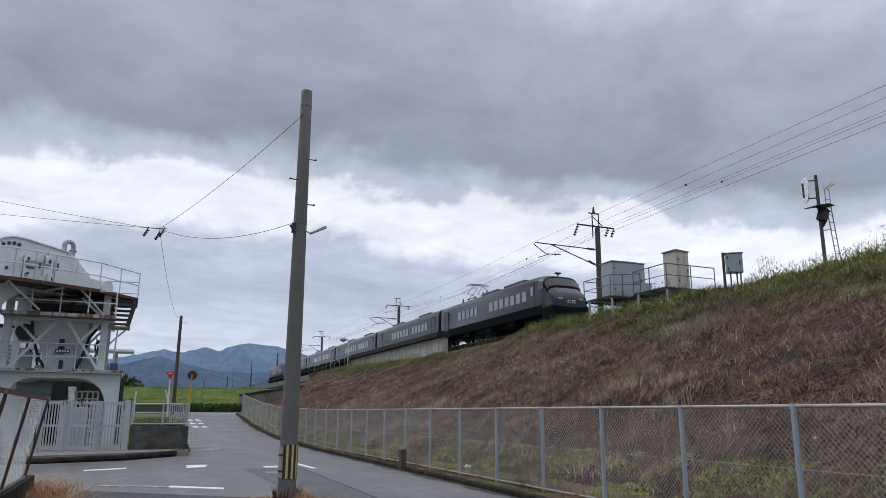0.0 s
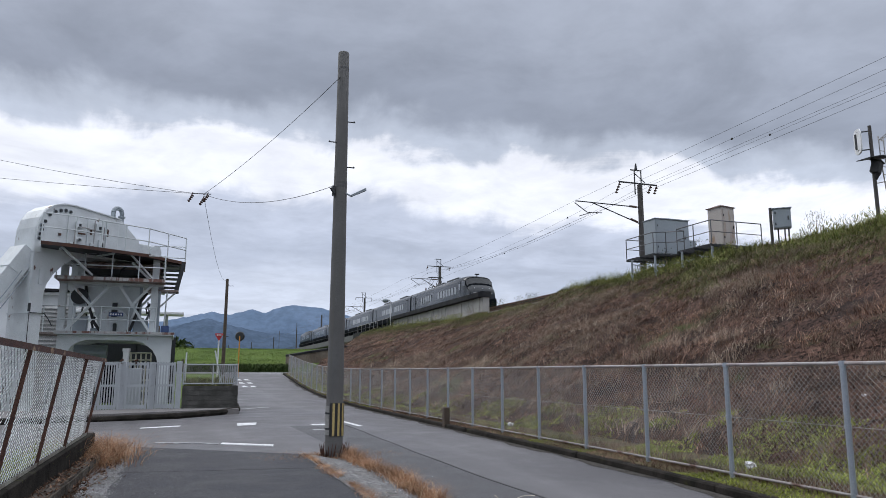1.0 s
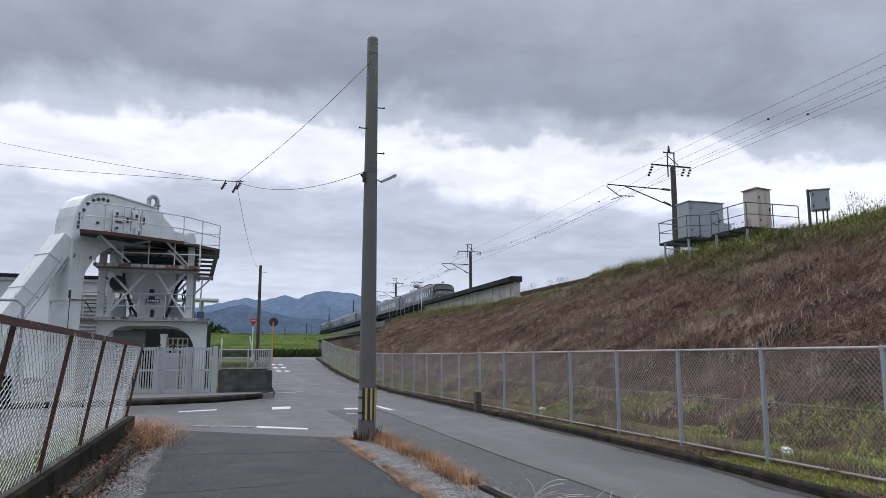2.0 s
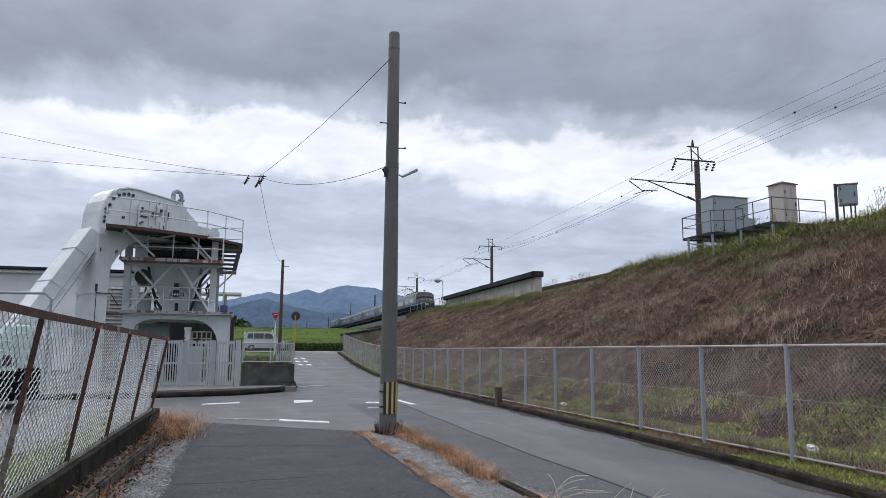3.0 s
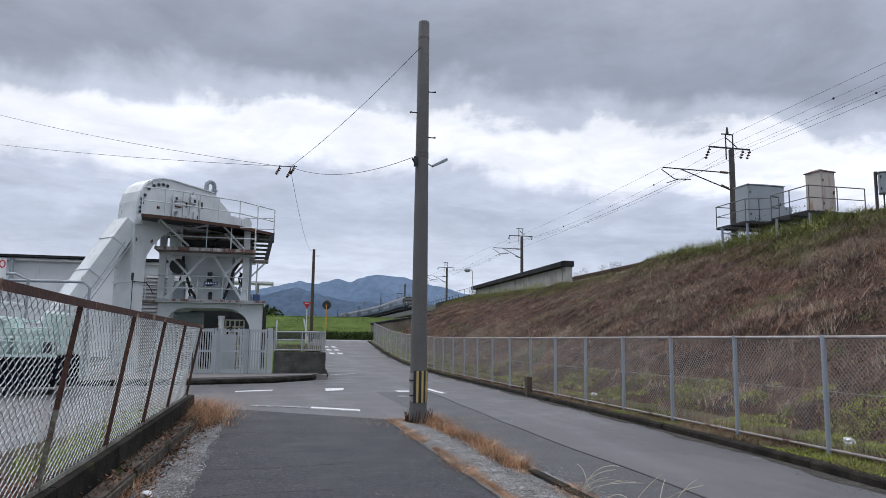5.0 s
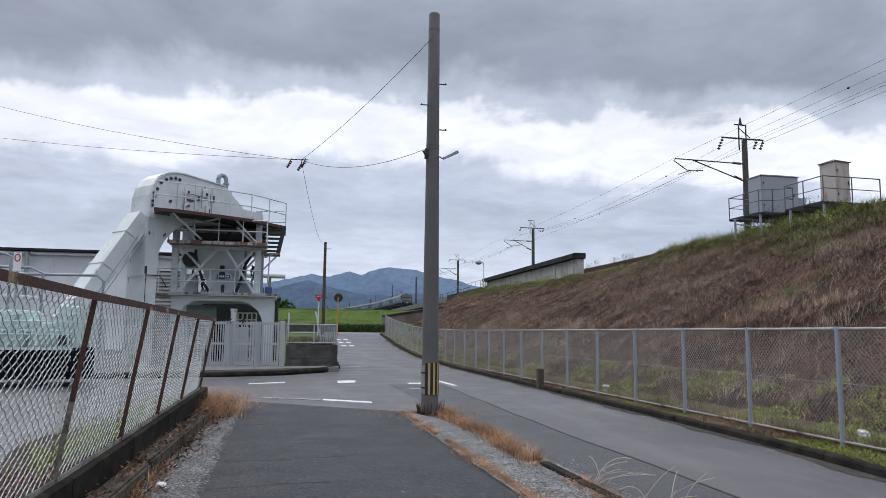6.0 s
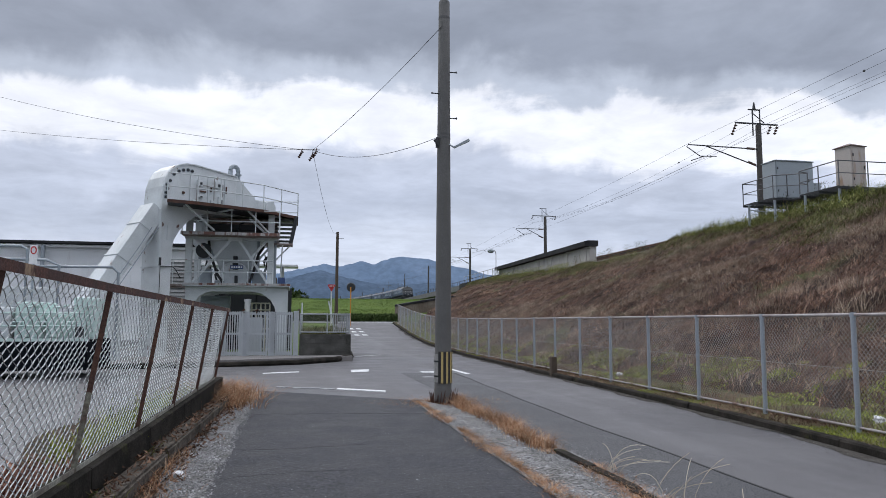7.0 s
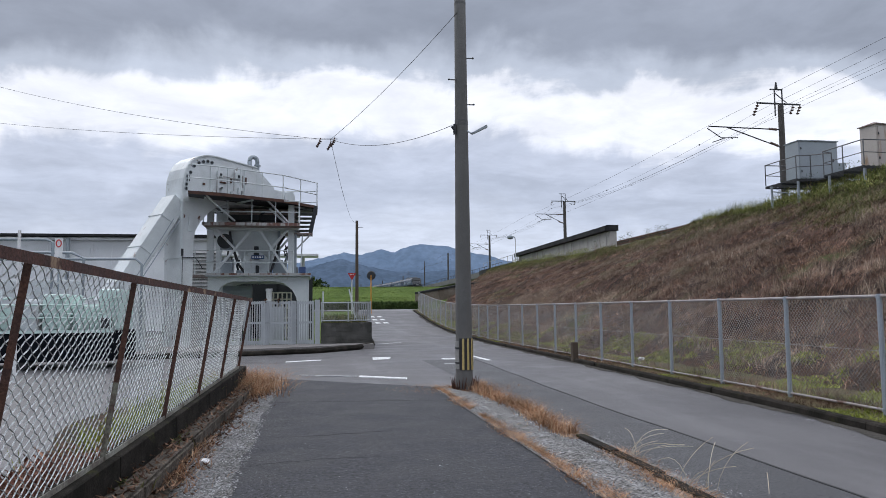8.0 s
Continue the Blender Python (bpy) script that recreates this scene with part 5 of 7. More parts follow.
            box(b, x1 - 0.085, y0 + 0.29 + k * 0.4 - 0.2 * (r % 2), 0.12 + r * 0.182 + 0.09, 0.17, 0.392, 0.174, None, 0.006)
            part("block", b, "dark_block", wall)
    b = bmesh.new()
    box(b, (x0 + x1) / 2, y0, 0.55, x1 - x0 - 0.03, 0.13, 0.9)
    box(b, x1 - 0.085, y0 + 2.8, 0.55, 0.13, 5.6, 0.9)
    part("mortar", b, "dark_block", wall)
    b = bmesh.new()
    box(b, (x0 + x1) / 2, y0 + 2.8, 0.5, x1 - x0 - 0.3, 5.4, 0.92)
    solid("planting_bed", b, "soil", "weedy earth bed behind the block wall", "planting bed", "structure")
    f = thing("low_fence", "low white pipe fence with mesh on the block wall", "fence")
    z = 1.05
    for zz in (0.06, 0.78):
        b = bmesh.new()
        rod(b, (x0, y0, z + zz), (x1 - 0.05, y0, z + zz), 0.025)
        rod(b, (x1 - 0.05, y0, z + zz), (x1 - 0.05, y0 + 5.5, z + zz), 0.025)
        part("fence_rail", b, "gate_paint", f)
    for p in ((x0 + 0.02, y0), (1.35, y0), (x1 - 0.05, y0), (x1 - 0.05, y0 + 1.4), (x1 - 0.05, y0 + 2.8), (x1 - 0.05, y0 + 4.2), (x1 - 0.05, y0 + 5.5)):
        b = bmesh.new()
        rod(b, (*p, z), (*p, z + 0.82), 0.026)
        part("fence_post", b, "gate_paint", f)
    b = bmesh.new()
    wire_panel(b, x1 - x0 - 0.1, 0.7, 0.08, 0.004)
    bmesh.ops.transform(b, matrix=Matrix.Translation((x0 + 0.03, y0, z + 0.06)), verts=b.verts[:])
    part("fence_mesh", b, "wire_grey", f)
    for k in range(9):
        b = bmesh.new()
        x = 1.6 + 0.075 * k
        box(b, x, y0 + 0.1, z + 0.42, 0.035, 0.02, 0.78)
        part("slat", b, "gate_paint", f)
    for p in (((1.75, 31.0, 1.0), (1.45, 31.0, 2.4)), ((0.35, 30.2, 1.0), (0.35, 30.2, 2.3))):
        b = bmesh.new()
        rod(b, *p, 0.03)
        solid("leaning_stake", b, "white_steel", "thin pale stake standing in the bed", "stake")


M["slat_grey"] = material("weathered_slat", (0.36, 0.37, 0.37), 0.8, second=(0.25, 0.25, 0.245), scale=1.2, amount=0.8, fine=25, fine_amount=0.2, streak=(0.09, 0.06, 0.045), streak_at=(0.6, 0.75), streak_scale=(1.5, 1.5, 0.5))


def build_shed():
    root = thing("plant_shed", "long pale clad plant shed with a dark roof edge", "industrial building", kind="structure")
    y = 46.0
    b = bmesh.new()
    box(b, -18, y + 5, 3.0, 28, 10, 6.0)
    part("wall", b, "wall_white", root)
    for k in range(24):
        b = bmesh.new()
        box(b, -31.2 + k * 1.2, y - 0.02, 3.2, 0.05, 0.04, 4.6)
        part("cladding_seam", b, "wall_white", root)
    b = bmesh.new()
    box(b, -18, y + 4.8, 6.08, 28.6, 11, 0.13)
    part("roof", b, "dark_slab", root, "dark roof edge")
    b = bmesh.new()
    rod(b, (-32, y - 0.35, 5.9), (-4.2, y - 0.35, 5.9), 0.09)
    part("gutter", b, "wall_white", root)
    b = bmesh.new()
    rod(b, (-14.3, y - 0.5, 0.2), (-14.3, y - 0.5, 5.9), 0.12)
    part("downpipe", b, "cabinet_grey", root)
    can = thing("canopy", "thin white canopy roof beside the tower", "canopy", kind="structure")
    b = bmesh.new()
    box(b, -2.3, 39.0, 4.42, 5.0, 1.4, 0.12, None, 0.02)
    part("roof", b, "wall_white", can)
    for x in (-4.6, -0.6):
        b = bmesh.new()
        rod(b, (x, 39.0, 0.2), (x, 39.0, 4.38), 0.08)
        part("column", b, "white_steel", can)
    # dark backing added to stand in for the shade inside the portal
    bh = thing("plant_wall", "dark backing wall set in for the shade behind the portal", "building wall", kind="structure")
    b = bmesh.new()
    box(b, -4.2, 38.6, 1.6, 1.2, 0.2, 3.2)
    box(b, -1.0, 38.6, 1.6, 1.8, 0.2, 3.2)
    box(b, -2.75, 38.6, 2.6, 1.8, 0.2, 1.2)
    part("wall", b, "dark_steel", bh)
    # black panel deepens that shade in the gap of the backing
    b = bmesh.new()
    box(b, -2.75, 39.4, 1.0, 1.8, 0.1, 2.0)
    part("opening_shade", b, "dark_hull", bh, "black panel for the deepest shade behind the portal")
    lv = thing("louvred_wall", "grey weathered louvred wall between the conveyor and tower", "building wall", kind="structure")
    b = bmesh.new()
    box(b, -5.4, 39.2, 2.35, 2.3, 0.2, 4.7)
    part("backing", b, "dark_steel", lv)
    for k in range(24):
        b = bmesh.new()
        box(b, 0, 0, 0, 2.2, 0.03, 0.19, pose(-5.4, 39.06, 0.25 + k * 0.19, -28, 0, 0))
        part("slat", b, "slat_grey", lv)
    tank = thing("horizontal_tank", "grey horizontal pipe tank under the deck", "tank")
    b = bmesh.new()
    rod(b, (-4.2, 35.2, 2.4), (-2.9, 35.2, 2.4), 0.32, 0.32, 18)
    rod(b, (-3.9, 35.2, 0.1), (-3.9, 35.2, 2.2), 0.06)
    rod(b, (-3.1, 35.2, 0.1), (-3.1, 35.2, 2.2), 0.06)
    part("shell", b, "cabinet_grey", tank)
    cage = thing("lattice_crate", "stack of cream steel lattice crates beneath the tower", "crate")
    for z in (0.3, 0.75, 1.2, 1.65, 2.05, 2.35):
        for d in (33.6, 34.3):
            b = bmesh.new()
            rod(b, (-2.05, d, z), (-1.05, d, z), 0.025)
            part("crate_rail", b, "cream", cage)
    for k in range(6):
        for d in (33.6, 34.3):
            b = bmesh.new()
            rod(b, (-2.05 + 0.2 * k, d, 0.1), (-2.05 + 0.2 * k, d, 2.35), 0.02)
            part("crate_bar", b, "cream", cage)
    post = thing("pipe_column", "white capped pipe column beneath the tower", "column")
    b = bmesh.new()
    rod(b, (-2.0, 33.3, 0.1), (-2.0, 33.3, 2.4), 0.13, 0.13, 14)
    rod(b, (-2.0, 33.3, 2.4), (-2.0, 33.3, 2.52), 0.16, 0.16, 14)
    part("shaft", b, "white", post)
    inc = thing("under_tower_bin", "pale grey bin standing behind the gate", "bin")
    b = bmesh.new()
    box(b, -1.7, 31.4, 0.95, 0.9, 0.7, 1.5, None, 0.04)
    part("body", b, "gate_paint", inc)


def build_yard_machine():
    root = thing("mobile_plant", "mint and white plant machinery on a long dark chassis", "machinery")
    b = bmesh.new()
    box(b, -10.6, 22.4, 0.62, 10.4, 2.6, 0.8, None, 0.05)
    part("chassis", b, "dark_hull", root, "long dark chassis")
    for k in range(7):
        b = bmesh.new()
        rod(b, (-15 + k * 1.45, 21.15, 0.3), (-15 + k * 1.45, 21.5, 0.3), 0.29, 0.29, 16)
        part("wheel", b, "black", root)
    b = bmesh.new()
    box(b, -10.6, 21.08, 1.03, 10.4, 0.05, 0.08)
    part("chassis_rail", b, "mint", root)
    rnd = random.Random(8)
    x = -15.6
    while x < -5.7:
        w = rnd.uniform(0.5, 1.3)
        h = rnd.uniform(0.7, 1.5)
        b = bmesh.new()
        box(b, x + w / 2, 22.4 + rnd.uniform(-0.4, 0.3), 1.03 + h / 2, w * 0.93, 1.6, h, None, 0.07)
        part("vessel" if rnd.random() < 0.5 else "housing", b, rnd.choice(("mint", "mint", "white_steel", "cabinet_grey")), root)
        if rnd.random() < 0.6:
            b = bmesh.new()
            rod(b, (x + w / 2, 21.3, 1.1), (x + w / 2, 21.3, 1.2 + h * 0.8), 0.09, 0.09, 10)
            tube(b, [(x, 21.25, 1.5), (x + w * 0.6, 21.25, 1.5), (x + w * 0.6, 21.25, 1.9), (x + w, 21.25, 1.95)], 0.04, 6)
            part("pipework", b, "mint", root)
        if rnd.random() < 0.5:
            b = bmesh.new()
            box(b, x + w / 2, 21.3, 1.25, w * 0.4, 0.2, 0.3, None, 0.03)
            part("motor", b, "dark_steel", root)
        x += w
    rails_along(root, [(-15.6, 21.15, 1.05), (-5.5, 21.15, 1.05)], 0.7, "mint", 1.2, 0.02)
    for y, z0, pts in ((26.5, 0, [(-14, 0.1), (-14, 3.62), (-8.2, 3.58), (-7.8, 3.4), (-7.8, 0.1)]), (26.9, 0, [(-13.5, 0.1), (-13.5, 3.36), (-6.2, 3.40), (-6.0, 3.2), (-6.0, 0.1)]),
                       (25.6, 0, [(-11.4, 0.1), (-11.4, 3.85), (-11.2, 3.95), (-8.7, 3.95), (-8.5, 3.85), (-8.5, 0.1)])):
        b = bmesh.new()
        tube(b, [(x, y, z) for x, z in pts], 0.05, 8)
        solid("steam_pipe", b, "cabinet_grey", "grey pipe run standing in the yard", "pipe", group="yard pipes")
    back = thing("silo_base", "pale grey steel plant housing behind the pipes", "machinery")
    for x, w, h in ((-13.5, 3.0, 2.2), (-10.0, 2.6, 2.7), (-7.2, 1.6, 2.0)):
        b = bmesh.new()
        box(b, x, 28.8, h / 2 + 0.02, w, 1.6, h, None, 0.05)
        part("housing", b, "white_steel", back)
        b = bmesh.new()
        box(b, x, 27.98, h * 0.45, w * 0.4, 0.03, h * 0.6)
        part("louvre", b, "cabinet_grey", back)
    sp = thing("sign_post", "white post with a small red-ringed sign", "sign", pose(-6.55, 17.6, 0))
    b = bmesh.new()
    rod(b, (0, 0, 0), (0, 0, 3.4), 0.035, 0.035, 10)
    part("post", b, "white", sp)
    sg = thing("round_sign", "white plate with a red ring on a pipe", "sign", pose(-7.15, 22.0, 0))
    b = bmesh.new()
    rod(b, (0, 0.05, 0), (0, 0.05, 3.5), 0.03)
    part("post", b, "cabinet_grey", sg)
    b = bmesh.new()
    box(b, 0, 0, 3.38, 0.2, 0.02, 0.52, None, 0.006)
    part("plate", b, "white", sg)
    b = bmesh.new()
    ring = [(math.cos(k * math.tau / 24), math.sin(k * math.tau / 24)) for k in range(24)]
    vi = [b.verts.new((0.05 * c, -0.014, 3.5 + 0.08 * s)) for c, s in ring]
    vo = [b.verts.new((0.08 * c, -0.014, 3.5 + 0.115 * s)) for c, s in ring]
    wi = [b.verts.new((0.05 * c, -0.008, 3.5 + 0.08 * s)) for c, s in ring]
    wo = [b.verts.new((0.08 * c, -0.008, 3.5 + 0.115 * s)) for c, s in ring]
    for k in range(24):
        j = (k + 1) % 24
        b.faces.new((vi[k], vi[j], vo[j], vo[k]))
        b.faces.new((wi[k], wo[k], wo[j], wi[j]))
        b.faces.new((vo[k], vo[j], wo[j], wo[k]))
        b.faces.new((vi[j], vi[k], wi[k], wi[j]))
    part("ring", b, "red", sg)
    for x, y in ((-6.3, 26.4),):
        c = thing("traffic_cone", "red and white traffic cone in the yard", "cone", pose(x, y, 0), group="yard cones")
        b = bmesh.new()
        rod(b, (0, 0, 0.03), (0, 0, 0.7), 0.14, 0.03, 14)
        part("cone", b, "red", c)
        b = bmesh.new()
        box(b, 0, 0, 0.02, 0.36, 0.36, 0.04, None, 0.01)
        part("base", b, "red", c)
        b = bmesh.new()
        rod(b, (0, 0, 0.3), (0, 0, 0.45), 0.1, 0.076, 14)
        part("band", b, "white", c)


def build_signs():
    st = thing("stop_sign", "red inverted triangular stop sign on a white post", "road sign", pose(1.92, 38.0, 0.25))
    b = bmesh.new()
    rod(b, (0, 0, 0), (0, 0, 3.2), 0.035, 0.035, 10)
    part("post", b, "white", st)
    b = bmesh.new()
    prism(b, [(-0.21, 3.17), (-0.18, 3.20), (0.18, 3.20), (0.21, 3.17), (0.02, 2.85), (-0.02, 2.85)], 0.02, Matrix.Translation((0, -0.07, 0)))
    part("face", b, "red", st)
    for x in (-0.08, 0, 0.08):
        b = bmesh.new()
        box(b, x, -0.078, 3.12, 0.05, 0.01, 0.055)
        part("lettering", b, "white", st, "white bar of lettering")
    mr = thing("traffic_mirror", "round convex traffic mirror on an orange post", "traffic mirror", pose(4.42, 57.5, 1.05, 0, 0, 165))
    b = bmesh.new()
    rod(b, (0, 0, 0), (0, 0, 3.2), 0.045, 0.045, 10)
    part("post", b, "orange", mr)
    b = bmesh.new()
    rod(b, (0, -0.1, 3.2), (0, 0.0, 3.2), 0.36, 0.3, 28)
    part("hood", b, "dark_steel", mr, "dark round mirror hood")
    b = bmesh.new()
    bmesh.ops.create_uvsphere(b, u_segments=24, v_segments=10, radius=1, matrix=pose(0, -0.1, 3.2) @ Matrix.Diagonal((0.32, 0.05, 0.32, 1)))
    part("mirror", b, "mirror", mr, smooth=True)
    fp = thing("far_utility_pole", "slim dark wooden utility pole beside the street", "utility pole", pose(3.42, 59.5, 1.3))
    b = bmesh.new()
    rod(b, (0, 0, -0.2), (0.0, 0, 7.55), 0.15, 0.11, 14)
    part("shaft", b, "bark", fp)
    for z, ln in ((7.0, 0.5), (3.0, 0.3)):
        b = bmesh.new()
        rod(b, (0, 0, z), (ln, -0.1, z), 0.02)
        part("step_bolt", b, "dark_steel", fp)
    for x, y, h in ((-3.0, 128, 9.0), (39.0, 257, 18.6), (53.5, 416, 24.5)):
        b = bmesh.new()
        rod(b, (x, y, 1.0), (x, y, h), 0.14, 0.1, 10)
        solid("distant_pole", b, "bark", "slim dark pole standing far off", "pole", group="distant poles")
    b = bmesh.new()
    for x in (-0.16, 0.05):
        beam(b, (0.45 + x, 50.0, 0.7), (0.5 + x + 0.04, 50.0, 2.35), 0.12, 0.12, (0, 1, 0))
    solid("old_stakes", b, "bark", "two short dark wooden stakes by the bank", "stake")
    w = thing("wood_bollard", "short weathered wooden post by the fence", "post", pose(7.28, 19.7, 0.05))
    b = bmesh.new()
    box(b, 0, 0, 0.24, 0.17, 0.17, 0.55, None, 0.02)
    part("post", b, "bark", w)


def build_cables():
    node_p = Vector((0.43, 20.5, 6.39))
    top, low = Vector((2.76, 13.6, 7.4)), Vector((2.64, 13.6, 5.12))
    far = Vector((3.42, 59.5, 8.85))
    lefts = [Vector((-13.0, 32.0, 10.91)), Vector((-13.0, 32.0, 9.37))]
    spans = [(node_p, top, 0.12), (node_p, low, 0.28), (node_p, far, 0.9), (node_p + Vector((-0.25, 0, 0)), lefts[0], 0.22), (node_p + Vector((-0.3, 0, 0)), lefts[1], 0.12)]
    for a, c, sag in spans:
        b = bmesh.new()
        pts = []
        for k in range(25):
            f = k / 24
            v = a.lerp(c, f)
            v.z -= sag * 4 * f * (1 - f)
            pts.append(v)
        tube(b, pts, 0.006, 5)
        solid("power_cable", b, "cable", "thin dark cable strung between poles", "cable", group="street cables")
    ins = thing("insulator_cluster", "brown strain insulators where the cables meet", "insulator", Matrix.Translation(node_p))
    for dx, dz in ((-0.28, -0.05), (0.02, -0.12), (0.12, -0.02)):
        b = bmesh.new()
        for k in range(4):
            rod(b, (dx - 0.03 * k, 0, dz - 0.05 * k), (dx - 0.03 * k - 0.015, 0, dz - 0.05 * k - 0.03), 0.045, 0.03, 10)
        rod(b, (dx, 0, dz + 0.08), (dx - 0.1, 0, dz - 0.2), 0.015)
        part("insulator", b, "ceramic", ins)
    b = bmesh.new()
    rod(b, (-0.3, 0, 0), (0.2, 0, 0.02), 0.012)
    part("link", b, "dark_steel", ins)
    # the pole off to the side from which two of the cables come
    p = thing("side_utility_pole", "round concrete utility pole at the yard edge", "utility pole", pose(-13.0, 32.0, 0))
    b = bmesh.new()
    rod(b, (0, 0, 0), (0, 0, 11.2), 0.17, 0.11, 16)
    part("shaft", b, "pole", p)


M["casing_paint"] = material("chipped_white_casing", (0.64, 0.675, 0.69), 0.5, 0.0, second=(0.50, 0.53, 0.54), scale=0.8, amount=0.8, fine=25, fine_amount=0.10, streak=(0.13, 0.075, 0.06), streak_at=(0.635, 0.67), streak_scale=(3.2, 3.2, 1.6))
M["deck_pale"] = material("rust_streaked_edge", (0.42, 0.42, 0.42), 0.6, second=(0.30, 0.27, 0.25), scale=2, fine=30, fine_amount=0.1, streak=(0.14, 0.065, 0.05), streak_at=(0.48, 0.58), streak_scale=(3.5, 3.5, 0.5))
M["navy"] = material("navy_enamel", (0.03, 0.06, 0.16), 0.5, fine=20, fine_amount=0.1, scale=3)
M["gate_paint"] = material("pale_grey_gate_paint", (0.39, 0.415, 0.44), 0.5, second=(0.32, 0.345, 0.36), scale=2.0, fine=30, fine_amount=0.08, streak=(0.30, 0.24, 0.20), streak_at=(0.66, 0.78), streak_scale=(3, 3, 1))
M["cream"] = material("cream_paint", (0.58, 0.56, 0.46), 0.5, fine=20, fine_amount=0.08, scale=3)
M["pave"] = material("worn_concrete_apron", (0.20, 0.19, 0.185), 0.85, second=(0.15, 0.14, 0.135), scale=0.8, fine=30, fine_amount=0.2, bump=0.3, space="World")
M["dark_block"] = material("dark_stained_block", (0.10, 0.098, 0.092), 0.9, spec=0.12, second=(0.055, 0.055, 0.05), scale=1.6, amount=0.9, fine=30, fine_amount=0.25, bump=0.4, streak=(0.18, 0.175, 0.165), streak_at=(0.56, 0.7), streak_scale=(1.2, 1.2, 2.2), vary=0.12, space="World")
build_conveyor()
build_tower()
build_gate()
build_block_wall()
build_shed()
build_yard_machine()
build_signs()
build_cables()


# ---- railway equipment ----
def build_platform():
    root = thing("station_platform", "stained pale platform wall under a dark overhanging slab", "platform", kind="structure")
    x = lambda y: 23.0 + 0.024 * y
    b = bmesh.new()
    prism(b, [(0.35, 6.0), (0.35, 8.0), (0.95, 8.0), (0.95, 6.0)], 30.4, pose(x(57.7), 57.7, 0, 0, 0, -1.37))
    part("platform_wall", b, "platform_wall", root)
    b = bmesh.new()
    prism(b, [(-0.15, 8.02), (-0.15, 8.42), (0.1, 8.5), (1.05, 8.5), (1.05, 8.02)], 31.0, pose(x(57.5), 57.5, 0, 0, 0, -1.37))
    part("slab", b, "dark_slab", root, "dark stained platform slab")
    for k in range(7):
        b = bmesh.new()
        y = 58.6 + k * 4.6
        box(b, x(y) + 0.33, y, 7.1, 0.1, 0.35, 1.8)
        part("wall_rib", b, "platform_wall", root)
    b = bmesh.new()
    prism(b, [(0.2, 6.3), (0.2, 7.5), (2.2, 7.5), (2.2, 6.3)], 24, pose(x(88.5), 88.5, 0, 0, 0, -1.37))
    part("low_slab", b, "dark_slab", root, "lower dark end of the platform")
    b = bmesh.new()
    for k in range(9):
        y = 89 + k * 2.6
        rod(b, (x(y) + 0.4, y, 7.5), (x(y) + 0.4, y, 8.5), 0.03)
    rod(b, (x(89) + 0.4, 89, 8.5), (x(110) + 0.4, 110, 8.5), 0.03)
    part("handrail", b, "wire_grey", root)
    # dark low retaining edge towards the near end
    b = bmesh.new()
    prism(b, [(0.0, 5.4), (0.0, 7.35), (0.35, 7.35), (0.35, 5.4)], 30, pose(30.6, 44.0, 0.9, 0, 0, -1.37))
    part("edge_wall", b, "dark_slab", root, "dark low retaining edge")
    lamp = thing("platform_lamp", "hooked platform lamp on a slim white pole", "lamp", pose(x(87) - 0.2, 87.5, 6.4))
    b = bmesh.new()
    tube(b, [(0, 0, 0), (0, 0, 3.6), (-0.1, -0.1, 3.95), (-0.35, -0.3, 4.1), (-0.6, -0.45, 4.05)], 0.06, 8)
    part("pole", b, "white", lamp)
    b = bmesh.new()
    bmesh.ops.create_uvsphere(b, u_segments=14, v_segments=8, radius=1, matrix=pose(-0.85, -0.6, 3.95) @ Matrix.Diagonal((0.42, 0.36, 0.27, 1)))
    part("lamp_head", b, "cabinet_grey", lamp, smooth=True)


M["mast"] = material("dark_mast_concrete", (0.075, 0.07, 0.068), 0.85, second=(0.055, 0.05, 0.048), scale=1.5, amount=0.8, fine=30, fine_amount=0.2)


def build_mast(x, y, h, arm):
    root = thing("catenary_mast", "round concrete catenary mast beside the track", "catenary mast", pose(x, y, 6.6 if arm else 1.4), group="catenary masts along the track")
    if not arm:
        h += 5.2
    b = bmesh.new()
    rod(b, (0, 0, 0), (0, 0, h), 0.24, 0.2, 16)
    part("shaft", b, "mast", root)
    if not arm:
        return root
    b = bmesh.new()
    beam(b, (-1.9, 0, h + 0.1), (1.6, 0, h + 0.1), 0.1, 0.1)
    part("crossarm", b, "dark_steel", root)
    b = bmesh.new()
    for s in (-0.45, 0.15):
        beam(b, (s, 0, h - 0.8), (s, 0, h + 1.2), 0.07, 0.07)
    beam(b, (-0.8, 0, h + 1.15), (0.2, 0, h + 1.15), 0.08, 0.08)
    beam(b, (-0.45, 0, h + 0.9), (0.5, 0, h + 0.2), 0.05, 0.05)
    part("top_frame", b, "dark_steel", root)
    for s, n in ((-1.85, 4), (1.0, 3), (1.55, 3)) if y < 60 else ((-1.85, 2), (1.55, 2)):
        b = bmesh.new()
        for k in range(n):
            z = h - 0.1 - 0.22 * k
            rod(b, (s - 0.1 * k, 0, z), (s - 0.1 * k - 0.02, 0, z - 0.08), 0.13, 0.06, 10)
            rod(b, (s - 0.1 * k, 0, z + 0.15), (s - 0.1 * k, 0, z - 0.08), 0.03)
        part("insulator", b, "ceramic", root, "hanging disc insulator string")
    b = bmesh.new()
    z = h - 1.8
    rod(b, (0, 0, z), (-arm, 0, z + 0.05), 0.045)
    rod(b, (0, 0, z - 1.35), (-arm + 1.4, 0, z + 0.02), 0.045)
    tube(b, [(-arm, 0, z + 0.05), (-arm - 0.15, 0, z - 0.1), (-arm + 0.9, 0, z - 0.75), (-arm + 2.2, 0, z - 0.7)], 0.035)
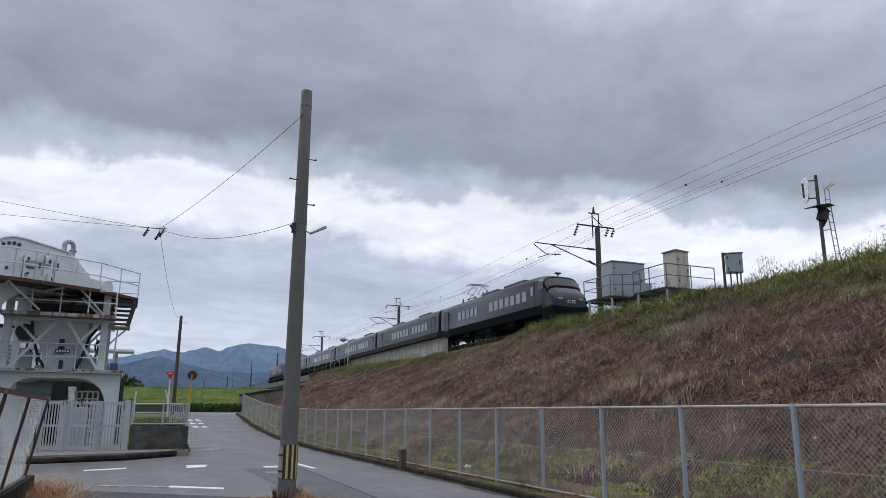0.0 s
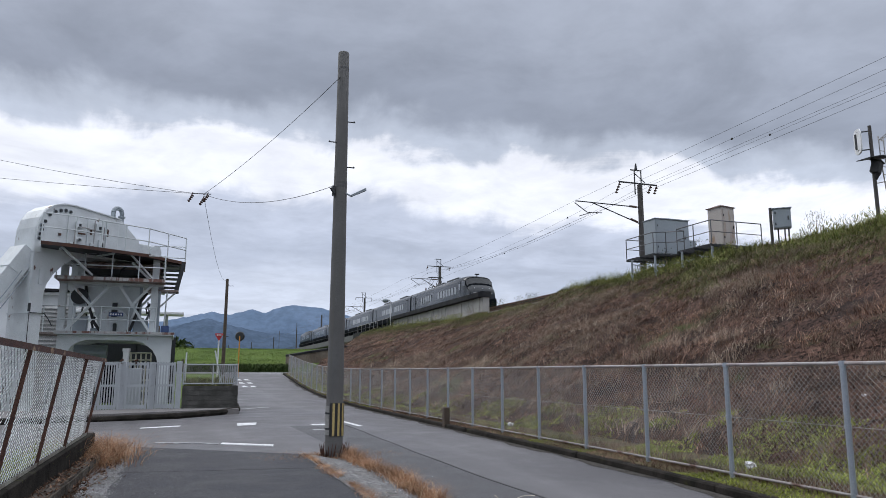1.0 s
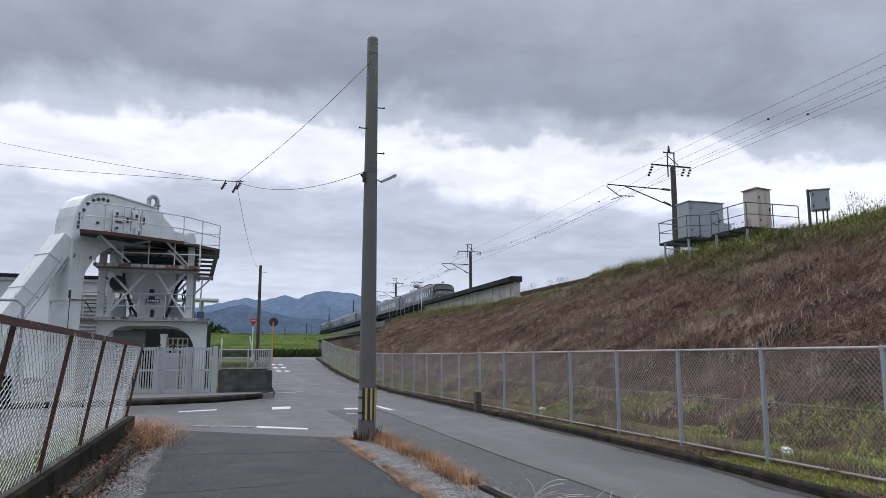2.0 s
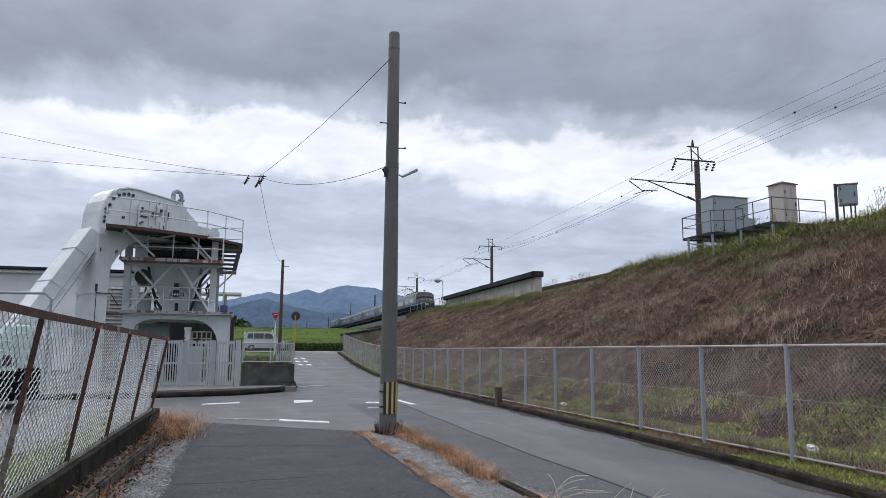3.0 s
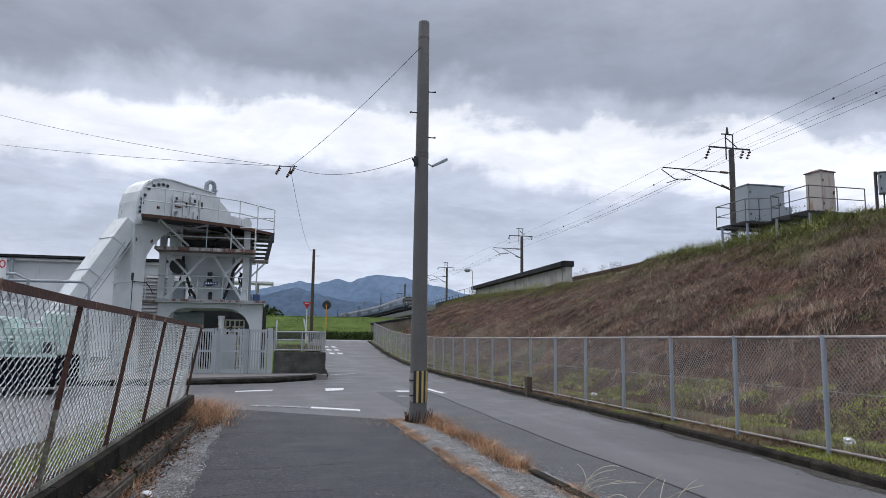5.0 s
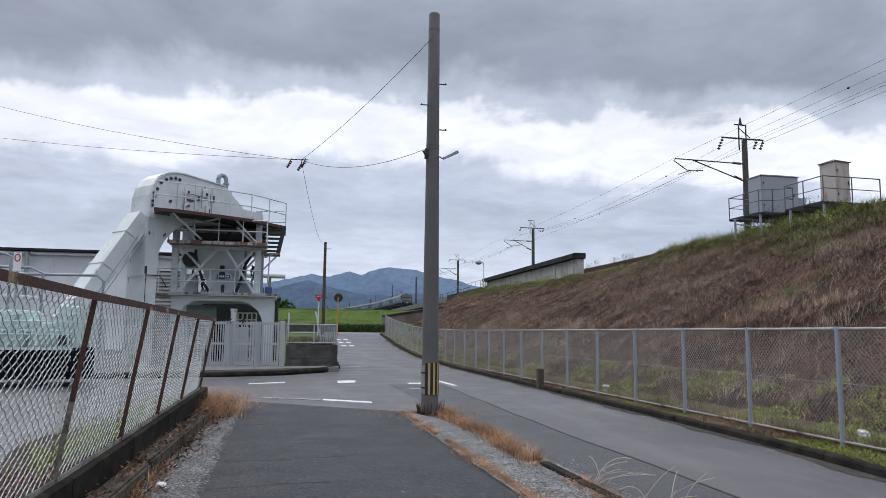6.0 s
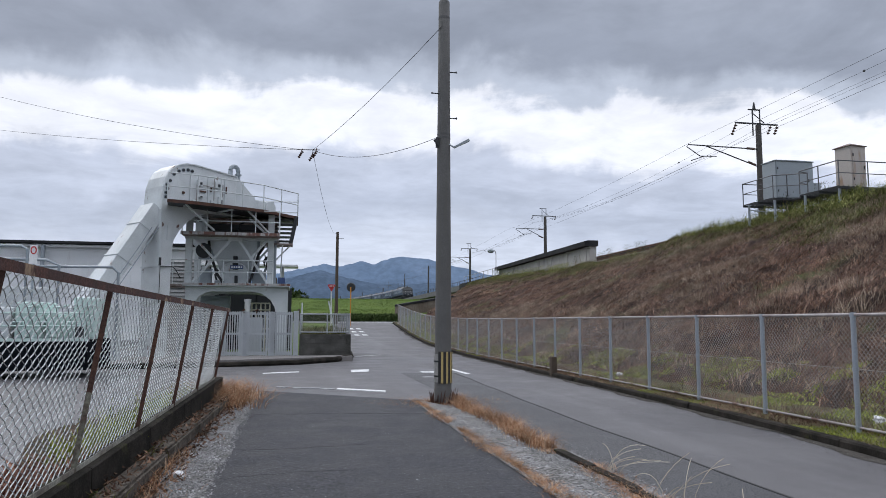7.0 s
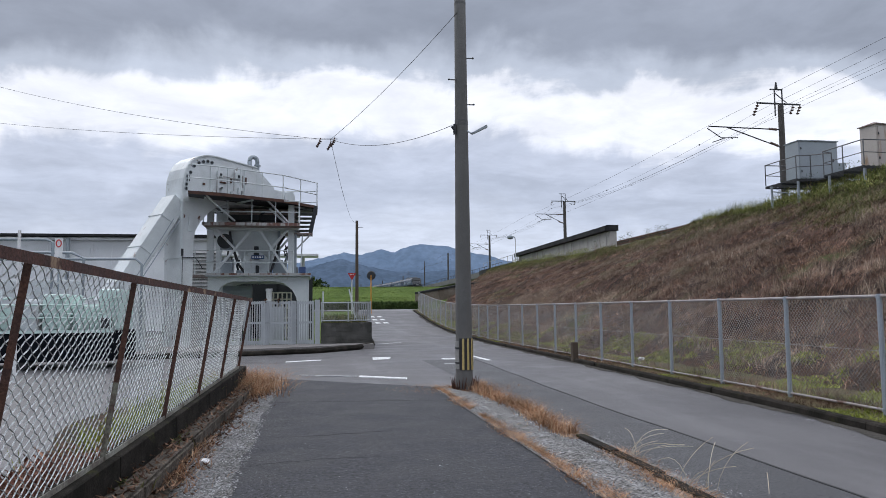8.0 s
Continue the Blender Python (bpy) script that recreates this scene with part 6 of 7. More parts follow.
    rod(b, (-arm + 1.2, 0, z - 0.75), (-arm + 0.2, 0, z - 1.1), 0.03)
    part("cantilever", b, "dark_steel", root, "tubular cantilever arm")
    for q in ((-0.4, z), (-0.35, z - 1.2)):
        b = bmesh.new()
        rod(b, (q[0], 0, q[1]), (q[0] - 0.6, 0, q[1] + (0.02 if q[1] == z else 0.22)), 0.09)
        part("arm_insulator", b, "ceramic", root)
    return root


MASTS = [(33.2, 46.2, 9.4), (34.7, 96.5, 9.8), (36.05, 146.5, 10.1), (34.7, 187, 9.6), (36.9, 243, 8.6), (35.5, 292, 8.4), (31.5, 340, 8.4), (24.5, 388, 8.4)]


def build_masts():
    for i, (x, y, h) in enumerate(MASTS):
        build_mast(x, y, h, 5.7 if i == 0 else 4.2 if i < 3 else 0)
    b = bmesh.new()
    rod(b, (32.9, 46.2, 17.2), (32.9, 46.2, 17.7), 0.12, 0.05)
    solid("mast_cap", b, "dark_steel", "small dark fitting on top of the mast", "fitting")
    lines = [(-5.75, 14.3, 14.62), (-5.65, 12.8, 13.2), (-1.9, 15.45, 16.1), (0.6, 16.1, 16.5), (1.1, 16.1, 16.6)]
    for k, (dx, z, near) in enumerate(lines):
        b = bmesh.new()
        pts = [(33.2 + dx - 0.024 * 50, -4, near)] + [(x + dx, y, z) for x, y, h in MASTS[:6]]
        path = []
        for p, q in zip(pts, pts[1:]):
            for i in range(12):
                f = i / 12
                v = Vector(p).lerp(Vector(q), f)
                v.z -= (0.02 if p[1] < 0 else 0.9 if k > 1 else 0.35) * 4 * f * (1 - f)
                path.append(v)
        path.append(Vector(pts[-1]))
        tube(b, path, 0.009, 4)
        solid("overhead_wire", b, "cable", "thin dark overhead railway wire", "cable", group="overhead wires")
        if k in (2, 4):
            b = bmesh.new()
            for i in range(4, 40, 5):
                v = path[i]
                bmesh.ops.create_icosphere(b, subdivisions=1, radius=0.08, matrix=Matrix.Translation(v))
            solid("wire_clamps", b, "cable", "small dark clamps on an overhead wire", "clamp", kind="stuff")


def railing(root, pts, h, mat="galv", mid=True, r=0.025, spacing=1.3, name="railing"):
    """Handrail with posts along a line of points."""
    pts = [Vector(p) for p in pts]
    b = bmesh.new()
    for p, q in zip(pts, pts[1:]):
        rod(b, p + Vector((0, 0, h)), q + Vector((0, 0, h)), r)
        if mid:
            rod(b, p + Vector((0, 0, h * 0.5)), q + Vector((0, 0, h * 0.5)), r * 0.8)
    part(name, b, mat, root)
    for p, q in zip(pts, pts[1:]):
        n = max(1, round((q - p).length / spacing))
        for k in range(n + (1 if q is pts[-1] else 0)):
            v = p.lerp(q, k / n)
            b = bmesh.new()
            rod(b, v, v + Vector((0, 0, h)), r)
            part("railing_post", b, mat, root)


def cabinet_door(root, m, w, h, mat):
    b = bmesh.new()
    box(b, 0, 0, h / 2, w, 0.03, h, m, 0.008)
    d = part("door", b, mat, root)
    b = bmesh.new()
    box(b, w * 0.38, -0.035, h * 0.5, 0.04, 0.05, 0.16, m, 0.01)
    part("handle", b, "dark_steel", d)
    for z in (0.18, 0.82):
        b = bmesh.new()
        box(b, -w * 0.47, -0.025, h * z, 0.04, 0.04, 0.1, m)
        part("hinge", b, "dark_steel", d)


M["stand_steel"] = material("dull_stand_steel", (0.13, 0.135, 0.145), 0.55, 0.3, second=(0.09, 0.09, 0.095), scale=3, amount=0.7, fine=40, fine_amount=0.15)


def build_cabinets():
    zf = 7.52
    deck = thing("equipment_stand", "raised steel grating stand with pipe railings on the embankment", "platform")
    b = bmesh.new()
    for k in range(13):
        beam(b, (22.32 + 0.238 * k, 30.1, zf - 0.05), (22.32 + 0.238 * k, 32.5, zf - 0.05), 0.05, 0.05)
    for y in (30.12, 31.3, 32.48):
        beam(b, (22.3, y, zf - 0.05 - 0.05), (25.2, y, zf - 0.05 - 0.05), 0.07, 0.09)
    part("grating", b, "dark_steel", deck)
    b = bmesh.new()
    for k in range(13):
        beam(b, (22.32 + 0.238 * k, 25.9, zf - 0.25), (22.32 + 0.238 * k, 28.3, zf - 0.25), 0.05, 0.05)
    for y in (25.92, 27.1, 28.28):
        beam(b, (22.3, y, zf - 0.25 - 0.05), (25.2, y, zf - 0.25 - 0.05), 0.07, 0.09)
    part("grating", b, "dark_steel", deck)
    b = bmesh.new()
    box(b, 23.75, 29.2, zf - 0.15, 1.2, 1.9, 0.06)
    part("walkway", b, "dark_steel", deck)
    for x in (22.5, 25.0):
        for y in (30.3, 32.3, 26.1, 28.2):
            b = bmesh.new()
            rod(b, (x, y, 6.3), (x, y, zf - 0.05 if y > 29 else zf - 0.25), 0.06)
            part("leg", b, "galv", deck)
    for p, q in (((22.5, 30.3), (25.0, 32.3)), ((25.0, 30.3), (22.5, 32.3)), ((22.5, 26.1), (25.0, 28.2))):
        b = bmesh.new()
        rod(b, (*p, 6.6), (*q, zf - 0.3), 0.03)
        part("brace", b, "galv", deck)
    railing(deck, [(22.32, 32.5, zf), (22.32, 30.15, zf), (22.9, 29.9, zf)], 1.05, "stand_steel")
    railing(deck, [(22.32, 32.5, zf), (25.15, 32.5, zf)], 1.05, "stand_steel")
    railing(deck, [(22.9, 29.9, zf), (22.9, 28.5, zf - 0.2), (22.32, 28.3, zf - 0.2), (22.32, 25.9, zf - 0.2), (25.2, 25.9, zf - 0.2)], 1.05, "stand_steel")
    cab = thing("equipment_cabinet", "wide pale grey steel trackside cabinet on a raised stand", "cabinet", pose(23.95, 31.2, zf))
    b = bmesh.new()
    box(b, 0, 0, 1.0, 2.1, 1.0, 1.84, None, 0.02)
    part("body", b, "cabinet_grey", cab)
    b = bmesh.new()
    prism(b, [(-1.09, 1.92), (-1.09, 1.955), (0, 1.97), (1.09, 1.955), (1.09, 1.92)], 1.12, Matrix.Translation((0, -0.56, 0)))
    part("roof", b, "cabinet_grey", cab)
    cabinet_door(cab, pose(0, -0.51, 0.12), 2.0, 1.74, "cabinet_grey")
    for s in (-0.9, 0.9):
        b = bmesh.new()
        box(b, s, 0, 0.05, 0.12, 0.9, 0.1)
        part("foot", b, "dark_steel", cab)
    b = bmesh.new()
    box(b, 1.3, -0.1, 0.55, 0.5, 0.6, 0.75, None, 0.02)
    part("side_box", b, "cabinet_grey", cab, "small grey box on the side")
    cr = thing("cream_cabinet", "tall rust-streaked cream steel cabinet with peaked roof", "cabinet", pose(23.85, 26.95, zf - 0.2, 0, 0, 8))
    b = bmesh.new()
    box(b, 0, 0, 0.98, 0.84, 0.82, 1.86, None, 0.02)
    part("body", b, "cabinet_cream", cr)
    b = bmesh.new()
    bmesh.ops.create_cone(b, cap_ends=True, segments=4, radius1=0.68, radius2=0.05, depth=0.18, matrix=pose(0, 0, 2.0, 0, 0, 45))
    box(b, 0, 0, 1.90, 0.96, 0.94, 0.03)
    part("roof", b, "deck_rust", cr, "rusty shallow peaked roof")
    cabinet_door(cr, pose(0, -0.42, 0.12), 0.72, 1.66, "cabinet_cream")
    for s in (-0.32, 0.32):
        b = bmesh.new()
        box(b, s, 0, 0.03, 0.12, 0.74, 0.06)
        part("foot", b, "dark_steel", cr)
    jb = thing("junction_box", "grey metal junction box on a concrete post", "junction box", pose(23.3, 22.8, 6.6, 0, 0, -40))
    b = bmesh.new()
    rod(b, (-0.40, 0, 0), (-0.40, 0, 1.75), 0.06, 0.06, 12)
    part("post", b, "mast", jb)
    b = bmesh.new()
    box(b, 0.02, 0, 1.25, 0.66, 0.4, 0.82, None, 0.02)
    box(b, 0.02, 0, 1.68, 0.74, 0.5, 0.03)
    part("box", b, "cabinet_grey", jb)
    cabinet_door(jb, pose(0.02, -0.21, 0.88), 0.56, 0.74, "cabinet_grey")
    b = bmesh.new()
    for s in (-0.15, 0.1, 0.25):
        rod(b, (s, 0, 0.1), (s, 0, 0.86), 0.03)
    part("conduit", b, "dark_steel", jb)


def build_signal():
    root = thing("railway_signal", "railway signal mast with white backboard, hood and ladder", "signal", pose(23.55, 18.6, 6.8, 0, 0, 0))
    b = bmesh.new()
    rod(b, (0, 0, 0), (0, 0, 3.75), 0.07, 0.06, 12)
    part("mast", b, "mast", root)
    b = bmesh.new()
    out = []
    for k in range(24):
        a = k * math.tau / 24
        out.append((0.30 * math.copysign(abs(math.cos(a)) ** 0.6, math.cos(a)), 3.2 + 0.48 * math.copysign(abs(math.sin(a)) ** 0.7, math.sin(a))))
    prism(b, out, 0.05, pose(-0.22, 0.32, 0, 0, 0, 62))
    part("backboard", b, "white", root, "white oval backboard")
    b = bmesh.new()
    box(b, -0.16, 0.38, 3.22, 0.2, 0.16, 0.6, None, 0.03)
    rod(b, (0, 0, 3.55), (-0.3, 0.3, 3.55), 0.025)
    rod(b, (0, 0, 2.85), (-0.3, 0.3, 2.85), 0.025)
    part("bracket", b, "dark_steel", root)
    b = bmesh.new()
    box(b, 0, 0, 0, 0.36, 0.3, 0.46, pose(0.05, -0.08, 2.14, 14, 10, 20), 0.05)
    box(b, 0, 0, 0, 0.42, 0.36, 0.04, pose(0.08, -0.12, 2.36, 14, 10, 20))
    rod(b, (0.05, -0.1, 1.9), (0.02, -0.02, 1.7), 0.1, 0.06, 10)
    part("lamp_unit", b, "black", root, "black lamp unit")
    b = bmesh.new()
    prism(b, [(-0.52, 2.42), (0.1, 2.56), (0.42, 2.52), (0.42, 2.5), (0.1, 2.53), (-0.52, 2.39)], 0.6, Matrix.Translation((0, -0.35, 0)))
    part("work_step", b, "dark_steel", root, "dark sloping work step")
    b = bmesh.new()
    for s in (0.28, 0.52):
        tube(b, [(s + 0.25, -0.1, 0.1), (s, -0.1, 2.5), (s, -0.1, 3.2), (s + 0.04, -0.05, 3.38)], 0.022)
    part("ladder_rail", b, "wire_grey", root)
    for k in range(9):
        z = 0.4 + k * 0.3
        b = bmesh.new()
        x = 0.53 - 0.25 * (z / 2.5)
        rod(b, (x, -0.1, z), (x + 0.24, -0.1, z), 0.015)
        part("rung", b, "wire_grey", root)
    b = bmesh.new()
    tube(b, [(0.28, -0.1, 3.2), (0.4, -0.3, 3.38), (0.6, -0.3, 3.4), (0.6, 0.1, 3.3), (0.52, -0.1, 3.2)], 0.018)
    part("cage", b, "wire_grey", root)
    b = bmesh.new()
    rod(b, (0.0, 0, 1.55), (0.45, -0.1, 1.65), 0.02)
    part("ladder_stay", b, "wire_grey", root)


build_platform()
build_masts()
build_cabinets()
build_signal()


# ---- plants ----
def blades(name, roots, mat, label, height, width, lean, category="grass", seed=0, bend=0.5, segs=2, tilt=None, climb=0.0, flow=None):
    """Grass as one object: each blade is a narrow tapering strip that bends over."""
    rng = np.random.default_rng(seed)
    n = len(roots)
    roots = np.asarray(roots, float)
    h = rng.uniform(height[0], height[1], n)
    w = rng.uniform(width[0], width[1], n)
    ang = rng.uniform(0, 2 * np.pi, n)
    ln = rng.uniform(lean[0], lean[1], n)
    dx, dy = np.cos(ang) * ln, np.sin(ang) * ln
    if tilt is not None:
        dx, dy = dx + tilt[0], dy + tilt[1]
    if flow is not None:
        dx, dy = dx + np.asarray(flow)[:, 0], dy + np.asarray(flow)[:, 1]
    face = rng.uniform(0, 2 * np.pi, n)
    sx, sy = np.cos(face), np.sin(face)
    rows = []
    for k in range(segs + 1):
        f = k / segs
        c = np.stack([roots[:, 0] + dx * h * f ** (1 + bend), roots[:, 1] + dy * h * f ** (1 + bend), roots[:, 2] + h * f * (1 - bend * 0.45 * f * np.minimum(1, np.hypot(dx, dy)))], 1)
        c[:, 2] += climb * (c[:, 0] - roots[:, 0])
        ww = (w * (1 - f * 0.92))[:, None] / 2
        s = np.stack([sx, sy, np.zeros(n)], 1) * ww
        rows.append((c - s, c + s))
    per = 2 * (segs + 1)
    verts = np.zeros((n, per, 3))
    for k, (a, b) in enumerate(rows):
        verts[:, 2 * k], verts[:, 2 * k + 1] = a, b
    base = np.arange(n)[:, None] * per
    faces = np.concatenate([base + np.array([[2 * k, 2 * k + 1, 2 * k + 3, 2 * k + 2]]) for k in range(segs)], 0)
    me = bpy.data.meshes.new(name)
    me.vertices.add(n * per)
    me.vertices.foreach_set("co", verts.reshape(-1))
    nf = len(faces)
    me.loops.add(nf * 4)
    me.loops.foreach_set("vertex_index", faces.reshape(-1).astype(np.int32))
    me.polygons.add(nf)
    me.polygons.foreach_set("loop_start", np.arange(nf, dtype=np.int32) * 4)
    me.update(calc_edges=True)
    me.materials.append(M[mat])
    return tagged(new(name, me), label, category, "", "stuff")


def patch(x, y, scale, seed):
    return noise.noise(Vector((x * scale, y * scale, seed)))


def slope_roots(n, s_range, y_range, seed, keep):
    rnd = random.Random(seed)
    out = []
    tries = 0
    while len(out) < n and tries < n * 12:
        tries += 1
        s = rnd.uniform(*s_range)
        y = y_range[0] + (y_range[1] - y_range[0]) * rnd.random() ** 1.5
        if y > emb_end(s):
            continue
        x, yy, z = emb_point(s, y)
        if keep(s, x, y, rnd):
            out.append((x, yy, z - 0.02))
    return out


def build_plants():
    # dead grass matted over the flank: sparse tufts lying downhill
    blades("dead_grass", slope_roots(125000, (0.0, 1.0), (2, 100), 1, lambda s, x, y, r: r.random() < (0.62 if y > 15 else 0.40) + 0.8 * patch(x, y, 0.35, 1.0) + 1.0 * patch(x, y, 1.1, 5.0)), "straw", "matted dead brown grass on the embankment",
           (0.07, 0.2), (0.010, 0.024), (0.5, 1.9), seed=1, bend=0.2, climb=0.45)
    blades("tangled_vines", slope_roots(20000, (0.02, 0.97), (2, 90), 12, lambda s, x, y, r: r.random() < 0.25 + 1.5 * patch(x, y, 0.35, 7.0)), "pale_straw", "tangle of dry pale stems on the embankment",
           (0.12, 0.3), (0.009, 0.018), (0.9, 3.0), seed=12, bend=0.4, segs=3, climb=0.45)
    blades("green_weeds", slope_roots(8000, (0.0, 0.10), (7, 62), 2, lambda s, x, y, r: r.random() < (0.105 - s) * 12.0 * (0.05 + 2.4 * patch(x, y, 0.42, 3.0))), "moss", "low green weeds at the embankment foot",
           (0.03, 0.09), (0.012, 0.028), (0.4, 1.5), seed=2, climb=0.45)
    blades("slope_grass", slope_roots(60000, (0.55, 1.0), (3, 100), 22, lambda s, x, y, r: r.random() < (1.0 if y < 27 else 0.45) * 2.0 * (0.8 * patch(x, y, 0.30, 11.0) + 0.25 * patch(x, y, 1.3, 2.0) - 0.05 + 2.4 * (s - 0.70))), "grass", "patches of green grass among the dead grass",
           (0.10, 0.30), (0.014, 0.034), (0.4, 1.4), seed=22, climb=0.45)
    # tussocks of dead grass combed downhill, and long stems lying across the flank
    rnd = random.Random(77)
    roots, flow, lie, lie_flow = [], [], [], []
    while len(roots) < 64000:
        s, y = rnd.random(), 3 + 92 * rnd.random() ** 1.7
        x, yy, z = emb_point(s, y)
        if y > emb_end(s) or rnd.random() > (0.46 if y > 15 else 0.26) + 1.1 * patch(x, y, 0.45, 21.0) + 1.1 * patch(x, y, 1.2, 4.0) - (3.2 if y < 27 else 1.6) * max(0, s - 0.66):
            continue
        r, a, ln = rnd.uniform(0.06, 0.2), rnd.gauss(math.pi, 0.9), rnd.uniform(0.4, 1.1)
        for _ in range(rnd.randint(8, 22)):
            d = rnd.gauss(0, r)
            roots.append((x + d, y + rnd.gauss(0, r), z + 0.42 * d - 0.02))
            flow.append((ln * math.cos(a), ln * math.sin(a)))
    blades("grass_tussocks", roots, "tussock", "tussocks of dead russet grass combed down the embankment", (0.12, 0.36), (0.008, 0.02), (0.1, 0.5), seed=31, bend=0.7, segs=3, climb=0.42, flow=flow)
    for _ in range(2600):
        s, y = rnd.uniform(0.03, 0.97), 3 + 80 * rnd.random() ** 1.5
        x, yy, z = emb_point(s, y)
        if y < emb_end(s):
            a = rnd.choice((math.pi / 2, -math.pi / 2)) + rnd.gauss(0, 0.7)
            lie.append((x, y, z + 0.05))
            lie_flow.append((3.0 * math.cos(a), 3.0 * math.sin(a)))
    blades("lying_stems", lie, "pale_straw", "long dry stems lying across the embankment", (0.10, 0.26), (0.007, 0.013), (0.0, 1.2), seed=32, bend=0.6, segs=4, climb=0.42, flow=lie_flow)
    blades("crest_grass", slope_roots(15000, (0.66, 1.0), (2, 100), 3, lambda s, x, y, r: r.random() < (s - 0.64) * 2.4 * (0.15 + 2.2 * patch(x, y, 0.22, 5.0))), "grass", "green grass along the embankment crest",
           (0.12, 0.4), (0.015, 0.04), (0.4, 1.4), seed=3, climb=0.4)
    tufts = []
    rnd = random.Random(4)
    for cy, n in ((12.5, 420), (14.5, 520), (16.2, 200), (17.5, 200), (19.8, 120), (24.5, 140), (27, 160), (29, 160), (31, 160), (34, 300), (35.5, 500), (37, 300), (38.6, 260), (40, 160), (47, 60), (50, 60)):
        for _ in range(n):
            y = cy + rnd.gauss(0, 0.5)
            x, yy, z = emb_point(rnd.uniform(0.96, 1.0), y)
            tufts.append((x, yy, z - 0.05))
    blades("tall_grass", tufts, "shrub", "tall pampas-like green grass on the crest", (0.25, 0.8), (0.010, 0.02), (0.2, 0.9), seed=4, bend=0.9, segs=4)
    stems = []
    for cy in (14.8, 15.6, 21.0, 45.5, 46.4, 48.0, 51.5, 53, 58.5, 30.5, 32.0, 27.6, 86, 84.5):
        for _ in range(5):
            x, yy, z = emb_point(0.985, cy + rnd.gauss(0, 0.3))
            stems.append((x, yy, z))
    leaf = []
    for x, y, z in stems:
        for _ in range(26):
            leaf.append((x + rnd.gauss(0, 0.14), y + rnd.gauss(0, 0.14), z + rnd.uniform(0.25, 0.95)))
    blades("weed_stems", stems, "straw", "tall thin weed stems on the crest", (0.8, 1.1), (0.02, 0.03), (0.0, 0.2), seed=5)
    blades("weed_leaves", leaf, "leaf", "small dark leaves on tall weeds", (0.04, 0.10), (0.02, 0.045), (0.3, 1.2), seed=6)
    shrub = []
    for _ in range(8000):
        y = 57 + 30 * rnd.random() ** 1.3
        x, yy, z = emb_point(rnd.uniform(0.86, 1.0), y)
        if patch(x, y, 0.3, 8.0) > -0.15:
            shrub.append((x, yy, z + rnd.random() ** 2 * 0.6))
    for _ in range(11000):
        y = 6 + 20 * rnd.random()
        x, yy, z = emb_point(rnd.uniform(0.9, 1.0), y)
        if patch(x, y, 0.45, 8.5) > 0.0:
            shrub.append((x, yy, z + rnd.random() ** 2 * 0.5))
    for _ in range(2600):
        y = rnd.uniform(25.5, 33)
        x, yy, z = emb_point(rnd.uniform(0.9, 1.0), y)
        shrub.append((x, yy, z + rnd.random() * 0.45))
    blades("crest_shrubs", shrub, "shrub", "leafy low shrubs at the embankment top", (0.06, 0.20), (0.016, 0.042), (0.3, 1.2), category="shrubs", seed=7)
    # strip by the fence and kerb
    strip, moss = [], []
    for _ in range(22000):
        y = 3 + 55 * rnd.random() ** 1.6
        x = rnd.uniform(kerb_x(y) + 0.07, fence_x(y) + 0.3)
        k = patch(x, y, 0.6, 2.0)
        (moss if k > 0.10 else strip).append((x, y, rise(y) + 0.095))
    foot = []
    for _ in range(90000):
        y = 3 + 54 * rnd.random() ** 1.4
        x = rnd.uniform(fence_x(y) + 0.1, 10.2)
        if patch(x, y, 0.75, 6.0) + 0.45 * patch(x, y, 2.3, 1.0) > 0.0 + 0.12 * max(0, x - 9.3):
            s = max(0.0, (x - 8.8 - 0.012 * y) / (13.8 + 0.012 * y))
            foot.append((x, y, emb_point(s, y)[2] + 0.02 if s > 0 else rise(y) + 0.115))
    blades("foot_weeds", foot, "foot_green", "bright green weeds between the fence and slope", (0.025, 0.085), (0.011, 0.028), (0.5, 1.6), seed=38)
    clump = []
    while len(clump) < 11000:
        s, y = rnd.uniform(0.02, 0.36), 4 + 45 * rnd.random() ** 1.4
        x, yy, z = emb_point(s, y)
        if patch(x, y, 0.6, 31.0) > 0.08:
            for _ in range(6):
                d = rnd.gauss(0, 0.1)
                clump.append((x + d, y + rnd.gauss(0, 0.1), z + 0.42 * d))
    blades("dry_clumps", clump, "pale_straw", "pale dry grass clumps on the lower slope", (0.12, 0.38), (0.006, 0.014), (0.2, 1.0), seed=43, bend=0.8, segs=3, climb=0.3)
    sere = []
    while len(sere) < 24000:
        s, y = rnd.uniform(0.2, 0.92), 17 + 30 * rnd.random()
        x, yy, z = emb_point(s, y)
        if patch(x, y, 0.28, 44.0) + 0.4 * patch(x, y, 1.4, 9.0) > 0.08:
            for _ in range(9):
                d = rnd.gauss(0, 0.14)
                sere.append((x + d, y + rnd.gauss(0, 0.14), z + 0.42 * d))
    blades("sere_grass", sere, "pale_straw", "sheaves of pale sere grass on the middle slope", (0.14, 0.42), (0.006, 0.014), (0.2, 0.9), seed=47, bend=0.8, segs=3, climb=0.3, tilt=(-0.5, 0.1))
    blades("bright_weeds", moss, "moss", "bright yellow-green weeds along the fence foot", (0.015, 0.055), (0.008, 0.022), (0.3, 1.4), seed=8)
    blades("strip_grass", strip, "straw", "short dry grass along the kerb", (0.02, 0.07), (0.008, 0.016), (0.5, 1.6), seed=9)
    dark = []
    for _ in range(6000):
        y = 4 + 34 * rnd.random() ** 1.3
        dark.append((fence_x(y) + abs(rnd.gauss(0.03, 0.28)), y, rise(y) + 0.095))
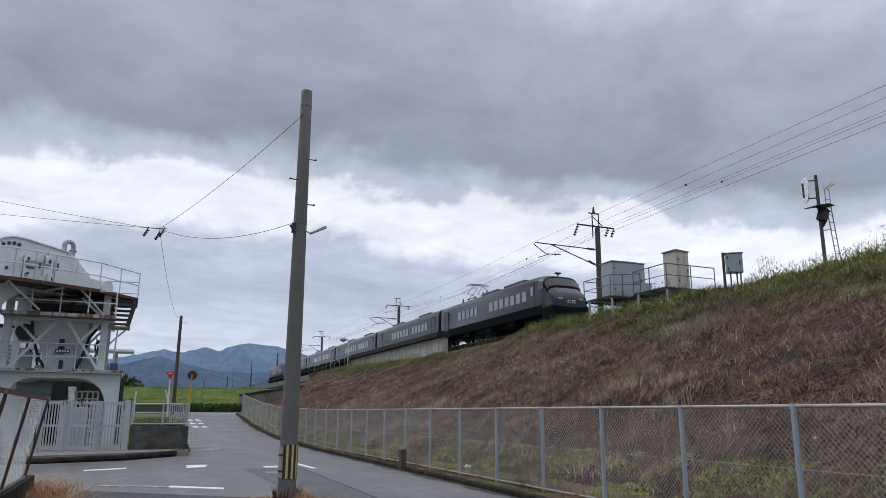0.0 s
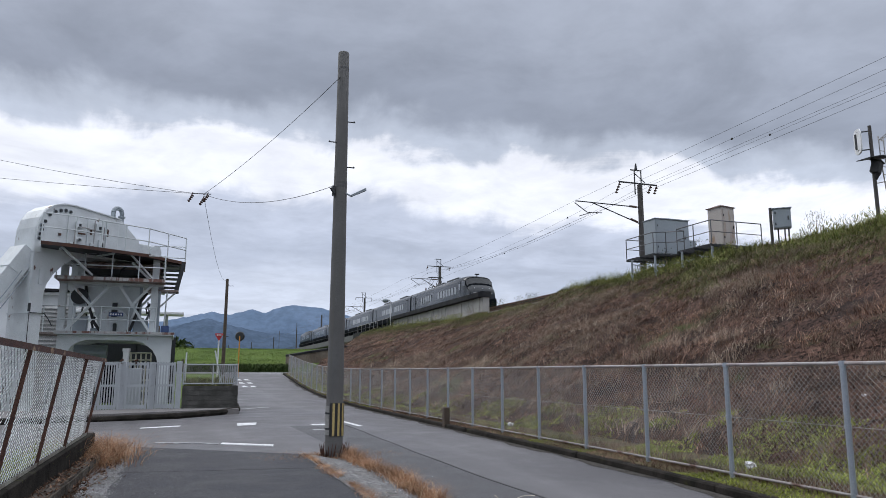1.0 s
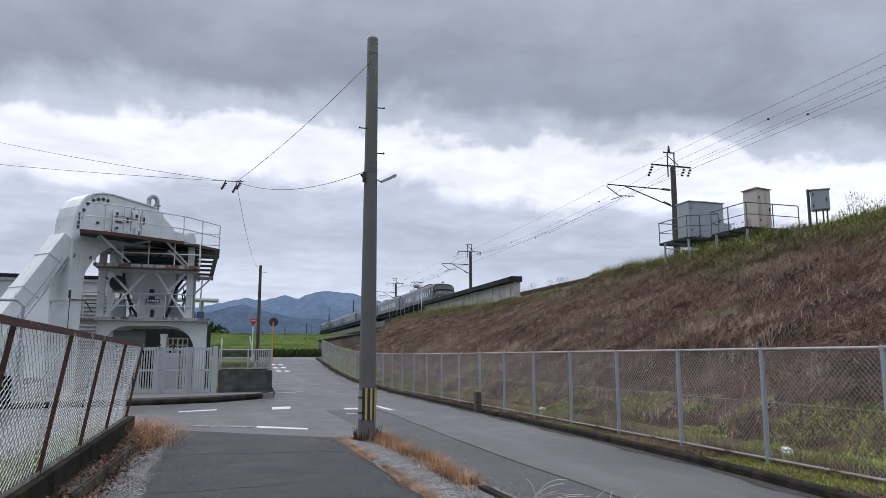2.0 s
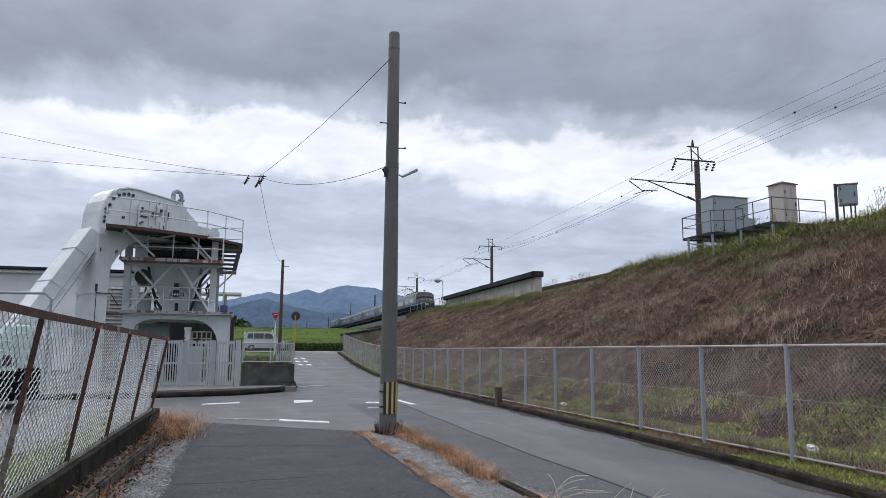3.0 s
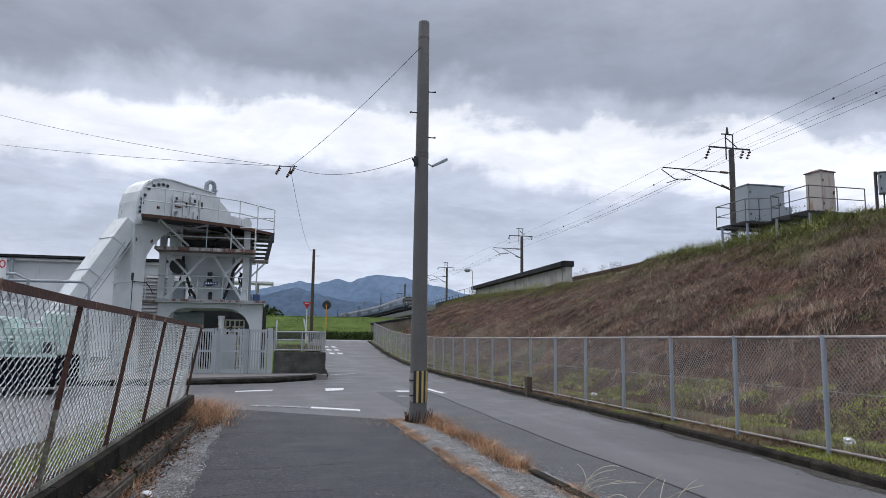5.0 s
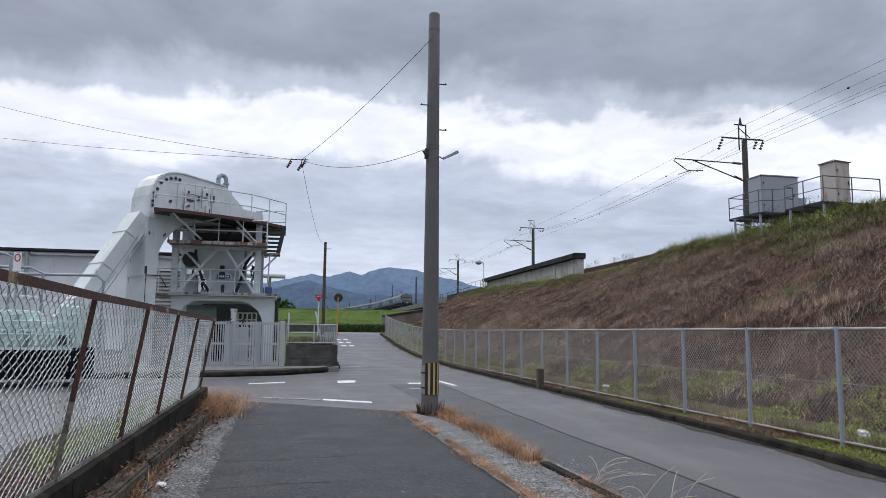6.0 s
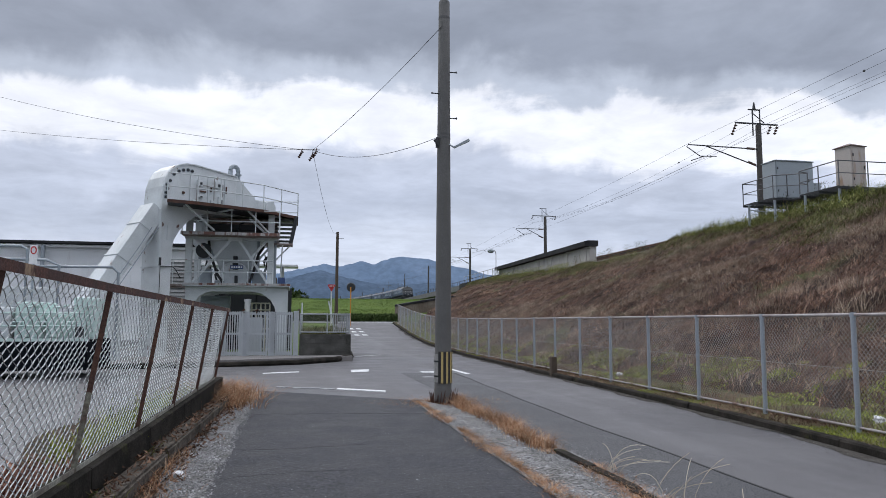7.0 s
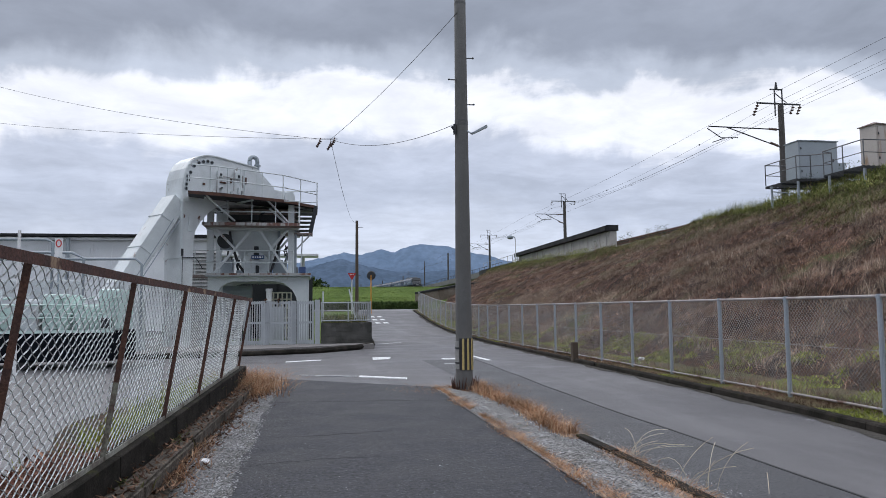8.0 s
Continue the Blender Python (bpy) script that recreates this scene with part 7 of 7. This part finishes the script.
    blades("fence_weeds", dark, "straw", "dry brown stems grown through the fence foot", (0.08, 0.30), (0.006, 0.013), (0.1, 0.7), seed=10)
    # russet grass by the pole and along the gravel
    rus, tall = [], []
    for _ in range(14000):
        y = 4 + 10 * rnd.random()
        side = rnd.random()
        x = 2.38 + rnd.gauss(0, 0.05 + 0.03 * math.sin(y * 2.3)) if side < 0.4 else 3.06 + 0.05 * math.sin(y * 1.9) + rnd.gauss(0, 0.09)
        k = patch(x * 0.5, y, 1.1, 3.0)
        if k > (-0.45 if side < 0.4 else 0.05 if y < 8.4 else -0.6):
            (rus if side < 0.4 or y < 8.4 else tall).append((x, y, 0.02))
    for _ in range(2600):
        a, r = rnd.uniform(0, 6.28), abs(rnd.gauss(0, 0.45))
        rus.append((2.84 + r * math.cos(a) * 1.3, 13.9 + r * math.sin(a), 0.0))
    blades("russet_grass", rus, "rust_straw", "russet dry grass along the gravel and pole foot", (0.02, 0.07), (0.004, 0.010), (0.9, 2.4), seed=11)
    blades("dry_grass_tufts", tall, "rust_straw", "sprawling tufts of dry straw grass beside the gravel", (0.04, 0.27), (0.004, 0.009), (0.3, 1.7), seed=41, bend=0.8, segs=3)
    lo, low = [], []
    for _ in range(4500):
        y = 14.6 + rnd.gauss(0, 0.75)
        lo.append((-1.35 + rnd.gauss(0, 0.32), y, 0.02))
    for _ in range(3500):
        y = 4.5 + 10 * rnd.random()
        x = -1.30 + rnd.gauss(0, 0.14)
        if patch(x, y, 0.9, 4.4) > 0.1:
            low.append((x, y, 0.03))
    blades("dry_tussock", lo, "rust_straw", "pale dry tussock grass at the end of the fence wall", (0.12, 0.62), (0.005, 0.012), (0.3, 1.9), seed=13, bend=0.9, segs=4)
    blades("verge_straw", low, "rust_straw", "short dry grass on the gravel verge", (0.03, 0.16), (0.005, 0.011), (0.4, 1.6), seed=23)
    # yard side of the mesh fence
    yd, rd = [], []
    for _ in range(5200):
        y = 3.5 + 11 * rnd.random()
        x = left_x(y) - 0.15 - abs(rnd.gauss(0, 0.35))
        (yd if y > 8.5 + 2.0 * patch(x, y, 0.8, 1.0) or patch(x, y, 1.6, 3.0) > 0.38 else rd).append((x, y, 0.0))
    for _ in range(6500):
        y = 4.2 + 4.6 * rnd.random()
        off = abs(rnd.gauss(0, 0.42))
        if off < 1.1:
            rd.append((left_x(y) - 0.14 - off, y, rnd.random() * 0.16 * max(0.0, 1 - off / 1.1)))
    blades("yard_weeds", yd, "moss", "green weeds on the yard side of the fence", (0.1, 0.5), (0.012, 0.035), (0.1, 0.8), seed=14)
    blades("yard_dead_weeds", rd, "red_leaf", "heap of reddish dead leaves and stems behind the fence", (0.04, 0.20), (0.02, 0.06), (0.4, 1.6), seed=15)
    wl = []
    for cy, cx in ((6.3, -1.5), (5.0, -1.52), (8.2, -1.42)):
        for _ in range(60):
            wl.append((cx + rnd.gauss(0, 0.08), cy + rnd.gauss(0, 0.12), 0.08))
    blades("wall_weeds", wl, "grass", "small green weeds on the wall ledge", (0.05, 0.2), (0.02, 0.05), (0.3, 1.1), seed=16)
    dead = []
    for _ in range(3400):
        y = 3.5 + 11.5 * rnd.random()
        off = abs(rnd.gauss(0.08, 0.2)) + 0.1
        if off > 0.31 or rnd.random() < 0.35:
            dead.append((left_x(y) + off, y, 0.19 if off < 0.31 else 0.05))
    for _ in range(2600):
        y = 3.5 + 11 * rnd.random()
        dead.append((left_x(y) - 0.1 - abs(rnd.gauss(0, 0.4)), y, 0.03))
    blades("leaf_litter", dead, "litter_leaf", "scattered dead leaves along the low wall", (0.02, 0.05), (0.015, 0.05), (0.6, 2.0), category="dead leaves", seed=24, segs=1)
    # bleached stalks beside the lane
    stalk = bmesh.new()
    for cx, cy, n in ((3.26, 7.2, 8), (3.08, 5.75, 5), (3.26, 5.65, 3), (3.66, 5.5, 1)):
        for _ in range(n):
            a = rnd.gauss(0.2, 1.1)
            ln, hi, droop = rnd.uniform(0.2, 0.65), rnd.uniform(0.12, 0.5), rnd.uniform(0.2, 1.1)
            x0, y0 = cx + rnd.gauss(0, 0.05), cy + rnd.gauss(0, 0.06)
            tube(stalk, [(x0 + ln * f ** 1.4 * math.cos(a), y0 + 0.6 * ln * f ** 1.4 * math.sin(a), 0.01 + hi * f * (1 + 0.55 * droop - 1.05 * droop * f)) for f in (0, 0.2, 0.4, 0.55, 0.7, 0.85, 1.0)], 0.0027, 4)
    solid("bleached_stalks", stalk, "pale_stalk", "bleached dry grass stalks beside the lane", "grass", "stuff")
    # levee turf and hedge
    lev = []
    for _ in range(26000):
        x = rnd.uniform(-8, 16)
        y = rnd.uniform(70.5, 80)
        lev.append((x, y, lerp_table([(70.0, 1.45), (71.2, 2.35), (72.5, 2.55), (74, 2.75), (77, 3.75), (79, 3.95), (84, 3.9)], y)))
    blades("levee_grass", lev, "levee", "short green grass on the levee", (0.05, 0.13), (0.02, 0.045), (0.4, 1.6), seed=18)
    hed = []
    for _ in range(9000):
        x = rnd.uniform(-8, 10)
        hed.append((x, 69.9 + rnd.gauss(0, 0.35), 1.45 + rnd.random() * 0.75))
    blades("low_hedge", hed, "leaf", "dark low hedge at the levee foot", (0.1, 0.3), (0.05, 0.12), (0.3, 1.2), category="hedge", seed=19)
    bed = []
    for _ in range(1600):
        bed.append((rnd.uniform(0.35, 2.1), 29.75 + rnd.random() * 3.5, 0.96))
    blades("bed_weeds", bed, "grass", "green weeds in the planting bed", (0.1, 0.5), (0.02, 0.06), (0.2, 0.9), seed=20)


def build_tree(x, y, z, r, h, seed):
    root = thing("tree", "dark green bushy tree beyond the levee", "tree", pose(x, y, z), group="trees beyond the levee")
    rnd = random.Random(seed)
    b = bmesh.new()
    rod(b, (0, 0, 0), (0, 0, h * 0.6), 0.3, 0.15, 10)
    for k in range(6):
        a = k * 1.05
        rod(b, (0, 0, h * (0.3 + 0.04 * k)), (math.cos(a) * r * 0.6, math.sin(a) * r * 0.6, h * (0.6 + 0.03 * k)), 0.12, 0.04, 6)
    part("trunk", b, "bark", root)
    pts = []
    cl = [(rnd.gauss(0, r * 0.45), rnd.gauss(0, r * 0.45), h * rnd.uniform(0.45, 0.95), r * rnd.uniform(0.28, 0.5)) for _ in range(16)]
    for cx, cy, cz, cr in cl:
        for _ in range(130):
            a, e = rnd.uniform(0, 6.28), rnd.uniform(-1, 1)
            q = math.sqrt(1 - e * e)
            pts.append((cx + cr * q * math.cos(a), cy + cr * q * math.sin(a), cz + cr * e * 0.8))
    ob = blades("crown", pts, "leaf", "", (0.25, 0.6), (0.25, 0.5), (0.3, 1.2), seed=seed)
    for key in ("category", "kind", "label"):
        if key in ob:
            del ob[key]
    ob.parent = root


M["red_leaf"] = leafy("red_brown_dead_leaves", (0.07, 0.03, 0.022), (0.15, 0.065, 0.045), (0.30, 0.17, 0.12), 1.5)
M["litter_leaf"] = leafy("brown_leaf_litter", (0.045, 0.028, 0.02), (0.10, 0.055, 0.038), (0.24, 0.15, 0.10), 2.5, 0.6, 1.3)
M["foot_green"] = leafy("yellow_green_weeds", (0.18, 0.22, 0.045), (0.28, 0.34, 0.075), (0.44, 0.46, 0.14), 1.6, 0.6, 1.35)
# its strong dark patches also paint shadow between the tussocks
M["tussock"] = leafy("russet_tussock", (0.094, 0.053, 0.040), (0.188, 0.112, 0.082), (0.45, 0.32, 0.235), 0.5, 0.4, 1.6, 0.5)
M["pale_straw"] = leafy("pale_dead_stems", (0.16, 0.115, 0.088), (0.30, 0.23, 0.175), (0.50, 0.42, 0.33), 0.7, 0.45, 1.4)
M["levee"] = leafy("levee_turf", (0.10, 0.155, 0.03), (0.13, 0.19, 0.04), (0.17, 0.225, 0.06), 0.5, 0.6, 1.25)
M["shrub"] = leafy("yellow_green_shrub", (0.10, 0.13, 0.032), (0.185, 0.21, 0.058), (0.33, 0.32, 0.13), 0.9, 0.55, 1.4)
build_plants()
for tx, ty, tr_, th in ((-0.5, 118, 2.6, 4.6), (-4.5, 122, 3.2, 4.0), (1.8, 124, 2.0, 3.2), (11.2, 150, 2.2, 3.6), (13.5, 152, 2.0, 3.0), (-9, 120, 3.4, 4.8)):
    build_tree(tx, ty, 1.3, tr_, th, int(tx * 10 + 200))


# ---- road markings and small things ----
def strip_on_road(name, pts, label, mat="paint", lift=0.006, kind="structure"):
    b = bmesh.new()
    lo = [b.verts.new((x, y, rise(y) + 0.0005)) for x, y in pts]
    hi = [b.verts.new((x, y, rise(y) + lift)) for x, y in pts]
    n = len(pts)
    b.faces.new(hi)
    for i in range(n):
        j = (i + 1) % n
        b.faces.new((lo[i], lo[j], hi[j], hi[i]))
    return solid(name, b, mat, label, "road marking", kind)


def build_gutter():
    sheet("gutter_dirt", lambda y: [kerb_x(y) - 0.16 - 0.06 * math.sin(y * 1.9) - 0.04 * math.sin(y * 5.3), kerb_x(y) - 0.06, kerb_x(y) - 0.003], [3 + 0.35 * k for k in range(150)],
          lambda x, y: rise(y) + (0.004 if x < kerb_x(y) - 0.1 else 0.012), "grit", "dark dirt and grit gathered along the kerb")


def build_marks():
    strip_on_road("stop_line", [(1.0, 16.78), (2.02, 15.98), (2.06, 16.28), (1.05, 17.1)], "white painted stop line", lift=0.016)
    strip_on_road("stop_line", [(-0.35, 17.55), (0.95, 16.84), (0.97, 17.02), (-0.33, 17.72)], "worn white painted stop line", "worn_paint", 0.016)
    strip_on_road("edge_dash", [(-0.85, 22.15), (0.2, 22.6), (0.22, 23.0), (-0.83, 22.5)], "white dash across the street mouth")
    strip_on_road("edge_dash", [(1.78, 22.4), (2.32, 22.6), (2.45, 23.6), (1.85, 23.5)], "white dash across the street mouth")
    strip_on_road("edge_dash", [(3.9, 21.9), (4.35, 21.8), (4.35, 22.3), (3.9, 22.4)], "white dash across the street mouth")
    strip_on_road("edge_dash", [(5.0, 23.3), (5.15, 23.3), (5.22, 21.1), (5.06, 21.1)], "white dash beside the pole")
    strip_on_road("edge_dash", [(2.7, 31.7), (3.9, 32.7), (3.9, 33.1), (2.65, 32.1)], "worn white line on the street", "worn_paint")
    strip_on_road("edge_dash", [(3.6, 20.0), (4.0, 20.0), (4.0, 20.3), (3.6, 20.3)], "worn white line on the street", "worn_paint")
    for k, y in enumerate((49.5, 52.0, 54.5)):
        for dx in (0, 0.55):
            strip_on_road("painted_letter_bar", [(4.15 + dx, y), (4.5 + dx, y), (4.42 + dx, y + 0.8), (4.15 + dx, y + 0.9)], "worn white bar of road lettering", lift=0.02)
    strip_on_road("edge_line", [(-60, 61.75), (60, 61.75), (60, 61.95), (-60, 61.95)], "white edge line of the main street", lift=0.02)
    strip_on_road("edge_line", [(-60, 68.0), (60, 68.0), (60, 68.2), (-60, 68.2)], "white edge line of the main street", lift=0.02)
    # older strip of asphalt beside the gravel, up to a seam
    sheet("road_strip", lambda y: [3.2, 3.8, lerp_table([(0, 4.15), (5.4, 4.36), (8, 4.40), (11.4, 4.42), (15.2, 4.56), (21.9, 4.84)], y)], [-10, 0, 3, 5.5, 8, 10, 12, 14, 16, 18, 20, 21.7],
          lambda x, y: rise(y) + 0.004, "asphalt_mid", "older grey asphalt strip along a seam")
    b = bmesh.new()
    pts = [(lerp_table([(0, 4.15), (5.4, 4.36), (8, 4.40), (11.4, 4.42), (15.2, 4.56), (21.9, 4.84)], y) + 0.015 * math.sin(y * 1.7), y, rise(y) + 0.006) for y in np.arange(0, 22, 0.5)]
    for p, q in zip(pts, pts[1:]):
        beam(b, p, q, 0.03, 0.008)
    solid("seam", b, "black", "dark tar seam between two asphalt strips", "road seam", "structure")
    rnd = random.Random(21)
    for x0, y0, x1, y1 in ((-0.7, 12.6, 2.3, 12.2), (-0.6, 9.1, 0.9, 9.3), (-0.7, 7.6, 0.8, 7.8)):
        b = bmesh.new()
        pts = []
        for k in range(15):
            f = k / 14
            pts.append((x0 + (x1 - x0) * f + rnd.gauss(0, 0.02), y0 + (y1 - y0) * f + rnd.gauss(0, 0.03), 0.0085))
        for p, q in zip(pts, pts[1:]):
            beam(b, p, q, 0.009, 0.004)
        solid("crack", b, "black", "thin dark crack in the old asphalt", "crack", "structure")
    # edging of the gravel strip
    ed = thing("edging", "low broken edging along the gravel strip", "kerb", kind="structure")
    for k in range(5):
        y0 = 3.2 + k * 1.02
        b = bmesh.new()
        box(b, 3.02 + 0.025 * k + rnd.uniform(-0.02, 0.02), y0 + 0.5, 0.02, 0.11, 0.99, 0.07 + rnd.uniform(-0.015, 0.015), None, 0.012)
        part("edging_stone", b, "kerb", ed)


def crumple(name, x, y, z, r, label, seed):
    rnd = random.Random(seed)
    b = bmesh.new()
    bmesh.ops.create_icosphere(b, subdivisions=2, radius=r)
    for v in b.verts:
        v.co *= rnd.uniform(0.6, 1.15)
        v.co.z *= 0.6
    ob = solid(name, b, "paper", label, "litter", group="litter")
    ob.matrix_basis = pose(x, y, z + r * 0.4)


def build_gravel():
    rnd = random.Random(31)
    verts, faces = [], []
    def stone(x, y, z, r):
        n = len(verts)
        for dx, dy, dz in ((1, 0, 0), (-0.9, 0.1, 0), (0, 1, 0), (0.1, -1, 0), (0.1, 0, 0.8), (0, 0.1, -0.6)):
            verts.append((x + dx * r * rnd.uniform(0.6, 1.2), y + dy * r * rnd.uniform(0.6, 1.2), z + dz * r * rnd.uniform(0.6, 1.1)))
        for f in ((0, 2, 4), (2, 1, 4), (1, 3, 4), (3, 0, 4)):
            faces.append(tuple(n + i for i in f))
    for _ in range(24000):
        y = 4.0 + 10 * rnd.random() ** 1.5
        if rnd.random() < 0.5:
            stone(rnd.uniform(-1.45, -0.66), y, 0.02, rnd.uniform(0.004, 0.013))
        else:
            stone(rnd.uniform(2.4, 3.2), min(y, 12.5), 0.03, rnd.uniform(0.004, 0.013))
    for _ in range(2600):
        y = 4.0 + 26 * rnd.random() ** 1.3
        stone(kerb_x(y) - 0.02 - abs(rnd.gauss(0, 0.16)), y, rise(y) + 0.003, rnd.uniform(0.004, 0.012))
    for _ in range(1300):
        y = 4.0 + 7 * rnd.random()
        stone(3.3 + abs(rnd.gauss(0, 0.12)), y, 0.006, rnd.uniform(0.004, 0.013))
    for _ in range(900):
        stone(rnd.uniform(-0.7, 2.4), 4.0 + 11 * rnd.random(), 0.009, rnd.uniform(0.003, 0.008))
    me = bpy.data.meshes.new("gravel")
    me.from_pydata(verts, [], faces)
    me.materials.append(M["stones"])
    tagged(new("gravel", me), "loose pale gravel stones on the verges", "gravel", "", "stuff")


M["worn_paint"] = material("worn_road_paint", (0.42, 0.43, 0.44), 0.6, second=(0.13, 0.13, 0.14), scale=6, amount=0.95, fine=30, fine_amount=0.3, space="World")
M["asphalt_mid"] = material("aged_asphalt", (0.050, 0.051, 0.056), 0.5, second=(0.074, 0.074, 0.079), scale=0.6, amount=0.8, fine=42, fine_amount=0.75, bump=0.8, bump_scale=55, rough2=0.7, space="World")
M["stones"] = leafy("pale_stones", (0.07, 0.07, 0.07), (0.18, 0.18, 0.185), (0.46, 0.46, 0.47), 2.0)
M["grit"] = material("dark_gutter_grit", (0.045, 0.041, 0.037), 0.95, spec=0.15, second=(0.075, 0.07, 0.064), scale=4, amount=0.8, fine=45, fine_amount=0.6, bump=0.6, bump_scale=50, space="World")
build_gutter()
build_marks()
build_gravel()
crumple("plastic_bag", 8.02, 8.8, 0.17, 0.095, "crumpled white plastic bag behind the fence", 1)
crumple("plastic_bag", -1.07, 7.62, 0.03, 0.06, "crumpled white wrapper on the gravel", 2)
crumple("plastic_bag", 8.35, 17.7, 0.17, 0.09, "pale plastic scrap in the weeds behind the fence", 3)
crumple("plastic_bag", 11.0, 9.3, 1.15, 0.05, "pale blue plastic scrap on the slope", 4)


# ---- what moves ----
TRAIN_ROWS = [(0.0, 41.4), (0.5, 53.2), (1.0, 65.0), (1.5, 76.8), (2.0, 88.4), (2.8, 106.6), (3.3, 117.8), (3.8, 129.0), (4.5, 144.3), (5.2, 159.5), (6.0, 176.6), (6.5, 187.2), (7.0, 197.6), (7.5, 207.9), (8.0, 218.1)]


def motions():
    for i, car in enumerate(TRAIN):
        rows = []
        for t, s in TRAIN_ROWS:
            x, y, a = track_point(s + CAR_STEP * (i + 0.5))
            rows.append((t, pose(x, y, RAIL_Z, 0, 0, math.degrees(a) + (180 if i == len(TRAIN) - 1 else 0))))
        walk(car, rows)
    walk(VAN, [(t, pose(1.94 + 11.0 * (t - 2.8) - 1.7, 65.0, 1.5)) for t in (0.0, 2.0, 4.0, 6.0, 8.0)])


motions()
